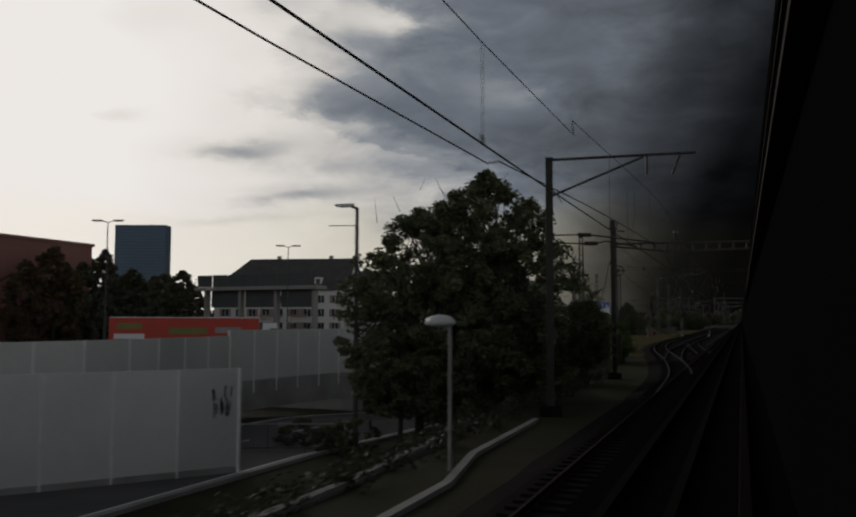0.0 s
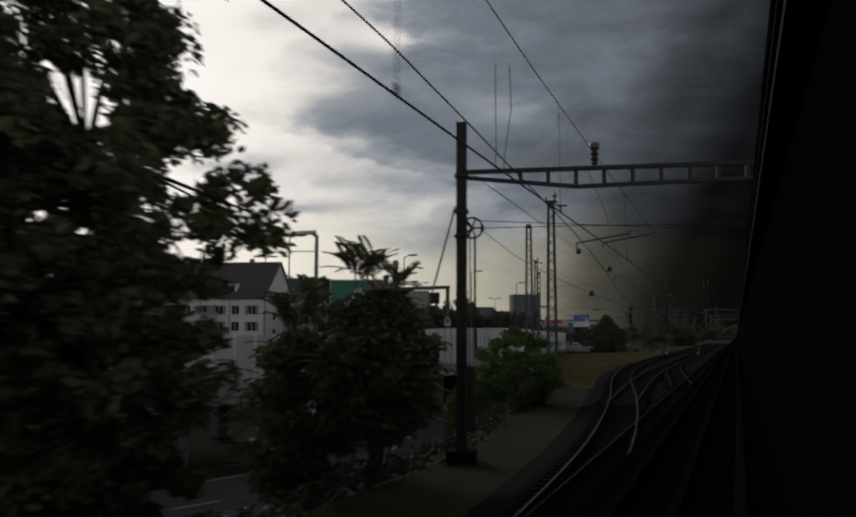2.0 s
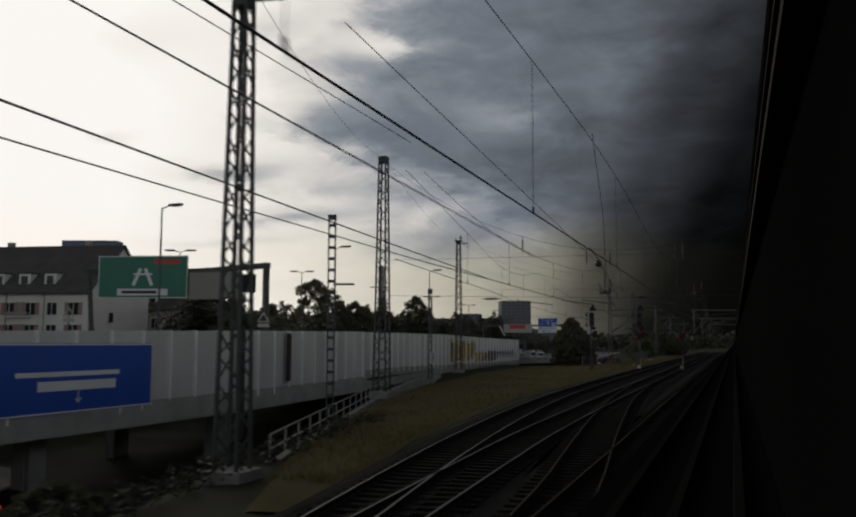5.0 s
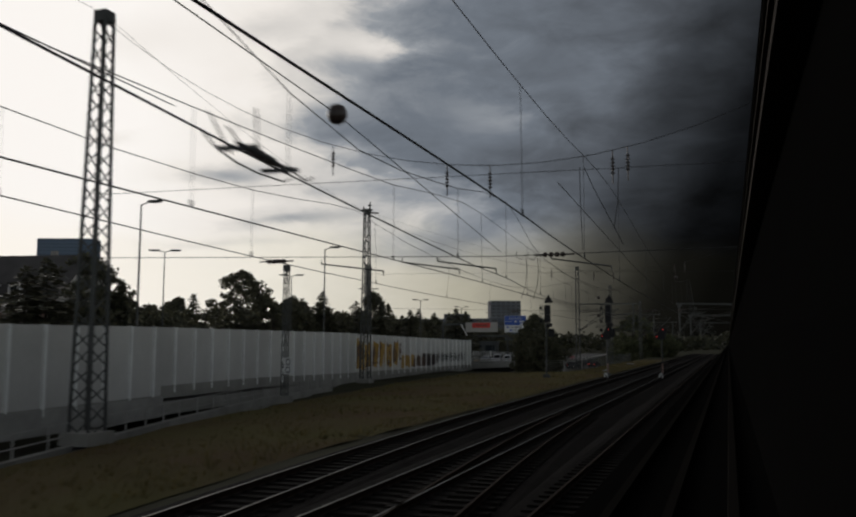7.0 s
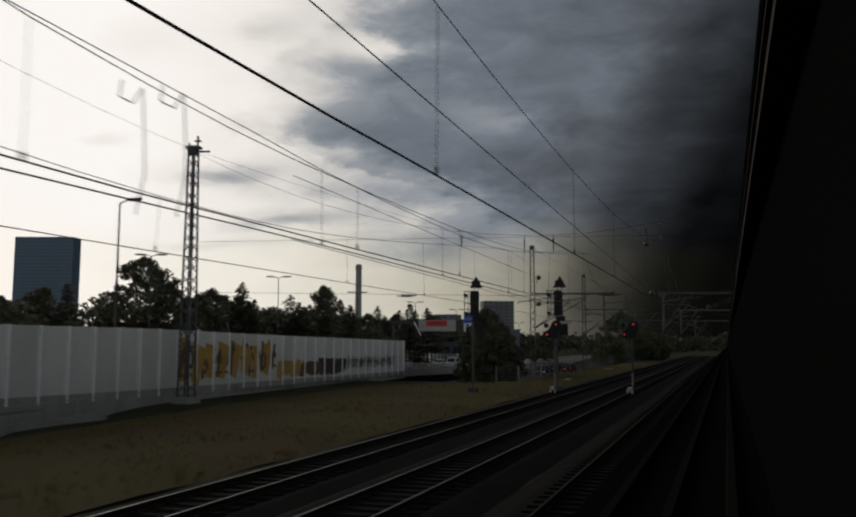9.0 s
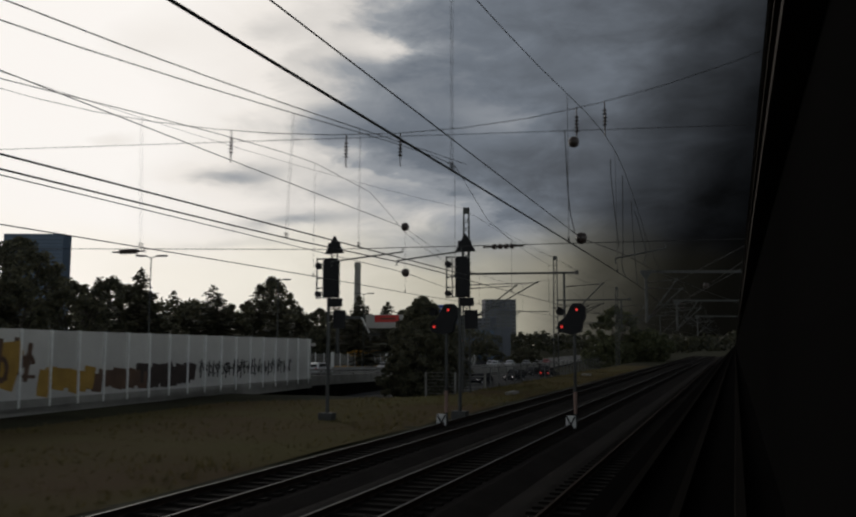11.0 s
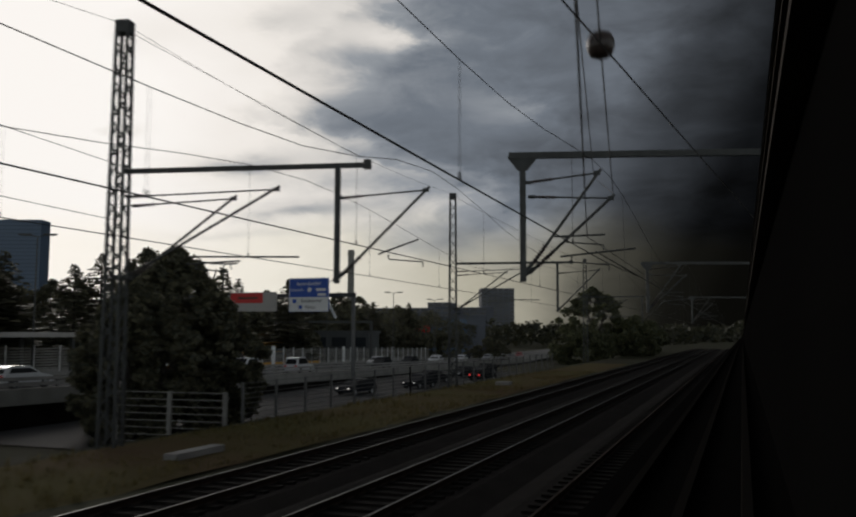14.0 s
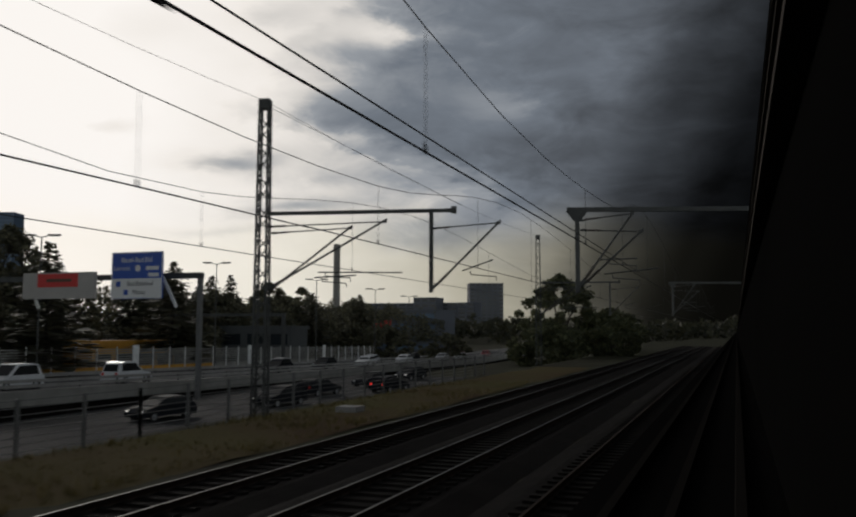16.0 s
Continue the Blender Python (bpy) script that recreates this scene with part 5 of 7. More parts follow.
for k in range(9000):
    y = wr.uniform(100, 300)
    a_ = along([(96, -9.9), (112, -12.8), (135, -14.9), (330, -15.0)], y)
    b_ = along([(96, -11), (112, -17.5), (145, -25.5), (186, -31.0), (215, -32.5), (228, -21.0), (330, -20.8)], y)
    x = a_ + (b_ - a_) * wr.random() ** 1.2
    z = land(x, y) - 0.02
    for j in range(5):
        an = wr.uniform(0, math.tau)
        d = Vector((math.cos(an), math.sin(an), 0))
        hgt = wr.uniform(0.10, 0.34) * (0.6 + 0.8 * noise.noise((x * 0.2, y * 0.2, 9)) + 0.4)
        p = Vector((x, y, z)) + d * wr.uniform(0, 0.15)
        n = len(tufts.v)
        sd = Vector((-d.y, d.x, 0)) * 0.025
        tufts.v += [tuple(p - sd), tuple(p + sd), tuple(p + d * 0.10 + Vector((0, 0, hgt)))]
        tufts.f.append((n, n + 1, n + 2))
single("grass_tufts", tufts, BLADES, "dry grass tufts on the verge", "grass", kind="stuff")
for k, (x, y, h, r) in enumerate(((-18.6, 39.2, 1.9, 1.5), (-20.3, 39.8, 1.4, 1.4), (-22.6, 41.1, 1.5, 1.4))):
    broadleaf((x, y), h, r, 60 + k, leaf=0.10, clumps=40, per=90, low=0.05, name="shrub", group="shrubs", label="low dark shrub beside the footpath")
# trees beside the end of the noise wall and the car park
broadleaf((-28.4, 242.4), 8.3, 2.9, 79, mat=LEAF_FAR, leaf=0.2, clumps=220, per=120, label="dense dark tree above the car park fence", low=0.02)
broadleaf((-31.0, 249.0), 10.6, 3.7, 71, mat=LEAF_FAR, leaf=0.22, clumps=260, per=110, label="dense dark tree beside the car park", low=0.03)
broadleaf((-29.2, 250.8), 7.8, 2.8, 72, mat=LEAF_FAR, leaf=0.22, clumps=200, per=110, label="dense dark tree beside the car park", low=0.03)
broadleaf((-32.0, 246.0), 5.0, 2.6, 73, mat=LEAF_FAR, leaf=0.2, clumps=110, per=110, label="dense dark tree beside the noise wall", low=0.03)
broadleaf((-27.0, 372.0), 14.6, 6.6, 74, leaf=0.34, clumps=170, per=90, label="open-crowned tree beside the railway", low=0.12, bare=6)
broadleaf((-28.0, 367.0), 6.8, 6.2, 78, leaf=0.30, clumps=170, per=80, label="dark bushy tree beside the railway", low=0.02)
broadleaf((-19.5, 376.0), 7.6, 6.0, 75, leaf=0.34, clumps=150, per=80, label="dark bushy tree beside the railway", low=0.03)
broadleaf((-24.0, 410.0), 8.5, 6.0, 76, leaf=0.4, clumps=90, per=80, label="dark bushy tree beside the railway", low=0.03)
# the belt of trees behind the road
belt = random.Random(90)
ROUND = ((-92, 254, 19.5, 8.0), (-93, 323, 19.0, 7.0), (-88, 268, 14.5, 6.5), (-90, 208, 18.0, 7.5), (-84, 205, 11, 5), (-88, 228, 12, 6), (-86, 286, 12, 6), (-84, 318, 11, 6), (-80, 352, 11, 6), (-90, 390, 12, 7), (-96, 440, 13, 8), (-70, 300, 7, 5), (-68, 330, 6, 4))
for k, (x, y, h, r) in enumerate(ROUND):
    broadleaf((x, y), h, r, 100 + k, leaf=0.34, clumps=190, per=60, mat=LEAF_FAR, label="dark broadleaf tree behind the road", low=0.05, base=-1.0, group="trees behind the road")
CONIFERS = ((-71, 178, 11.5, 3.6), (-74, 184, 12.8, 4.0), (-79, 232, 11, 3.2), (-80, 240, 10, 3.0), (-78, 262, 13.5, 3.6), (-74, 275, 11, 3.2), (-79, 281, 12.5, 3.4), (-82, 300, 14, 3.4),
            (-80, 312, 10.5, 3.0), (-85, 338, 13, 3.4), (-78, 345, 10, 3.0), (-90, 366, 13, 3.5), (-66, 323, 11.8, 3.0), (-64, 276, 10.5, 2.8), (-60.5, 297, 11.5, 3.0))
for k, (x, y, h, r) in enumerate(CONIFERS):
    conifer((x, y), h * 1.15, r * 1.75, 140 + k, base=-1.0)
for k in range(26):
    y = 196 + 8.6 * k + belt.uniform(-3, 3)
    x, h = -76 - belt.uniform(0, 14) - (y - 196) * 0.02, belt.uniform(10.5, 14.5)
    if k % 3 == 1:
        conifer((x, y), h + 1.5, 4.6, 240 + k, base=-1.0)
    else:
        broadleaf((x, y), h, belt.uniform(3.6, 5.2), 240 + k, leaf=0.34, clumps=110, per=55, mat=LEAF_FAR, label="dark broadleaf tree behind the road", low=0.04, base=-1.0, group="trees behind the road")
# hedge that closes the gaps in the belt, and woods on the horizon
hedge = Mesh()
for k in range(1500):
    y = 188 + 302 * belt.random()
    leaf_cloud(hedge, belt, (-74 - 22 * belt.random() - (y - 160) * 0.03, y, 1.0 + 8.6 * belt.random() ** 1.25), 1.8, 36, 0.42)
single("hedge", hedge, LEAF_FAR, "dark continuous hedge behind the road", "hedge", kind="stuff")
woods = Mesh()
for k in range(1300):
    a = radians(belt.uniform(-22, 60))
    d = belt.uniform(560, 900)
    x, y = -d * math.sin(a), 150 + d * math.cos(a)
    leaf_cloud(woods, belt, (x, y, belt.uniform(0, 9)), 6.0, 26, 2.0)
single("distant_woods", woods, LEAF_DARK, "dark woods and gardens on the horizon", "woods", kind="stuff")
for k, (x, y, h, r) in enumerate(((-112, 122, 16.5, 5), (-110, 130, 13, 5.5), (-113, 138, 12.5, 5.5), (-114, 147, 14.5, 5), (-118, 156, 12.5, 5), (-104, 117, 10, 5))):
    broadleaf((x, y), h, r, 170 + k, leaf=0.32, clumps=150, per=60, mat=LEAF_FAR, label="dark tree among the houses", low=0.03, base=-1.0, group="trees among the houses")
for k, (x, y, h, r) in enumerate(((-60, 158, 3.6, 3.0), (-62, 166, 3.8, 3.4), (-62, 178, 6, 3.6))):
    broadleaf((x, y), h, r, 190 + k, leaf=0.35, clumps=60, per=60, label="dark shrubbery behind the noise wall", low=0.03, base=-0.6, name="shrub", group="shrubs behind the wall")
for k, (x, y, h, r) in enumerate(((-100, 102, 17, 4.6), (-101, 97.5, 14.5, 3.6), (-100, 108, 15, 3.4), (-100, 113, 17.5, 2.8), (-100, 120, 14.5, 4.2), (-101, 127, 13.5, 3.6), (-100, 134, 15, 4.0), (-102, 140, 12.5, 3.5))):
    broadleaf((x, y), h, r, 200 + k, leaf=0.4, clumps=150, per=60, mat=LEAF_RUSSET if k < 2 else LEAF_FAR, label="brownish tree before the red hall" if k < 2 else "dark tree beside the motorway", low=0.03, base=-2.0, group="trees among the houses")


# ---- street beside the embankment ----
street = [(-27, 20), (-26.5, 38), (-24, 58), (-22.5, 78), (-26, 100), (-38, 118), (-60, 128)]
pts = [(x, y, along(STREET, y) + 0.06) for x, y in street]
fine = []
for (x0, y0, z_), (x1, y1, _) in zip(pts, pts[1:]):
    for k in range(6):
        y_ = y0 + (y1 - y0) * k / 6
        fine.append((x0 + (x1 - x0) * k / 6, y_, along(STREET, y_) + 0.06))
road = thing("street", "dark asphalt street with white lane lines", "road", kind="structure")
part("asphalt", Mesh().sweep(fine, [(-6.2, -0.2), (5.4, -0.2), (5.4, 0.0), (-6.2, 0.0)]), ASPHALT, road)
for off in (-5.7, 4.9):
    part("edge_line", Mesh().sweep(fine[:22], [(off - 0.08, 0.001), (off + 0.08, 0.001), (off + 0.08, 0.006), (off - 0.08, 0.006)]), SIGN_WHITE, road, "white edge line")
for k in range(0, len(fine) - 1, 2):
    part("lane_dash", Mesh().sweep(fine[k:k + 2], [(-0.07, 0.001), (0.07, 0.001), (0.07, 0.006), (-0.07, 0.006)]), SIGN_WHITE, road, "white lane dash")
part("kerb", Mesh().sweep(fine, [(-6.5, -0.2), (-6.2, -0.2), (-6.2, 0.12), (-6.5, 0.12)]), COPING, road, "pale stone kerb")
guard = thing("guard_rail", "grey steel guard rail on short posts beside the street", "guard rail", kind="structure")
gline = [(-25.2, 43.0, -2.5), (-23.1, 46.1, -2.5), (-20.2, 49.5, -2.5), (-17.75, 52.1, -2.5)]
part("beam", Mesh().sweep(gline, [(-0.04, -0.14), (0.04, -0.10), (0.0, 0.0), (0.04, 0.10), (-0.04, 0.14)]), COPING, guard)
for x, y, z in ((-25.1, 43.2, 0), (-24.1, 44.7, 0), (-22.9, 46.3, 0), (-21.6, 47.9, 0), (-20.2, 49.5, 0), (-18.9, 50.9, 0), (-17.85, 52.0, 0)):
    part("post", Mesh().box((x, y, -2.85), (0.1, 0.14, 0.8)), STEEL, guard)
# footpath ramp beside the embankment, between two walls with pale copings
ramp_walls = thing("ramp_wall", "concrete ramp walls with pale copings beside the track", "wall", kind="structure")
for run in ([(-9.2, 2, 0), (-9.05, 18.7, 0), (-9.75, 30, 0)], [(-6.75, -10, 0), (-6.75, 19.5, 0), (-7.5, 24, 0), (-7.7, 33, 0)]):
    part("wall", Mesh().sweep(run, [(-0.12, -3.4), (0.12, -3.4), (0.12, -0.42), (-0.12, -0.42)]), CONCRETE, ramp_walls)
    part("coping", Mesh().sweep(run, [(-0.14, -0.42), (0.14, -0.42), (0.12, -0.30), (-0.12, -0.30)]), COPING, ramp_walls)
railing = thing("railing", "grey bar railing beside the footpath", "railing", kind="structure")
part("top_rail", Mesh().tube((-24.5, 37.0, -1.75), (-19.2, 39.2, -1.75), 0.03), COPING, railing)
part("bottom_rail", Mesh().tube((-24.5, 37.0, -2.95), (-19.2, 39.2, -2.95), 0.03), STEEL, railing)
for k in range(34):
    s = k / 33
    part("bar", Mesh().tube((-24.5 + 5.3 * s, 37.0 + 2.2 * s, -3.2), (-24.5 + 5.3 * s, 37.0 + 2.2 * s, -1.75), 0.014 if k % 11 else 0.035, n=5), STEEL, railing)


def panel_wall(name, corners, base, top, gap, label, foot, mat=PANEL):
    """Panels between posts along a line, on a concrete foot."""
    w = thing(name, label, "noise barrier", kind="structure")
    for (x0, y0), (x1, y1) in zip(corners, corners[1:]):
        L = math.hypot(x1 - x0, y1 - y0)
        n = max(1, round(L / gap))
        ux, uy = (x1 - x0) / L, (y1 - y0) / L
        vx, vy = -uy, ux
        for k in range(n):
            a, b = L * k / n + 0.06, L * (k + 1) / n - 0.06
            q = [(x0 + ux * s + vx * o, y0 + uy * s + vy * o) for s, o in ((a, -0.06), (b, -0.06), (b, 0.06), (a, 0.06))]
            part("panel", Mesh().hexa([(*p, base) for p in q], [(*p, top) for p in q]), mat, w)
            c = (x0 + ux * L * k / n, y0 + uy * L * k / n)
            part("post", Mesh().box((c[0], c[1], (base - foot + top) / 2), (0.13, 0.13, top - base + foot)), POSTS, w)
        q = [(x0 + ux * s + vx * o, y0 + uy * s + vy * o) for s, o in ((0, -0.05), (L, -0.05), (L, 0.05), (0, 0.05))]
        part("foot", Mesh().hexa([(*p, base - foot - 1.2) for p in q], [(*p, base - 0.02) for p in q]), CONCRETE, w)
    part("post", Mesh().box((*corners[-1], (base - foot + top) / 2), (0.17, 0.17, top - base + foot)), POSTS, w)
    return w


near_wall = panel_wall("noise_wall", [(-34.5, 13.8), (-25.8, 25.9), (-21.1, 32.5)], -2.9, 1.4, 2.72, "pale grey noise barrier with white posts beside the footpath", 0.55)
far_wall = panel_wall("noise_wall", [(-36.0, 18.0), (-32.6, 39.0), (-33.3, 50.0)], -0.9, 2.4, 2.9, "pale grey noise barrier along the far side of the street", 0.8)
link_wall = panel_wall("noise_wall", [(-33.3, 50.0), (-32.4, 58.0), (-30.6, 65.0)], -0.8, 2.8, 2.6, "pale grey noise barrier that joins the elevated road", 0.9)
tag_ = thing("graffiti_tag", "black sprayed tag on the corner of the wall", "graffiti")
rs = random.Random(4)
for k in range(16):
    s = 0.35 + 0.9 * rs.random()
    x, y = -21.1 - 0.58 * s + 0.066, 32.5 - 0.81 * s - 0.046
    z = -0.6 + 1.4 * rs.random() * (1.3 - 0.5 * s)
    part("stroke", Mesh().beam((x, y, z - 0.22), (x - 0.08 * rs.uniform(-1, 1), y + 0.1 * rs.uniform(-1, 1), z + 0.25), 0.02, 0.07), SIGN_BLACK, tag_)
single("blue_hoarding", Mesh().hexa([(-35.6, 19.5, 0.2), (-35.3, 22.8, 0.2), (-35.4, 22.8, 0.2), (-35.7, 19.5, 0.2)], [(-35.6, 19.5, 1.7), (-35.3, 22.8, 1.7), (-35.4, 22.8, 1.7), (-35.7, 19.5, 1.7)]),
       SIGN_BLUE, "plain blue board fixed on the noise wall", "board")


# ---- screened bridge of the motorway ----
fly = thing("motorway_bridge", "screened concrete bridge of the motorway before the houses", "bridge", at=(-66.0, 105.2, -0.4), turn=math.degrees(math.atan2(-3.4, 20.0)) )
deck = part("beam", Mesh().box((0, 0.8, 8.4), (23.0, 2.6, 0.5)), GREY_PLASTER, fly, "pale concrete beam")
for k in range(7):
    scr = part("screen", Mesh().box((-9.4 + 3.1 * k, -0.4, 9.55), (2.9, 0.08, 1.75)), DARK_HALL, fly, "dark slatted screen")
    for j in range(4):
        part("slat", Mesh().box((-9.4 + 3.1 * k, -0.46, 8.9 + 0.42 * j), (2.9, 0.05, 0.08)), STEEL, scr)
for k in range(4):
    part("column", Mesh().box((-10.0 + 6.8 * k, 0.8, 4.0), (0.45, 0.9, 8.4)), GREY_PLASTER, fly)
for k in range(3):
    part("lower_screen", Mesh().box((-6.6 + 6.8 * k, 1.4, 6.9), (6.2, 0.1, 2.5)), DARK_HALL, fly, "dark screen between columns")


# ---- street lamps ----
def street_lamp(at, top, heads, base=None, turn=0.0, label="", group="street lamps", r=0.09, arm=1.1):
    """Tapered pole with one or two flat lantern heads."""
    x, y = at
    z0 = (land(x, y) if base is None else base) - 0.1
    t = thing("street_lamp", label or ("grey street lamp with two flat heads" if heads == 2 else "grey street lamp with one flat head"), "street lamp", group, at=(x, y, z0), turn=turn)
    h = top - z0
    part("pole", Mesh().tube((0, 0, 0), (0, 0, h - 0.15), r, r * 0.6, 10), STEEL, t)
    for s in ((1,) if heads == 1 else (-1, 1)):
        ar = part("arm", Mesh().tube((0, 0, h - 0.2), (s * arm * 0.6, 0, h - 0.02), r * 0.5), STEEL, t)
        c = s * arm
        head = Mesh()
        for prof in ([(-0.55, -0.04, 0.10), (-0.3, -0.09, 0.2), (0.3, -0.08, 0.22), (0.6, -0.02, 0.10)],):
            n0 = len(head.v)
            for px_, zb_, w_ in prof:
                head.v += [(c + s * px_, -w_, h + zb_), (c + s * px_, w_, h + zb_), (c + s * px_, w_ * 0.7, h + 0.09), (c + s * px_, -w_ * 0.7, h + 0.09)]
            for j in range(3):
                o = n0 + 4 * j
                head.f += [(o + i, o + (i + 1) % 4, o + 4 + (i + 1) % 4, o + 4 + i) for i in range(4)]
            head.f += [(n0 + 3, n0 + 2, n0 + 1, n0), (n0 + 12, n0 + 13, n0 + 14, n0 + 15)]
        part("lantern", head, LAMP_WHITE if r > 0.12 else STEEL, t)
    return t


lb = street_lamp((-19.8, 41.9), 9.9, 1, turn=180, label="stout street lamp with a pale lantern head", r=0.15, arm=0.75)
part("side_bar", Mesh().tube((0, 0, 8.75 - lb.location.z), (1.7, 0, 8.8 - lb.location.z), 0.025), STEEL, lb)
ld = street_lamp((-20.3, 71.75), 8.85, 1, turn=180, label="stout street lamp with a pale lantern head and a red plate", r=0.15, arm=0.6)
part("side_bar", Mesh().tube((0, 0, 7.85 - ld.location.z), (1.6, 0, 7.9 - ld.location.z), 0.025), STEEL, ld)
lc = thing("path_lamp", "path lamp with a pale domed shade on a slim post", "street lamp", at=(-7.39, 21.57, -3.4))
part("post", Mesh().tube((0, 0, 0), (0, 0, 6.85), 0.065, 0.05, 10), COPING, lc)
part("shade", Mesh().turn([(0.05, 6.78), (0.30, 6.82), (0.42, 6.88), (0.40, 6.98), (0.30, 7.07), (0.12, 7.12), (0.02, 7.13)], (-0.28, 0, 0), 18), LAMP_WHITE, lc, "pale domed shade", smooth=True)
part("arm", Mesh().tube((0, 0, 6.75), (-0.3, 0, 6.82), 0.04), COPING, lc)
for y, z in ((99.1, 12.35), (126.8, 13.05), (154.2, 13.1), (182.0, 13.0)):
    street_lamp((-37.4, y), z, 1, base=0.2, group="lamps along the elevated road")
for x, y, z in ((-62.6, 71.0, 13.9), (-57.0, 99.1, 13.4), (-58.5, 130, 13.8), (-55.5, 153.5, 13.3), (-56, 181.5, 13.3), (-56.5, 210, 12.9), (-57, 237.5, 12.7), (-57.5, 264.5, 12.2), (-58, 293.5, 12.0),
                (-58, 320.5, 11.6), (-58, 346, 11.1), (-58, 367.5, 10.7), (-59, 386, 10.2)):
    street_lamp((x, y), z, 2, base=-1.0, turn=20, group="double lamps along the main road")


# ---- writing ----
def words(text, size, mat, parent, at, rot, name="lettering", squeeze=1.0):
    cu = bpy.data.curves.new(name, "FONT")
    cu.body, cu.size, cu.extrude, cu.align_x, cu.align_y, cu.resolution_u = text, size, 0.006, "CENTER", "CENTER", 3
    tmp = bpy.data.objects.new(name, cu)
    scene.collection.objects.link(tmp)
    me = bpy.data.meshes.new_from_object(tmp.evaluated_get(bpy.context.evaluated_depsgraph_get()))
    bpy.data.objects.remove(tmp)
    me.materials.append(mat)
    ob = new(name, me)
    ob.parent = parent
    ob.matrix_basis = Matrix.Translation(at) @ Euler([radians(a) for a in rot]).to_matrix().to_4x4() @ Matrix.Diagonal((squeeze, 1, 1, 1))
    return ob


def board(parent, name, w, h, mat, at=(0, 0, 0), thick=0.05, rim=None, label=""):
    """A flat sheet facing local -y, with an optional rim."""
    x, y, z = at
    ob = part(name, Mesh().box((x, y + thick / 2, z), (w, thick, h)), mat, parent, label)
    if rim:
        for cx, cz, sx, sz in ((0, h / 2 - 0.06, w, 0.07), (0, -h / 2 + 0.06, w, 0.07), (-w / 2 + 0.06, 0, 0.07, h), (w / 2 - 0.06, 0, 0.07, h)):
            part("border", Mesh().box((x + cx, y - 0.004, z + cz), (sx, 0.008, sz)), rim, ob)
    return ob


def arrow_down(parent, x, z, s, mat):
    m = Mesh().box((x, -0.01, z + 0.25 * s), (0.12 * s, 0.012, 0.7 * s))
    for g in (-1, 1):
        m.beam((x, -0.01, z - 0.25 * s), (x + g * 0.3 * s, -0.01, z + 0.05 * s), 0.012, 0.12 * s)
    part("arrow", m, mat, parent)


def bicycle_mark(parent, x, z, s):
    """Bicycle symbol in black lines."""
    m = Mesh()
    for cx in (-0.55, 0.55):
        ring_ = [(x + s * (cx + 0.36 * math.cos(math.tau * k / 16)), z + s * 0.36 * math.sin(math.tau * k / 16)) for k in range(17)]
        for (a1, b1), (a2, b2) in zip(ring_, ring_[1:]):
            m.beam((a1, -0.01, b1), (a2, -0.01, b2), 0.012, 0.055 * s)
    for p, q in (((-0.55, 0), (-0.2, 0.5)), ((-0.2, 0.5), (0.4, 0.5)), ((0.4, 0.5), (0.55, 0)), ((-0.55, 0), (0.0, 0.0)), ((0.0, 0.0), (0.4, 0.5)), ((0, 0), (-0.25, 0.62)), ((0.4, 0.5), (0.36, 0.75)), ((0.2, 0.78), (0.45, 0.72)), ((-0.42, 0.64), (-0.1, 0.64))):
        m.beam((x + s * p[0], -0.01, z + s * p[1]), (x + s * q[0], -0.01, z + s * q[1]), 0.012, 0.06 * s)
    part("bicycle_symbol", m, SIGN_BLACK, parent)


def bars(parent, rows, mat):
    for x, z, w, h in rows:
        part("bar", Mesh().box((x, -0.008, z), (w, 0.012, h)), mat, parent)


def on_wall(y0, y1):
    """Centre, length and heading of a board hung before the noise wall between two places."""
    xa, xb = wall_x(y0) + 0.32, wall_x(y1) + 0.32
    return ((xa + xb) / 2, (y0 + y1) / 2), math.hypot(xb - xa, y1 - y0), math.degrees(math.atan2(y1 - y0, xb - xa))


def wall_sign(name, y0, y1, zt, zb, mat, rim, label):
    (x, y), L, ang = on_wall(y0, y1)
    t = thing(name, label, "road sign", "signs on the elevated road", at=(x, y, (zt + zb) / 2), turn=ang)
    b = board(t, "sheet", L, zt - zb, mat, rim=rim)
    for g in (-0.3, 0.3):
        part("bracket", Mesh().box((L * g, 0.15, -0.2), (0.08, 0.2, zt - zb + 0.2)), POSTS, t)
    return t, b, L


ROT = (90, 0, 0)
t, b, L = wall_sign("direction_sign", 86.45, 90.5, 3.58, 0.85, SIGN_BLUE, SIGN_WHITE, "blue direction sign with a white strip and arrow")
part("strip", Mesh().box((0.1, -0.01, 0.45), (1.7, 0.014, 0.42)), SIGN_WHITE, t)
bars(t, [(0.1, 0.46, 1.4, 0.16)], SIGN_BLUE)
t.children[-1].location.y -= 0.012
arrow_down(t, 0.2, -0.8, 0.6, SIGN_WHITE)
t, b, L = wall_sign("cycle_sign", 91.2, 93.1, 3.5, 0.6, SIGN_WHITE, SIGN_BLACK, "white cycle route sign with a black bicycle")
bicycle_mark(t, 0, 0.45, 0.72)
bars(t, [(0, -0.55, 0.8, 0.16)], SIGN_BLACK)
arrow_down(t, 0, -1.0, 0.55, SIGN_BLACK)
t, b, L = wall_sign("direction_sign", 93.45, 98.9, 3.57, 0.28, SIGN_BLUE, SIGN_WHITE, "blue direction sign with a white panel and arrow")
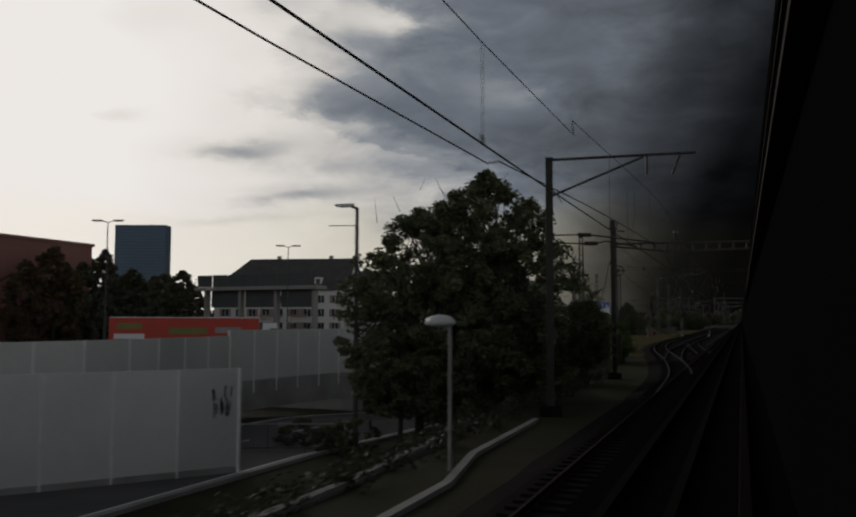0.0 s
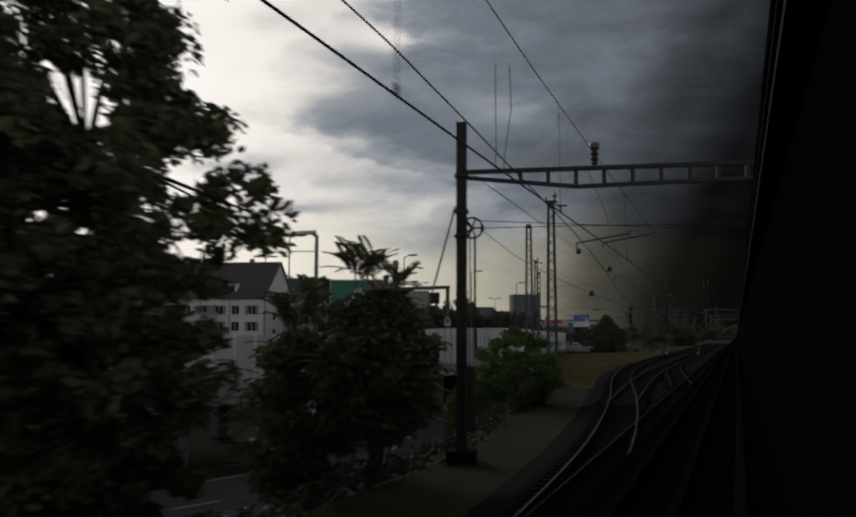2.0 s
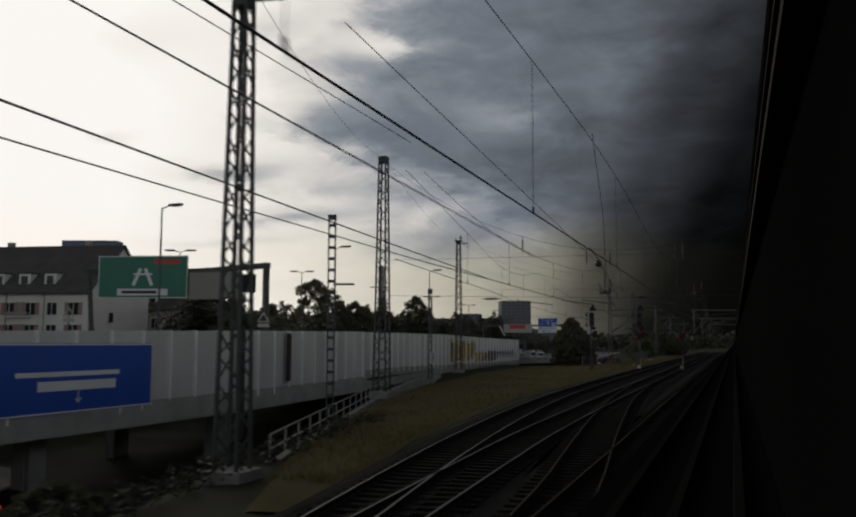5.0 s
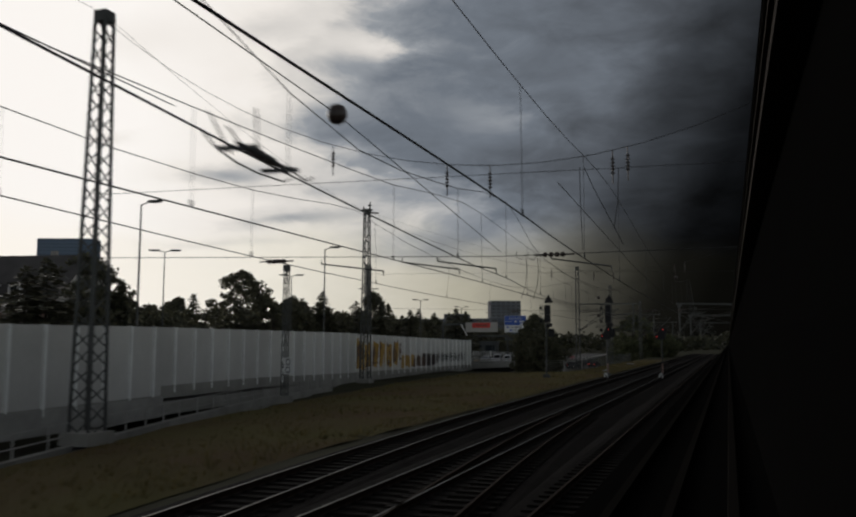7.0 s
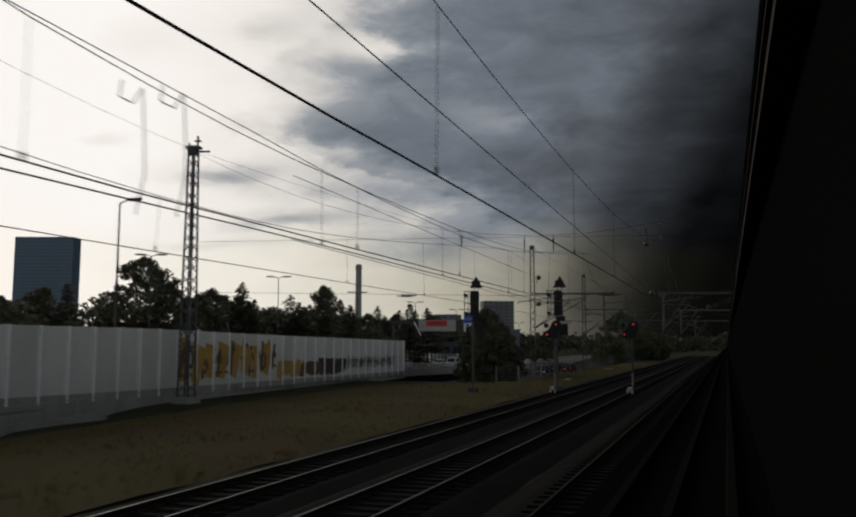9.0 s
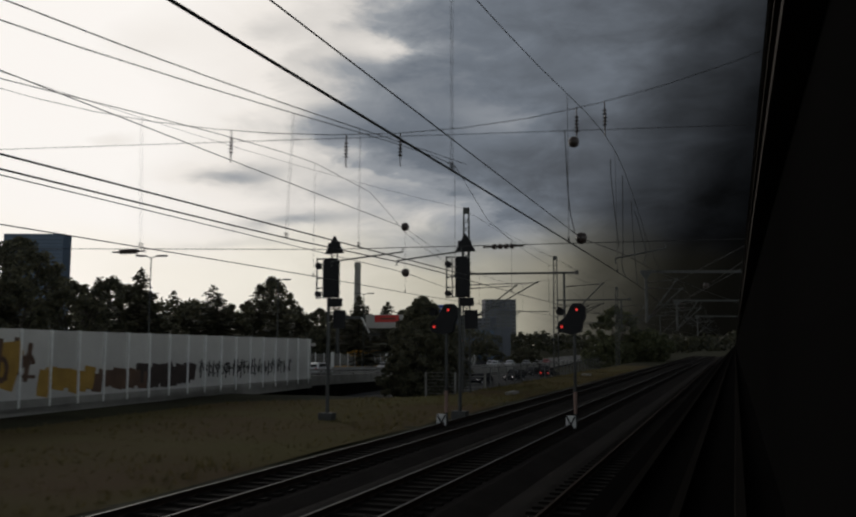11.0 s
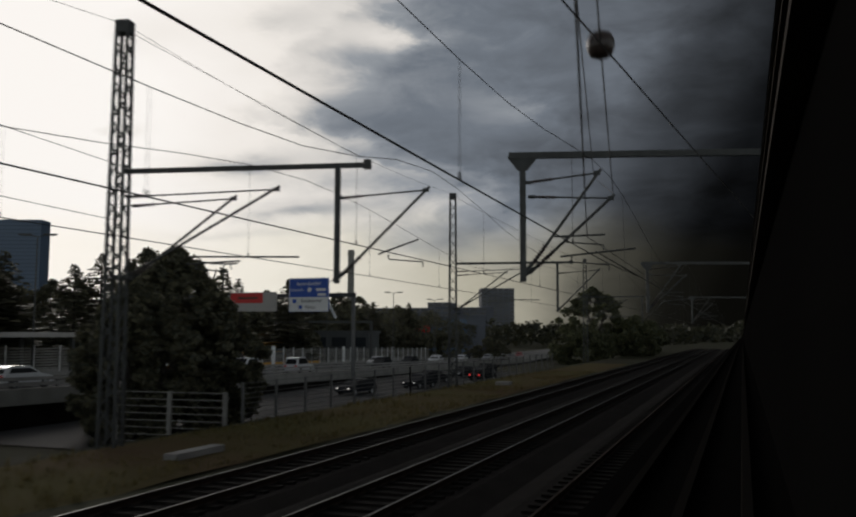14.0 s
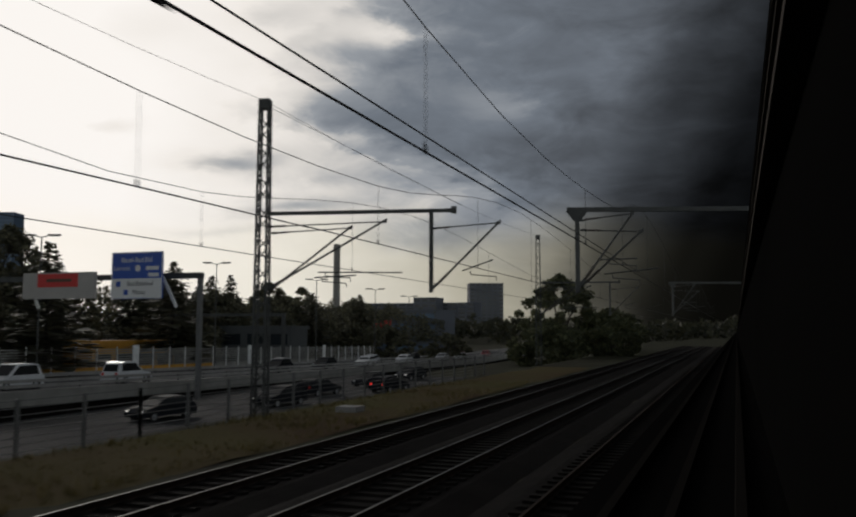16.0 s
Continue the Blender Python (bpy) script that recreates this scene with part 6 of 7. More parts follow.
words("Lörrach", 0.52, SIGN_WHITE, t, (-1.6, -0.012, 1.08), ROT)
words("Riehen", 0.52, SIGN_WHITE, t, (1.75, -0.012, 1.08), ROT)
part("route_badge", Mesh().tube((0.1, -0.005, 1.08), (0.1, -0.016, 1.08), 0.26, n=18), SIGN_WHITE, t)
part("white_panel", Mesh().box((0.1, -0.01, 0.2), (4.4, 0.014, 1.15)), SIGN_WHITE, t)
words("Zentrum Nord", 0.46, SIGN_BLACK, t, (0.45, -0.03, 0.18), ROT)
for x, z, w in ((0.2, 0.58, 2.6), (0.3, -0.22, 1.6)):
    part("bar", Mesh().box((x, -0.022, z), (w, 0.012, 0.2)), SIGN_BLACK, t)
part("route_badge", Mesh().tube((-1.75, -0.018, 0.18), (-1.75, -0.028, 0.18), 0.2, n=14), SIGN_BLUE, t)
arrow_down(t, 0.2, -1.0, 0.7, SIGN_WHITE)
t, b, L = wall_sign("cycle_sign", 100.9, 103.6, 3.34, 0.4, SIGN_WHITE, SIGN_BLACK, "white cycle route sign with a black bicycle")
bicycle_mark(t, 0, 0.5, 0.8)
bars(t, [(0, -0.4, 1.2, 0.16), (0, -0.65, 1.5, 0.16)], SIGN_BLACK)
arrow_down(t, 0, -1.05, 0.5, SIGN_BLACK)
t, b, L = wall_sign("direction_sign", 104.4, 116.0, 3.5, 0.25, SIGN_BLUE, SIGN_WHITE, "wide blue direction sign with a white strip")
bars(t, [(0, 0.2, 6.5, 0.22), (0.5, -0.35, 5.0, 0.45)], SIGN_WHITE)
arrow_down(t, 0.5, -1.0, 0.6, SIGN_WHITE)

# green motorway sign on its gantry
gx = (-53.3 - 45.4) / 2
t = thing("motorway_sign", "green motorway sign with a white motorway symbol", "road sign", at=(gx, 139.9, 9.3), turn=math.degrees(math.atan2(2.2, 7.9)))
board(t, "sheet", 8.2, 3.8, SIGN_GREEN, rim=SIGN_WHITE)
for g in (-1, 1):
    part("symbol", Mesh().beam((g * 0.85, -0.01, -0.75), (g * 0.22, -0.01, 0.75), 0.012, 0.3), SIGN_WHITE, t)
part("symbol", Mesh().box((0, -0.012, 0.25), (1.7, 0.012, 0.16)), SIGN_WHITE, t)
part("strip", Mesh().box((0, -0.01, -1.35), (4.6, 0.014, 0.6)), SIGN_WHITE, t)
part("bar", Mesh().box((-0.3, -0.022, -1.35), (3.2, 0.012, 0.26)), SIGN_BLACK, t)
part("bar", Mesh().box((-0.9, -0.01, 1.35), (4.0, 0.012, 0.34)), SIGN_GREEN, t)
part("bar", Mesh().box((2.2, -0.012, 1.35), (2.4, 0.012, 0.36)), SIGN_RED, t)
gan = thing("sign_gantry", "grey steel sign gantry over the motorway", "gantry", at=(gx, 140.4, -0.5))
part("beam", Mesh().beam((-6, -1.2, 10.4), (-4.4, 1.7, 10.4), 0.4, 0.45).beam((-4.4, 1.7, 10.4), (5.2, 1.7, 10.4), 0.4, 0.45).beam((5.2, 1.7, 10.4), (13.8, -2.2, 10.3), 0.4, 0.45), STEEL, gan)
part("post", Mesh().box((-5.0, -1.0, 2.6), (0.4, 0.4, 5.4)).beam((-5.0, -1.0, 5.2), (-5.6, -0.9, 10.3), 0.3), STEEL, gan)
part("post", Mesh().box((13.6, -2.2, 5.1), (0.4, 0.4, 10.4)), STEEL, gan)
part("sign_back", Mesh().box((8.3, -1.6, 8.8), (5.0, 0.15, 2.3)), GREY_PLASTER, gan, "grey back of a motorway sign")
part("control_box", Mesh().box((11.6, -1.8, 8.9), (1.3, 0.5, 1.5)), SIGNAL_BLACK, gan, "dark signal box")
t = thing("warning_sign", "white triangular warning sign on a post behind the noise wall", "warning sign", "warning signs", at=(-35.5, 137.5, 5.0), turn=30)
for p, q in (((-0.42, 0.2), (0.42, 0.2)), ((0.42, 0.2), (0, 0.92)), ((0, 0.92), (-0.42, 0.2))):
    part("edge", Mesh().beam((p[0], 0, p[1]), (q[0], 0, q[1]), 0.04, 0.09), BANNER, t)
part("plate", Mesh().box((0, 0.0, -0.1), (0.9, 0.05, 0.28)), BANNER, t)
bars(t, [(0, -0.1, 0.6, 0.1)], SIGN_BLACK)
t.children[-1].location.y -= 0.03
part("post", Mesh().tube((0, 0.08, -5.2), (0, 0.08, 1.0), 0.05), STEEL, t)
copy_thing(t, pose(-51.0, 133.0, 5.4, 0, 0, 30))
for y, zb, zt in ((125.0, -2.6, 4.3), (131.7, 0.8, 4.2)):
    cp = thing("cable_post", "dark flat steel post fixed to the face of the noise wall", "post", at=(wall_x(y) + 0.34, y, zb), turn=10)
    part("channel", Mesh().box((0, 0, (zt - zb) / 2), (0.16, 0.42, zt - zb)), BROWNSTEEL, cp)
    part("flange", Mesh().box((0.1, 0, (zt - zb) / 2), (0.05, 0.52, zt - zb - 0.2)), BROWNSTEEL, cp)

# motorway truck with a red tarpaulin
tk = thing("truck", "articulated truck with a red tarpaulin trailer on the road", "truck", at=(-63.8, 86.3, -0.42), turn=41.6)
body = part("trailer", Mesh().box((0, 0, 2.65), (17.5, 2.5, 2.9)), TRUCK_RED, tk, "red tarpaulin trailer")
part("trailer_roof", Mesh().box((0, 0, 4.14), (17.6, 2.6, 0.10)), SIGN_WHITE, body)
part("mark", Mesh().box((-6.5, -1.262, 1.9), (3.4, 0.012, 0.6)), SIGN_WHITE, body)
part("mark", Mesh().box((-6.5, -1.262, 3.1), (2.8, 0.012, 0.7)), OLIVE, body)
part("mark", Mesh().box((0.2, -1.262, 2.5), (4.5, 0.012, 0.8)), OLIVE, body)
part("mark", Mesh().box((5.0, -1.262, 2.6), (3.2, 0.012, 0.7)), COPING, body)
cab = part("cab", Mesh().hexa([(9.2, -1.2, 0.6), (11.4, -1.2, 0.6), (11.4, 1.2, 0.6), (9.2, 1.2, 0.6)], [(9.2, -1.2, 3.5), (11.0, -1.2, 3.5), (11.0, 1.2, 3.5), (9.2, 1.2, 3.5)]), CAR_WHITE, tk, "white cab")
part("cab_window", Mesh().box((10.6, -1.215, 2.4), (0.9, 0.03, 0.8)), GLASS, cab)
for x in (-7, -5.6, -4.2, 5.5, 10.2):
    for s in (-1, 1):
        part("wheel", Mesh().tube((x, s * 0.9, 0.5), (x, s * 1.2, 0.5), 0.5, n=16), RUBBER, tk)


# ---- railway signals ----
def main_signal(at, base, top, label):
    """Colour-light signal seen from behind: pole, long dark housing, cage, triangular board."""
    x, y = at
    t = thing("railway_signal", label, "railway signal", "railway signals", at=(x, y, base))
    h = top - base
    part("pole", Mesh().tube((-0.3, 0, 0), (-0.3, 0, h - 3.2), 0.10, 0.09, 10), STEEL, t, "grey steel pole")
    part("base_box", Mesh().box((-0.3, 0, 0.35), (0.75, 0.6, 0.75)), STEEL, t)
    hs = Mesh()
    w, d, hx = 0.31, 0.30, -0.14
    z0_, z1_ = h - 3.28, h - 1.20
    ring_ = [(-w, -d), (w, -d), (w, d), (-w, d)]
    hs.hexa([(hx + a, b, z0_) for a, b in ring_], [(hx + a, b, z1_ - 0.12) for a, b in ring_])
    hs.hexa([(hx + a, b, z1_ - 0.12) for a, b in ring_], [(hx + a * 0.72, b * 0.7, z1_) for a, b in ring_])
    hb = part("housing", hs, SIGNAL_BLACK, t, "long black signal housing")
    for k in range(4):
        part("visor", Mesh().tube((hx, 0.28, z0_ + 0.3 + 0.5 * k), (hx, 0.75, z0_ + 0.3 + 0.5 * k), 0.13), SIGNAL_BLACK, hb)
        part("hinge", Mesh().box((hx + w + 0.06, 0, z0_ + 0.25 + 0.5 * k), (0.12, 0.1, 0.05)), STEEL, hb)
    part("lower_box", Mesh().box((0.08, 0, z0_ - 0.26), (0.62, 0.45, 0.42)), SIGNAL_BLACK, t)
    part("plate", Mesh().box((0.28, 0.1, z0_ - 1.15), (0.68, 0.08, 0.95)), SIGNAL_BLACK, t)
    # triangular board with a square back plate
    part("triangle_board", Mesh().hexa([(-0.56, -0.03, h - 0.95), (0.56, -0.03, h - 0.95), (0.56, 0.03, h - 0.95), (-0.56, 0.03, h - 0.95)], [(-0.02, -0.03, h), (0.02, -0.03, h), (0.02, 0.03, h), (-0.02, 0.03, h)]), SIGNAL_BLACK, t, "dark triangular board")
    part("back_plate", Mesh().box((-0.05, 0.06, h - 0.62), (0.72, 0.05, 0.52)), SIGNAL_BLACK, t)
    for s in (-0.16, 0.16):
        part("stem", Mesh().box((s, 0, h - 1.05), (0.06, 0.06, 0.35)), STEEL, t)
    cage = part("cage", Mesh().box((-1.02, 0, (z0_ + z1_) / 2), (0.06, 0.06, z1_ - z0_ + 0.1)), STEEL, t, "grey steel service cage")
    part("upright", Mesh().box((-0.82, 0.35, (z0_ + z1_) / 2), (0.05, 0.05, z1_ - z0_)), STEEL, cage)
    for k in range(5):
        z = z0_ + (z1_ - z0_) * k / 4
        part("rung", Mesh().box((-0.72, 0, z), (0.7, 0.05, 0.05)), STEEL, cage)
        part("rung", Mesh().box((-1.0, 0.17, z), (0.05, 0.4, 0.05)), STEEL, cage)
    for z in (z1_ - 0.35, z0_ + 0.2):
        part("lamp_box", Mesh().tube((-0.95, -0.1, z), (-0.95, 0.2, z), 0.15, n=10), SIGNAL_BLACK, cage)
    return t


s1 = main_signal((-19.8, 205.3), -0.7, 9.31, "tall railway signal with a service cage beside the verge")
s2 = main_signal((-12.95, 206.6), -0.5, 9.30, "tall railway signal with a service cage between tracks")


def low_signal(at, label):
    """Shunting signal with an angled head, two red lights, and a cross board at its foot."""
    x, y = at
    t = thing("shunting_signal", label, "railway signal", "shunting signals", at=(x, y, -0.45))
    part("pole", Mesh().tube((0.1, 0, 0), (0.1, 0, 4.9), 0.075, 0.07, 10), STEEL, t)
    head = Mesh()
    out = [(-0.58, 4.62), (0.0, 4.5), (0.42, 4.62), (0.5, 5.05), (0.62, 5.3), (0.62, 5.75), (0.44, 5.93), (0.06, 5.93), (-0.1, 5.7), (-0.3, 5.3), (-0.6, 5.08), (-0.68, 4.85)]
    n = len(out)
    head.v = [(a, -0.12, z) for a, z in out] + [(a, 0.22, z) for a, z in out]
    head.f = [tuple(range(n)), tuple(reversed(range(n, 2 * n)))] + [(k, n + k, n + (k + 1) % n, (k + 1) % n) for k in range(n)]
    hd = part("head", head, SIGNAL_BLACK, t, "black angled signal head")
    for a, z in ((0.24, 5.64), (-0.46, 4.86)):
        part("red_lens", Mesh().tube((a, -0.121, z), (a, -0.16, z), 0.062, n=14), RED_GLOW, hd, "glowing red lens")
        part("hood", Mesh().box((a, -0.28, z + 0.13), (0.24, 0.34, 0.03)), SIGNAL_BLACK, hd)
    part("bell", Mesh().tube((-0.55, -0.1, 5.55), (-0.55, 0.25, 5.55), 0.17, n=14), SIGNAL_BLACK, hd)
    part("hood", Mesh().box((-0.62, -0.25, 5.72), (0.4, 0.4, 0.03)), SIGNAL_BLACK, hd)
    bd = part("cross_board", Mesh().box((-0.1, -0.12, 0.42), (0.46, 0.03, 0.82)), SIGN_WHITE, t, "white board with a black cross")
    for g in (-1, 1):
        part("cross_bar", Mesh().beam((-0.1 - g * 0.2, -0.14, 0.04), (-0.1 + g * 0.2, -0.14, 0.80), 0.012, 0.075), SIGN_BLACK, bd)
    part("mast_band", Mesh().tube((0.1, 0, 0.9), (0.1, 0, 1.9), 0.085, n=10), SHUTTER, t)
    return t


low_signal((-12.81, 202.85), "low shunting signal showing two red lights between tracks")
low_signal((-7.03, 204.15), "low shunting signal showing two red lights between tracks")

# kilometre board on the short mast
t = thing("kilometre_board", "white kilometre board on the lattice mast", "sign", at=(-29.0, 159.85, 2.0))
part("sheet", Mesh().box((0, 0, 0), (0.7, 0.04, 1.15)), SIGN_WHITE, t)
for z in (-0.27, 0.27):
    m = Mesh()
    for k in range(12):
        a1, a2 = math.tau * k / 12, math.tau * (k + 1) / 12
        m.beam((0.17 * math.cos(a1), -0.03, z + 0.2 * math.sin(a1)), (0.17 * math.cos(a2), -0.03, z + 0.2 * math.sin(a2)), 0.012, 0.07)
    part("figure", m, SIGN_BLACK, t)
part("clamp", Mesh().box((-0.2, 0.1, 0), (0.5, 0.16, 0.3)), STEEL, t)

# railing along the trench where the street climbs again
tr_ = thing("railing", "pale tubular railing along the trench", "railing", kind="structure")
tl = [(-15.0, 104.0, 0.45), (-19.5, 118.3, 0.45), (-23.9, 132.6, 0.46), (-28.0, 146.2, 0.47), (-32.2, 162.0, 0.48), (-34.8, 178.0, 0.5)]
for dz in (0.0, -0.5):
    part("rail", Mesh().sweep([(x, y, z + dz) for x, y, z in tl], [(-0.024, -0.024), (0.024, -0.024), (0.024, 0.024), (-0.024, 0.024)]), COPING, tr_)
for (x0, y0, z_), (x1, y1, _) in zip(tl, tl[1:]):
    for k in range(6):
        part("post", Mesh().box((x0 + (x1 - x0) * k / 6, y0 + (y1 - y0) * k / 6, -0.05), (0.06, 0.06, 1.0)), COPING, tr_)
single("trench_kerb", Mesh().sweep([(x + 0.25, y, 0.0) for x, y, z in tl], [(-0.15, -1.2), (0.15, -1.2), (0.15, -0.36), (-0.15, -0.36)]), CONCRETE, "grey concrete kerb along the trench", "kerb", kind="structure")

# sprayed lettering on the noise wall: plain shapes in its colours
gr = random.Random(8)


def sprayed(name, y0, y1, z0_, z1_, mat, n, label, bar=0.2):
    t = thing(name, label, "graffiti", "graffiti on the noise wall", at=(wall_x((y0 + y1) / 2) + 0.1, (y0 + y1) / 2, z0_))
    for k in range(n):
        y = y0 + (y1 - y0) * (k + 0.5) / n
        x = wall_x(y) + 0.085
        zb = gr.uniform(0, 0.25) * (z1_ - z0_)
        zt = (z1_ - z0_) * gr.uniform(0.75, 1.0)
        w = (y1 - y0) / n
        o = t.location
        b_ = Mesh().beam((x - o.x, y - o.y - w * 0.2, zb), (x - o.x, y - o.y + w * gr.uniform(-0.3, 0.3), zt), 0.012, w * bar * 4)
        if gr.random() < 0.7:
            zz = zb + (zt - zb) * gr.choice((0.15, 0.5, 0.85))
            b_.beam((x - o.x + 0.002, y - o.y - w * 0.5, zz), (x - o.x + 0.002, y - o.y + w * 0.5, zz + gr.uniform(-0.2, 0.2)), 0.012, w * bar * 2.2)
        if bar < 0.1:
            # loops of the letters
            cz, rr = zb + (zt - zb) * gr.uniform(0.3, 0.7), (zt - zb) * gr.uniform(0.16, 0.3)
            pts_ = [(x - o.x + 0.004, y - o.y + rr * 0.7 * math.cos(q * math.tau / 9), cz + rr * math.sin(q * math.tau / 9)) for q in range(gr.choice((6, 8, 10)))]
            for p_, q_ in zip(pts_, pts_[1:]):
                b_.beam(p_, q_, 0.012, w * bar * 3.2)
        part("stroke", b_, mat, t)
    return t


sprayed("graffiti", 187.0, 201.8, 0.75, 4.1, GRAFFITI, 8, "ochre sprayed lettering on the noise wall", 0.23)
sprayed("graffiti", 187.4, 203.0, 0.85, 4.0, GRAFFITI_BROWN, 15, "brown outline of sprayed lettering on the noise wall", 0.08)
sprayed("graffiti", 203.4, 208.0, 0.55, 2.2, GRAFFITI, 7, "ochre sprayed patch low on the noise wall", 0.36)
sprayed("graffiti", 207.4, 213.5, 0.55, 2.0, GRAFFITI_BROWN, 9, "brown sprayed patch low on the noise wall", 0.40)
sprayed("graffiti", 212.6, 219.5, 0.5, 2.3, GRAFFITI_DARK, 12, "blackish brown sprayed patch on the noise wall", 0.42)
sprayed("graffiti", 220.3, 236.5, 0.7, 2.4, SIGN_BLACK, 26, "black sprayed letters on the noise wall", 0.055)

# ---- beside the main road ----
def fence_panel(name, pts, z0_, z1_, gap, mat, label, wires, bar=0.012, post=0.05):
    """Posts with level wires between them."""
    t = thing(name, label, "fence", kind="structure")
    for (x0, y0), (x1, y1) in zip(pts, pts[1:]):
        L = math.hypot(x1 - x0, y1 - y0)
        n = max(1, round(L / gap))
        for k in range(n + 1):
            part("post", Mesh().box((x0 + (x1 - x0) * k / n, y0 + (y1 - y0) * k / n, (z0_ + z1_) / 2), (post, post, z1_ - z0_ + 0.1)), mat, t)
        for k in range(wires):
            z = z0_ + 0.1 + (z1_ - z0_ - 0.1) * k / (wires - 1)
            part("bar", Mesh().beam((x0, y0, z), (x1, y1, z), bar), mat, t)
    return t


fence_panel("fence", [(-27.3, 239.9), (-21.7, 240.4)], -1.7, 0.95, 2.9, CONCRETE, "grey steel bar fence beside the track", 9, 0.035, 0.16)
fence_panel("mesh_fence", [(-21.5, 241.5), (-21.4, 262.0), (-21.8, 310.0)], -1.3, 1.35, 3.0, GALV, "grey wire mesh fence above the car park", 12, 0.026, 0.10)
single("concrete_trough", Mesh().box((-16.9, 231.6, -0.28), (0.5, 2.6, 0.25)), COPING, "pale concrete cable trough on the verge", "trough")
single("concrete_block", Mesh().box((-17.8, 273.0, -0.25), (1.1, 1.0, 0.35)), COPING, "pale concrete footing block on the verge", "block")

gr_ = thing("guard_rail", "grey double guard rail along the main road", "guard rail", kind="structure")
gl = [(wall_x(y) - 0.9, y, along(ROAD_DROP, y) + 0.95) for y in (242, 255, 270, 285, 300, 320, 345, 380, 420, 480)]
for dz in (0.0, -0.32):
    part("beam", Mesh().sweep([(x, y, z + dz) for x, y, z in gl], [(-0.03, -0.11), (0.03, -0.08), (0.0, 0.0), (0.03, 0.08), (-0.03, 0.11)]), COPING, gr_)
for k in range(44):
    y = 243 + 4 * k
    part("post", Mesh().box((wall_x(y) - 0.98, y, along(ROAD_DROP, y) + 0.6), (0.10, 0.12, 0.75)), STEEL, gr_)
md_ = thing("guard_rail", "grey guard rail between the carriageways", "guard rail", kind="structure")
part("beam", Mesh().sweep([(wall_x(y) - 9.0, y, along(ROAD_DROP, y) + 0.85) for y in (242, 262, 285, 310, 345, 380, 420, 480)], [(-0.05, -0.15), (0.05, -0.15), (0.05, 0.15), (-0.05, 0.15)]), COPING, md_)
for k in range(30):
    y = 243 + 6 * k
    part("post", Mesh().box((wall_x(y) - 9.0, y, along(ROAD_DROP, y) + 0.5), (0.10, 0.12, 0.6)), STEEL, md_)
# far barrier: dark slatted screens between pale posts
sc = thing("road_screen", "dark slatted screen with pale posts along the main road", "screen", kind="structure")
for k in range(44):
    y = 246 + 3.2 * k
    x = wall_x(y) - 16.7
    z = along(ROAD_DROP, y) + 0.25
    wide = k % 8 == 4
    part("post", Mesh().box((x + 0.1, y, z + 1.45), (0.12, 0.95 if wide else 0.07, 2.9 if wide else 2.6)), POSTS, sc)
    x2, y2 = wall_x(y + 3.2) - 16.7, y + 3.2
    for j in range(8):
        part("slat", Mesh().beam((x, y, z + 0.75 + 0.24 * j), (x2, y2, z + 0.75 + 0.24 * j), 0.05, 0.13), CONCRETE, sc)
    part("kick_board", Mesh().beam((x, y, z + 0.35), (x2, y2, z + 0.35), 0.08, 0.6), YELLOW if 12 <= k <= 24 else CONCRETE, sc)

# car park surface below the fence
cp_mesh = Mesh()
for j in range(16):
    y = 240 + 6 * j
    cp_mesh.v += [(-38.6 - 0.06 * (y - 240), y, -1.84), (-25.2, y, -1.84)]
    if j:
        cp_mesh.f.append((2 * j - 2, 2 * j - 1, 2 * j + 1, 2 * j))
single("pavement", cp_mesh, TARMAC, "dark tarmac of the car park below the fence", "pavement", kind="structure")
# sign gantry
sg = thing("sign_gantry", "grey steel sign gantry over the main road", "gantry", at=(-40.0, 291.9, -2.2))
part("post", Mesh().box((0, 0, 5.0), (0.34, 0.34, 10.2)), GALV, sg)
part("post", Mesh().box((-22, 0, 5.0), (0.45, 0.45, 10.2)), STEEL, sg)
part("beam", Mesh().box((-11, 0, 10.15), (22.4, 0.4, 0.45)), STEEL, sg)
for x in (-3.4, -17.5):
    part("brace", Mesh().beam((x, -0.3, 10.1), (x + 1.4, -0.3, 7.6), 0.12, 0.25), POSTS, sg)
t = thing("direction_sign", "blue direction sign with a white lower panel on the gantry", "road sign", at=(-44.35, 289.6, 7.9))
board(t, "sheet", 4.9, 3.7, SIGN_BLUE, rim=SIGN_WHITE, thick=0.12)
words("Basel-Bad.Bhf", 0.55, SIGN_WHITE, t, (0, -0.012, 1.2), ROT)
words("Lörrach", 0.5, SIGN_WHITE, t, (-1.45, -0.012, 0.55), ROT)
part("route_badge", Mesh().tube((0.1, -0.004, 0.55), (0.1, -0.014, 0.55), 0.26, n=18), SIGN_WHITE, t)
bars(t, [(1.5, 0.55, 1.2, 0.3), (1.6, 0.02, 1.0, 0.3)], SIGN_WHITE)
lw = part("lower_panel", Mesh().box((0, -0.006, -1.0), (4.7, 0.012, 1.5)), SIGN_WHITE, t)
words("Bad.Bahnhof", 0.5, SIGN_BLACK, t, (0.35, -0.018, -0.68), ROT)
words("Messe", 0.5, SIGN_BLACK, t, (0.25, -0.018, -1.35), ROT)
for x, z in ((-1.75, -0.68), (-1.0, -1.35)):
    part("pictogram", Mesh().box((x, -0.016, z), (0.42, 0.012, 0.42)), SIGN_BLUE, t)
part("hanger", Mesh().box((0, 1.3, 0.5), (0.2, 2.4, 0.2)), STEEL, t)
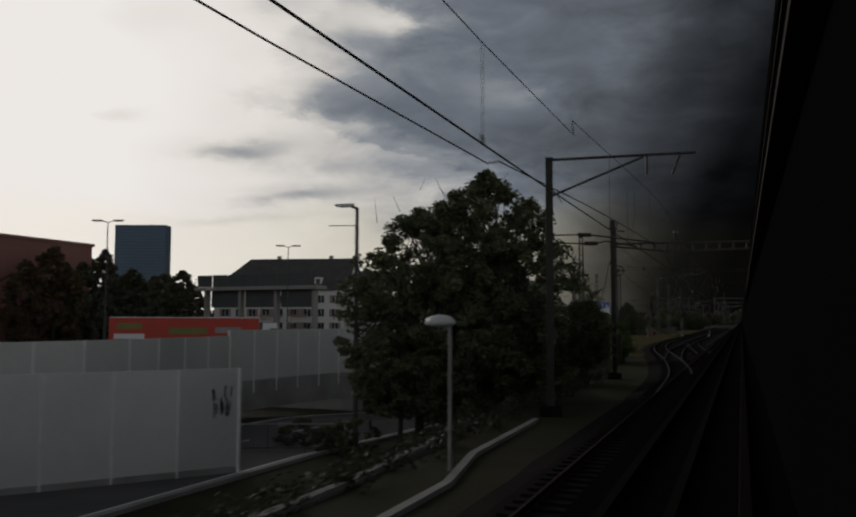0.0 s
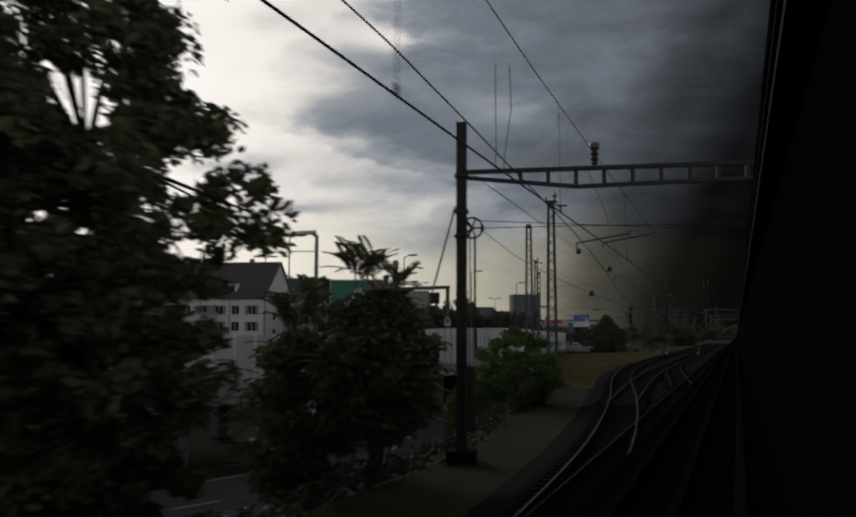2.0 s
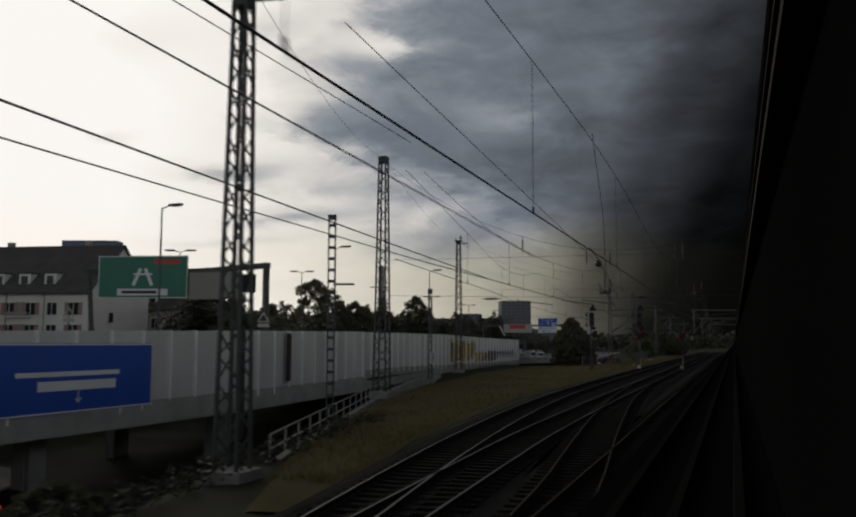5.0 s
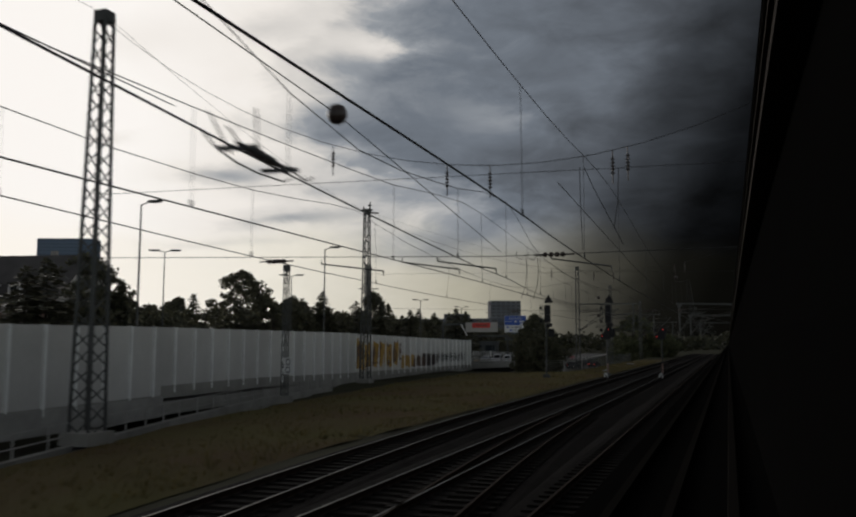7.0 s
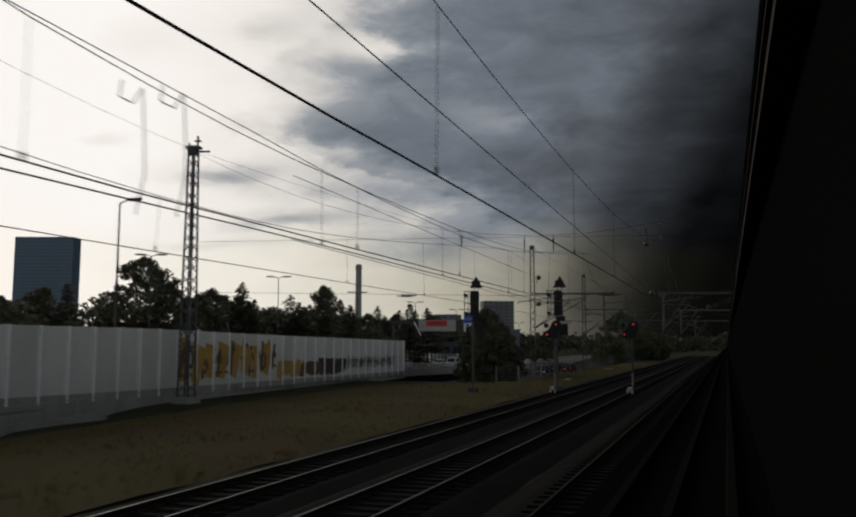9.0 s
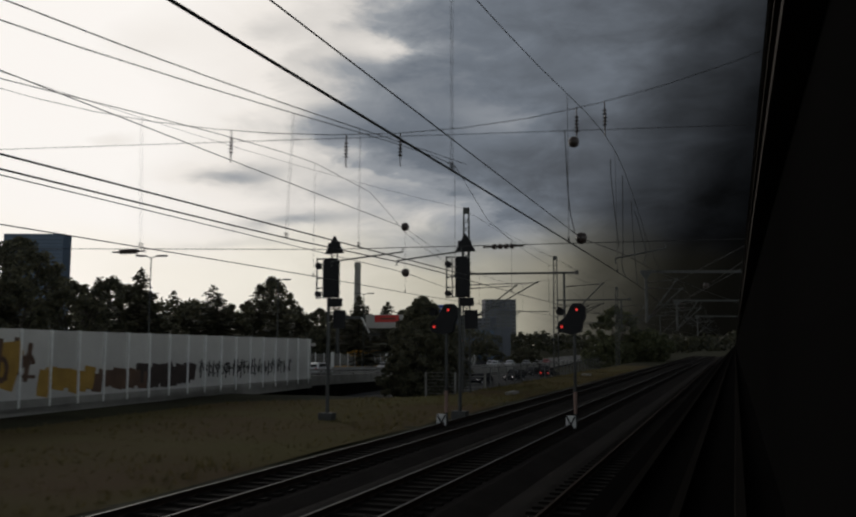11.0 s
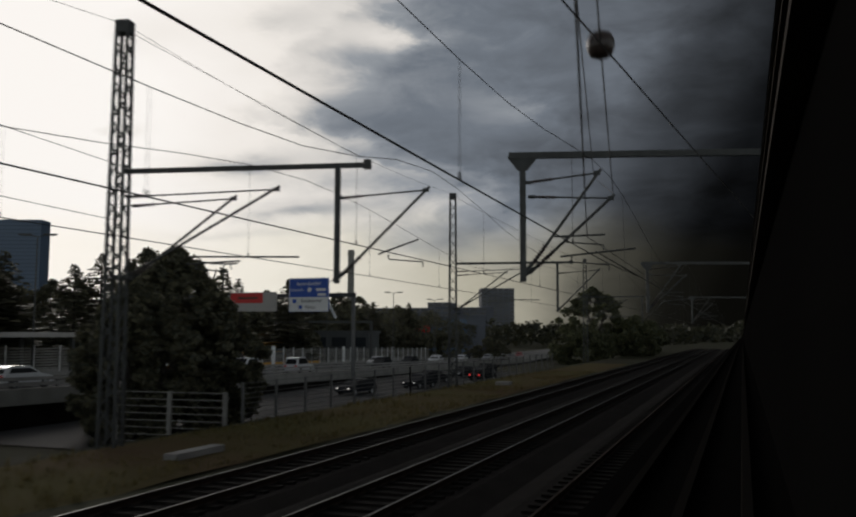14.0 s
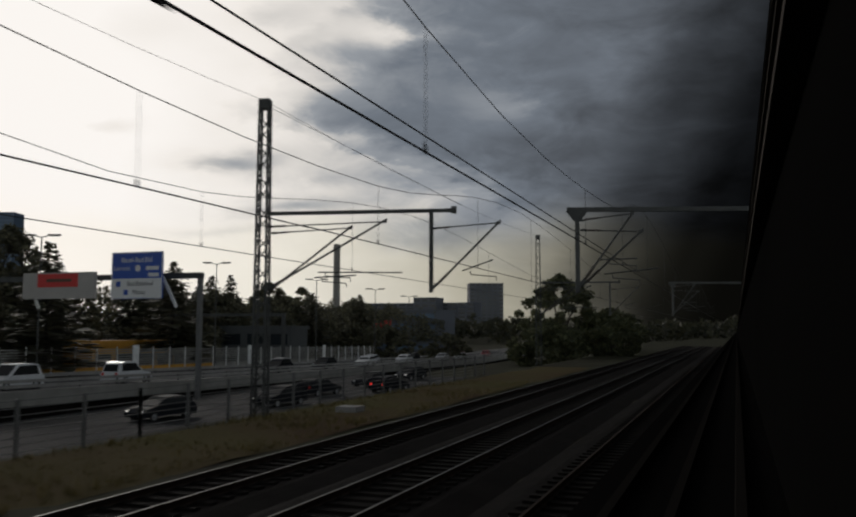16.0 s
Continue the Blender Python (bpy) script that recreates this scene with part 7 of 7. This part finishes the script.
t = thing("banner_sign", "pale grey banner sign with a red panel on the gantry", "sign", at=(-52.1, 289.5, 7.2))
board(t, "sheet", 7.4, 2.15, BANNER, thick=0.3)
part("red_panel", Mesh().box((-0.05, -0.008, 0.42), (4.2, 0.016, 1.1)), SIGN_RED, t, "red panel")
part("mark", Mesh().box((0.1, -0.022, 0.42), (2.6, 0.012, 0.25)), GRAFFITI_BROWN, t)
part("hanger", Mesh().box((0, 1.4, 0.5), (0.2, 2.2, 0.2)), STEEL, t)
g2 = thing("sign_gantry", "dark steel gantry across the road behind", "gantry", at=(-66.5, 335.5, -3.5))
part("post", Mesh().box((-8.5, -1, 4.6), (0.4, 0.4, 9.4)), STEEL, g2)
part("post", Mesh().box((8.5, 1, 4.6), (0.4, 0.4, 9.4)), STEEL, g2)
part("beam", Mesh().beam((-8.7, -1, 9.2), (8.7, 1, 9.2), 0.35, 0.4), STEEL, g2)


# ---- cars ----
def car(at, turn, mat, label, lights=None, van=False):
    """Body lofted from a side outline, with glass, lamps and wheels."""
    x, y, z = at
    t = thing("car", label, "car", "cars on the road", at=(x, y, z), turn=turn)
    top = 1.75 if van else 1.46
    side = [(-2.1, 0.30), (-2.15, 0.62), (-2.08, 0.92), (-1.0, 0.97), (0.95, 0.95), (1.85, 0.80), (2.12, 0.60), (2.1, 0.30)]
    roof = [(-2.02, 0.93), (-1.72, top - 0.12), (-1.2, top), (0.15, top - 0.03), (1.05, 0.94)]
    def loft(outline, half, pinch=1.0):
        m = Mesh()
        n = len(outline)
        for s in (-1, 1):
            m.v += [(a, s * half * (pinch if zz > 1.1 else 1.0), zz) for a, zz in outline]
        m.f = [tuple(range(n)), tuple(reversed(range(n, 2 * n)))] + [(k, n + k, n + (k + 1) % n, (k + 1) % n) for k in range(n)]
        return m
    body_ = part("body", loft(side, 0.86), mat, t)
    cabin = part("cabin", loft(roof, 0.80, 0.86), mat, t)
    for s in (-1, 1):
        part("side_window", Mesh().poly([(a, s * 0.812 * (0.92 if zz > 1.1 else 1.0), zz) for a, zz in ((-1.68, 1.0), (-1.5, top - 0.14), (0.1, top - 0.15), (0.78, 1.0))]), CAR_GLASS, cabin)
    part("windscreen", Mesh().poly([(0.24, -0.6, top - 0.09), (0.24, 0.6, top - 0.09), (1.02, 0.68, 0.98), (1.02, -0.68, 0.98)]), CAR_GLASS, cabin)
    part("rear_window", Mesh().poly([(-1.82, -0.58, top - 0.22), (-1.82, 0.58, top - 0.22), (-2.06, 0.64, 1.0), (-2.06, -0.64, 1.0)]), CAR_GLASS, cabin)
    for a in (-1.3, 1.32):
        for s in (-1, 1):
            w = part("wheel", Mesh().tube((a, s * 0.68, 0.31), (a, s * 0.89, 0.31), 0.31, n=16), RUBBER, t)
            part("rim", Mesh().tube((a, s * 0.885, 0.31), (a, s * 0.90, 0.31), 0.19, n=10), CAR_SILVER, w)
    for s in (-0.62, 0.62):
        part("headlight", Mesh().box((2.08, s, 0.66), (0.12, 0.14, 0.10) if lights == "front" else (0.12, 0.3, 0.14)), WHITE_GLOW if lights == "front" else SIGN_WHITE, t, "headlight")
        part("tail_light", Mesh().box((-2.12, s, 0.8), (0.08, 0.22, 0.2)), RED_GLOW if lights == "back" else SIGN_RED, t, "red tail light")
    return t


def on_road(y, lane, turn_off, mat, label, lights=None, van=False):
    x = wall_x(y) - lane
    ang = math.degrees(math.atan2(1, (wall_x(y + 5) - wall_x(y - 5)) / 10))
    return car((x, y, along(ROAD_DROP, y) + 0.262), ang + turn_off, mat, label, lights, van)


on_road(291.0, 3.2, 0, CAR_WHITE, "white hatchback driving on the main road", van=True)
on_road(279.0, 3.4, 180, CAR_WHITE, "white estate car driving on the main road", van=True)
on_road(281.5, 6.4, 180, CAR_SILVER, "pale silver car driving on the main road")
for k, (y, lane, m, lab) in enumerate(((318, 3.2, CAR_DARK, "dark car queueing on the main road"), (324, 6.2, CAR_SILVER, "silver car queueing on the main road"), (331, 3.2, CAR_DARK, "dark car queueing on the main road"),
                                       (346, 3.2, CAR_WHITE, "white car queueing on the main road"), (356, 6.2, CAR_SILVER, "silver car queueing on the main road"), (364, 3.2, CAR_WHITE, "white car queueing on the main road"),
                                       (378, 6.2, CAR_DARK, "dark car queueing on the main road"), (388, 3.2, CAR_SILVER, "silver car queueing on the main road"), (402, 3.2, CAR_WHITE, "white car queueing on the main road"),
                                       (414, 6.2, CAR_RED, "red car queueing on the main road"), (428, 3.2, CAR_RED, "red car queueing on the main road"))):
    on_road(y, lane, 180, m, lab)
on_road(250.0, 3.2, 0, CAR_WHITE, "white car driving past the end of the wall")
for k, (x, y, a, m, lights) in enumerate(((-33.5, 279, 260, CAR_DARK, "front"), (-31.5, 290, 260, CAR_DARK, "front"),
                                          (-33.5, 300, 80, CAR_DARK, None), (-29.5, 306, 80, CAR_DARK, "back"), (-34.0, 312, 260, CAR_DARK, None), (-34.5, 324, 260, CAR_DARK, "front"))):
    car((x, y, land(x, y) - 0.02), a, m, "dark parked car below the fence" if m is CAR_DARK else "silver parked car below the fence", lights)
car((-29.5, 106.5, along(STREET, 106.5) + 0.07), 122, CAR_RED, "red car with tail lights under the elevated road", "back")
car((-34.0, 112.0, along(STREET, 112) + 0.07), 128, CAR_DARK, "dark car with tail lights under the elevated road", "back")
car((-35.6, 98.6, along(STREET, 98.6) + 0.0), 20, CAR_SILVER, "silver car parked under the elevated road")
# red hazard plate strapped to the stout street lamp
t = thing("hazard_sign", "red plate with a white warning triangle strapped to a lamp post", "sign", at=(-20.2, 71.45, -1.15), turn=12)
part("plate", Mesh().box((0, -0.03, 0), (0.86, 0.05, 1.45)), SIGN_RED, t, "red plate")
part("cap", Mesh().box((0, 0.0, 0.98), (0.74, 0.2, 0.44)), POSTS, t, "pale box above the plate")
for p, q in (((-0.27, -0.2), (0.27, -0.2)), ((0.27, -0.2), (0.0, 0.36)), ((0.0, 0.36), (-0.27, -0.2))):
    part("triangle", Mesh().beam((p[0], -0.062, p[1]), (q[0], -0.062, q[1]), 0.012, 0.09), SIGN_WHITE, t)
part("mark", Mesh().box((0, -0.062, -0.02), (0.07, 0.012, 0.22)), SIGN_WHITE, t)
for z in (-0.45, 0.45):
    part("bracket", Mesh().box((0, 0.06, z), (0.36, 0.16, 0.06)), STEEL, t)

# ---- sheds and halls behind the road ----
block("low_building", (-73.5, 354, -3.4), (15.5, 8, 7.2), 10, DARK_HALL, "dark low hall behind the main road", 2, 4)
block("site_office", (-73, 322, -3.4), (12, 6, 5.2), 76, YELLOW, "orange site cabin behind the screen", 1, 4)
block("overpass_building", (-103, 478, -3), (42, 14, 12.5), 26, FAR_GREY, "long grey building with blue window bands behind the road", 4, 1, band=TOWER_GLASS)
for k, (x, y, h, r) in enumerate(((-66, 392, 8.0, 5.0), (-76, 398, 8.5, 5.5), (-86, 404, 9.0, 5.5), (-57, 402, 6.5, 5.0), (-95, 398, 9.5, 5.0))):
    broadleaf((x, y), h, r, 400 + k, leaf=0.36, clumps=110, per=60, mat=LEAF_FAR, label="round green tree beside the main road", low=0.03, base=-3.5, group="trees beside the main road")
single("red_shop_sign", Mesh().box((-96, 455, 5.4), (9, 0.4, 2.2)), SIGN_RED, "red shop sign on a far building", "sign")
# roof on posts, added in place of a passing vehicle's pale top
sh = thing("petrol_station", "pale flat roof on posts in place of a passing vehicle", "canopy", at=(-55.5, 258, -0.6))
part("roof", Mesh().box((0, 0, 4.1), (7, 14, 0.4)), BANNER, sh)
for x in (-2.8, 2.8):
    for y in (-6, 6):
        part("post", Mesh().box((x, y, 1.95), (0.3, 0.3, 3.9)), STEEL, sh)
block("apartment_block", (-118, 210, -2), (16, 30, 13), 8, GREY_PLASTER, "grey apartment block behind the trees", 4, 5)
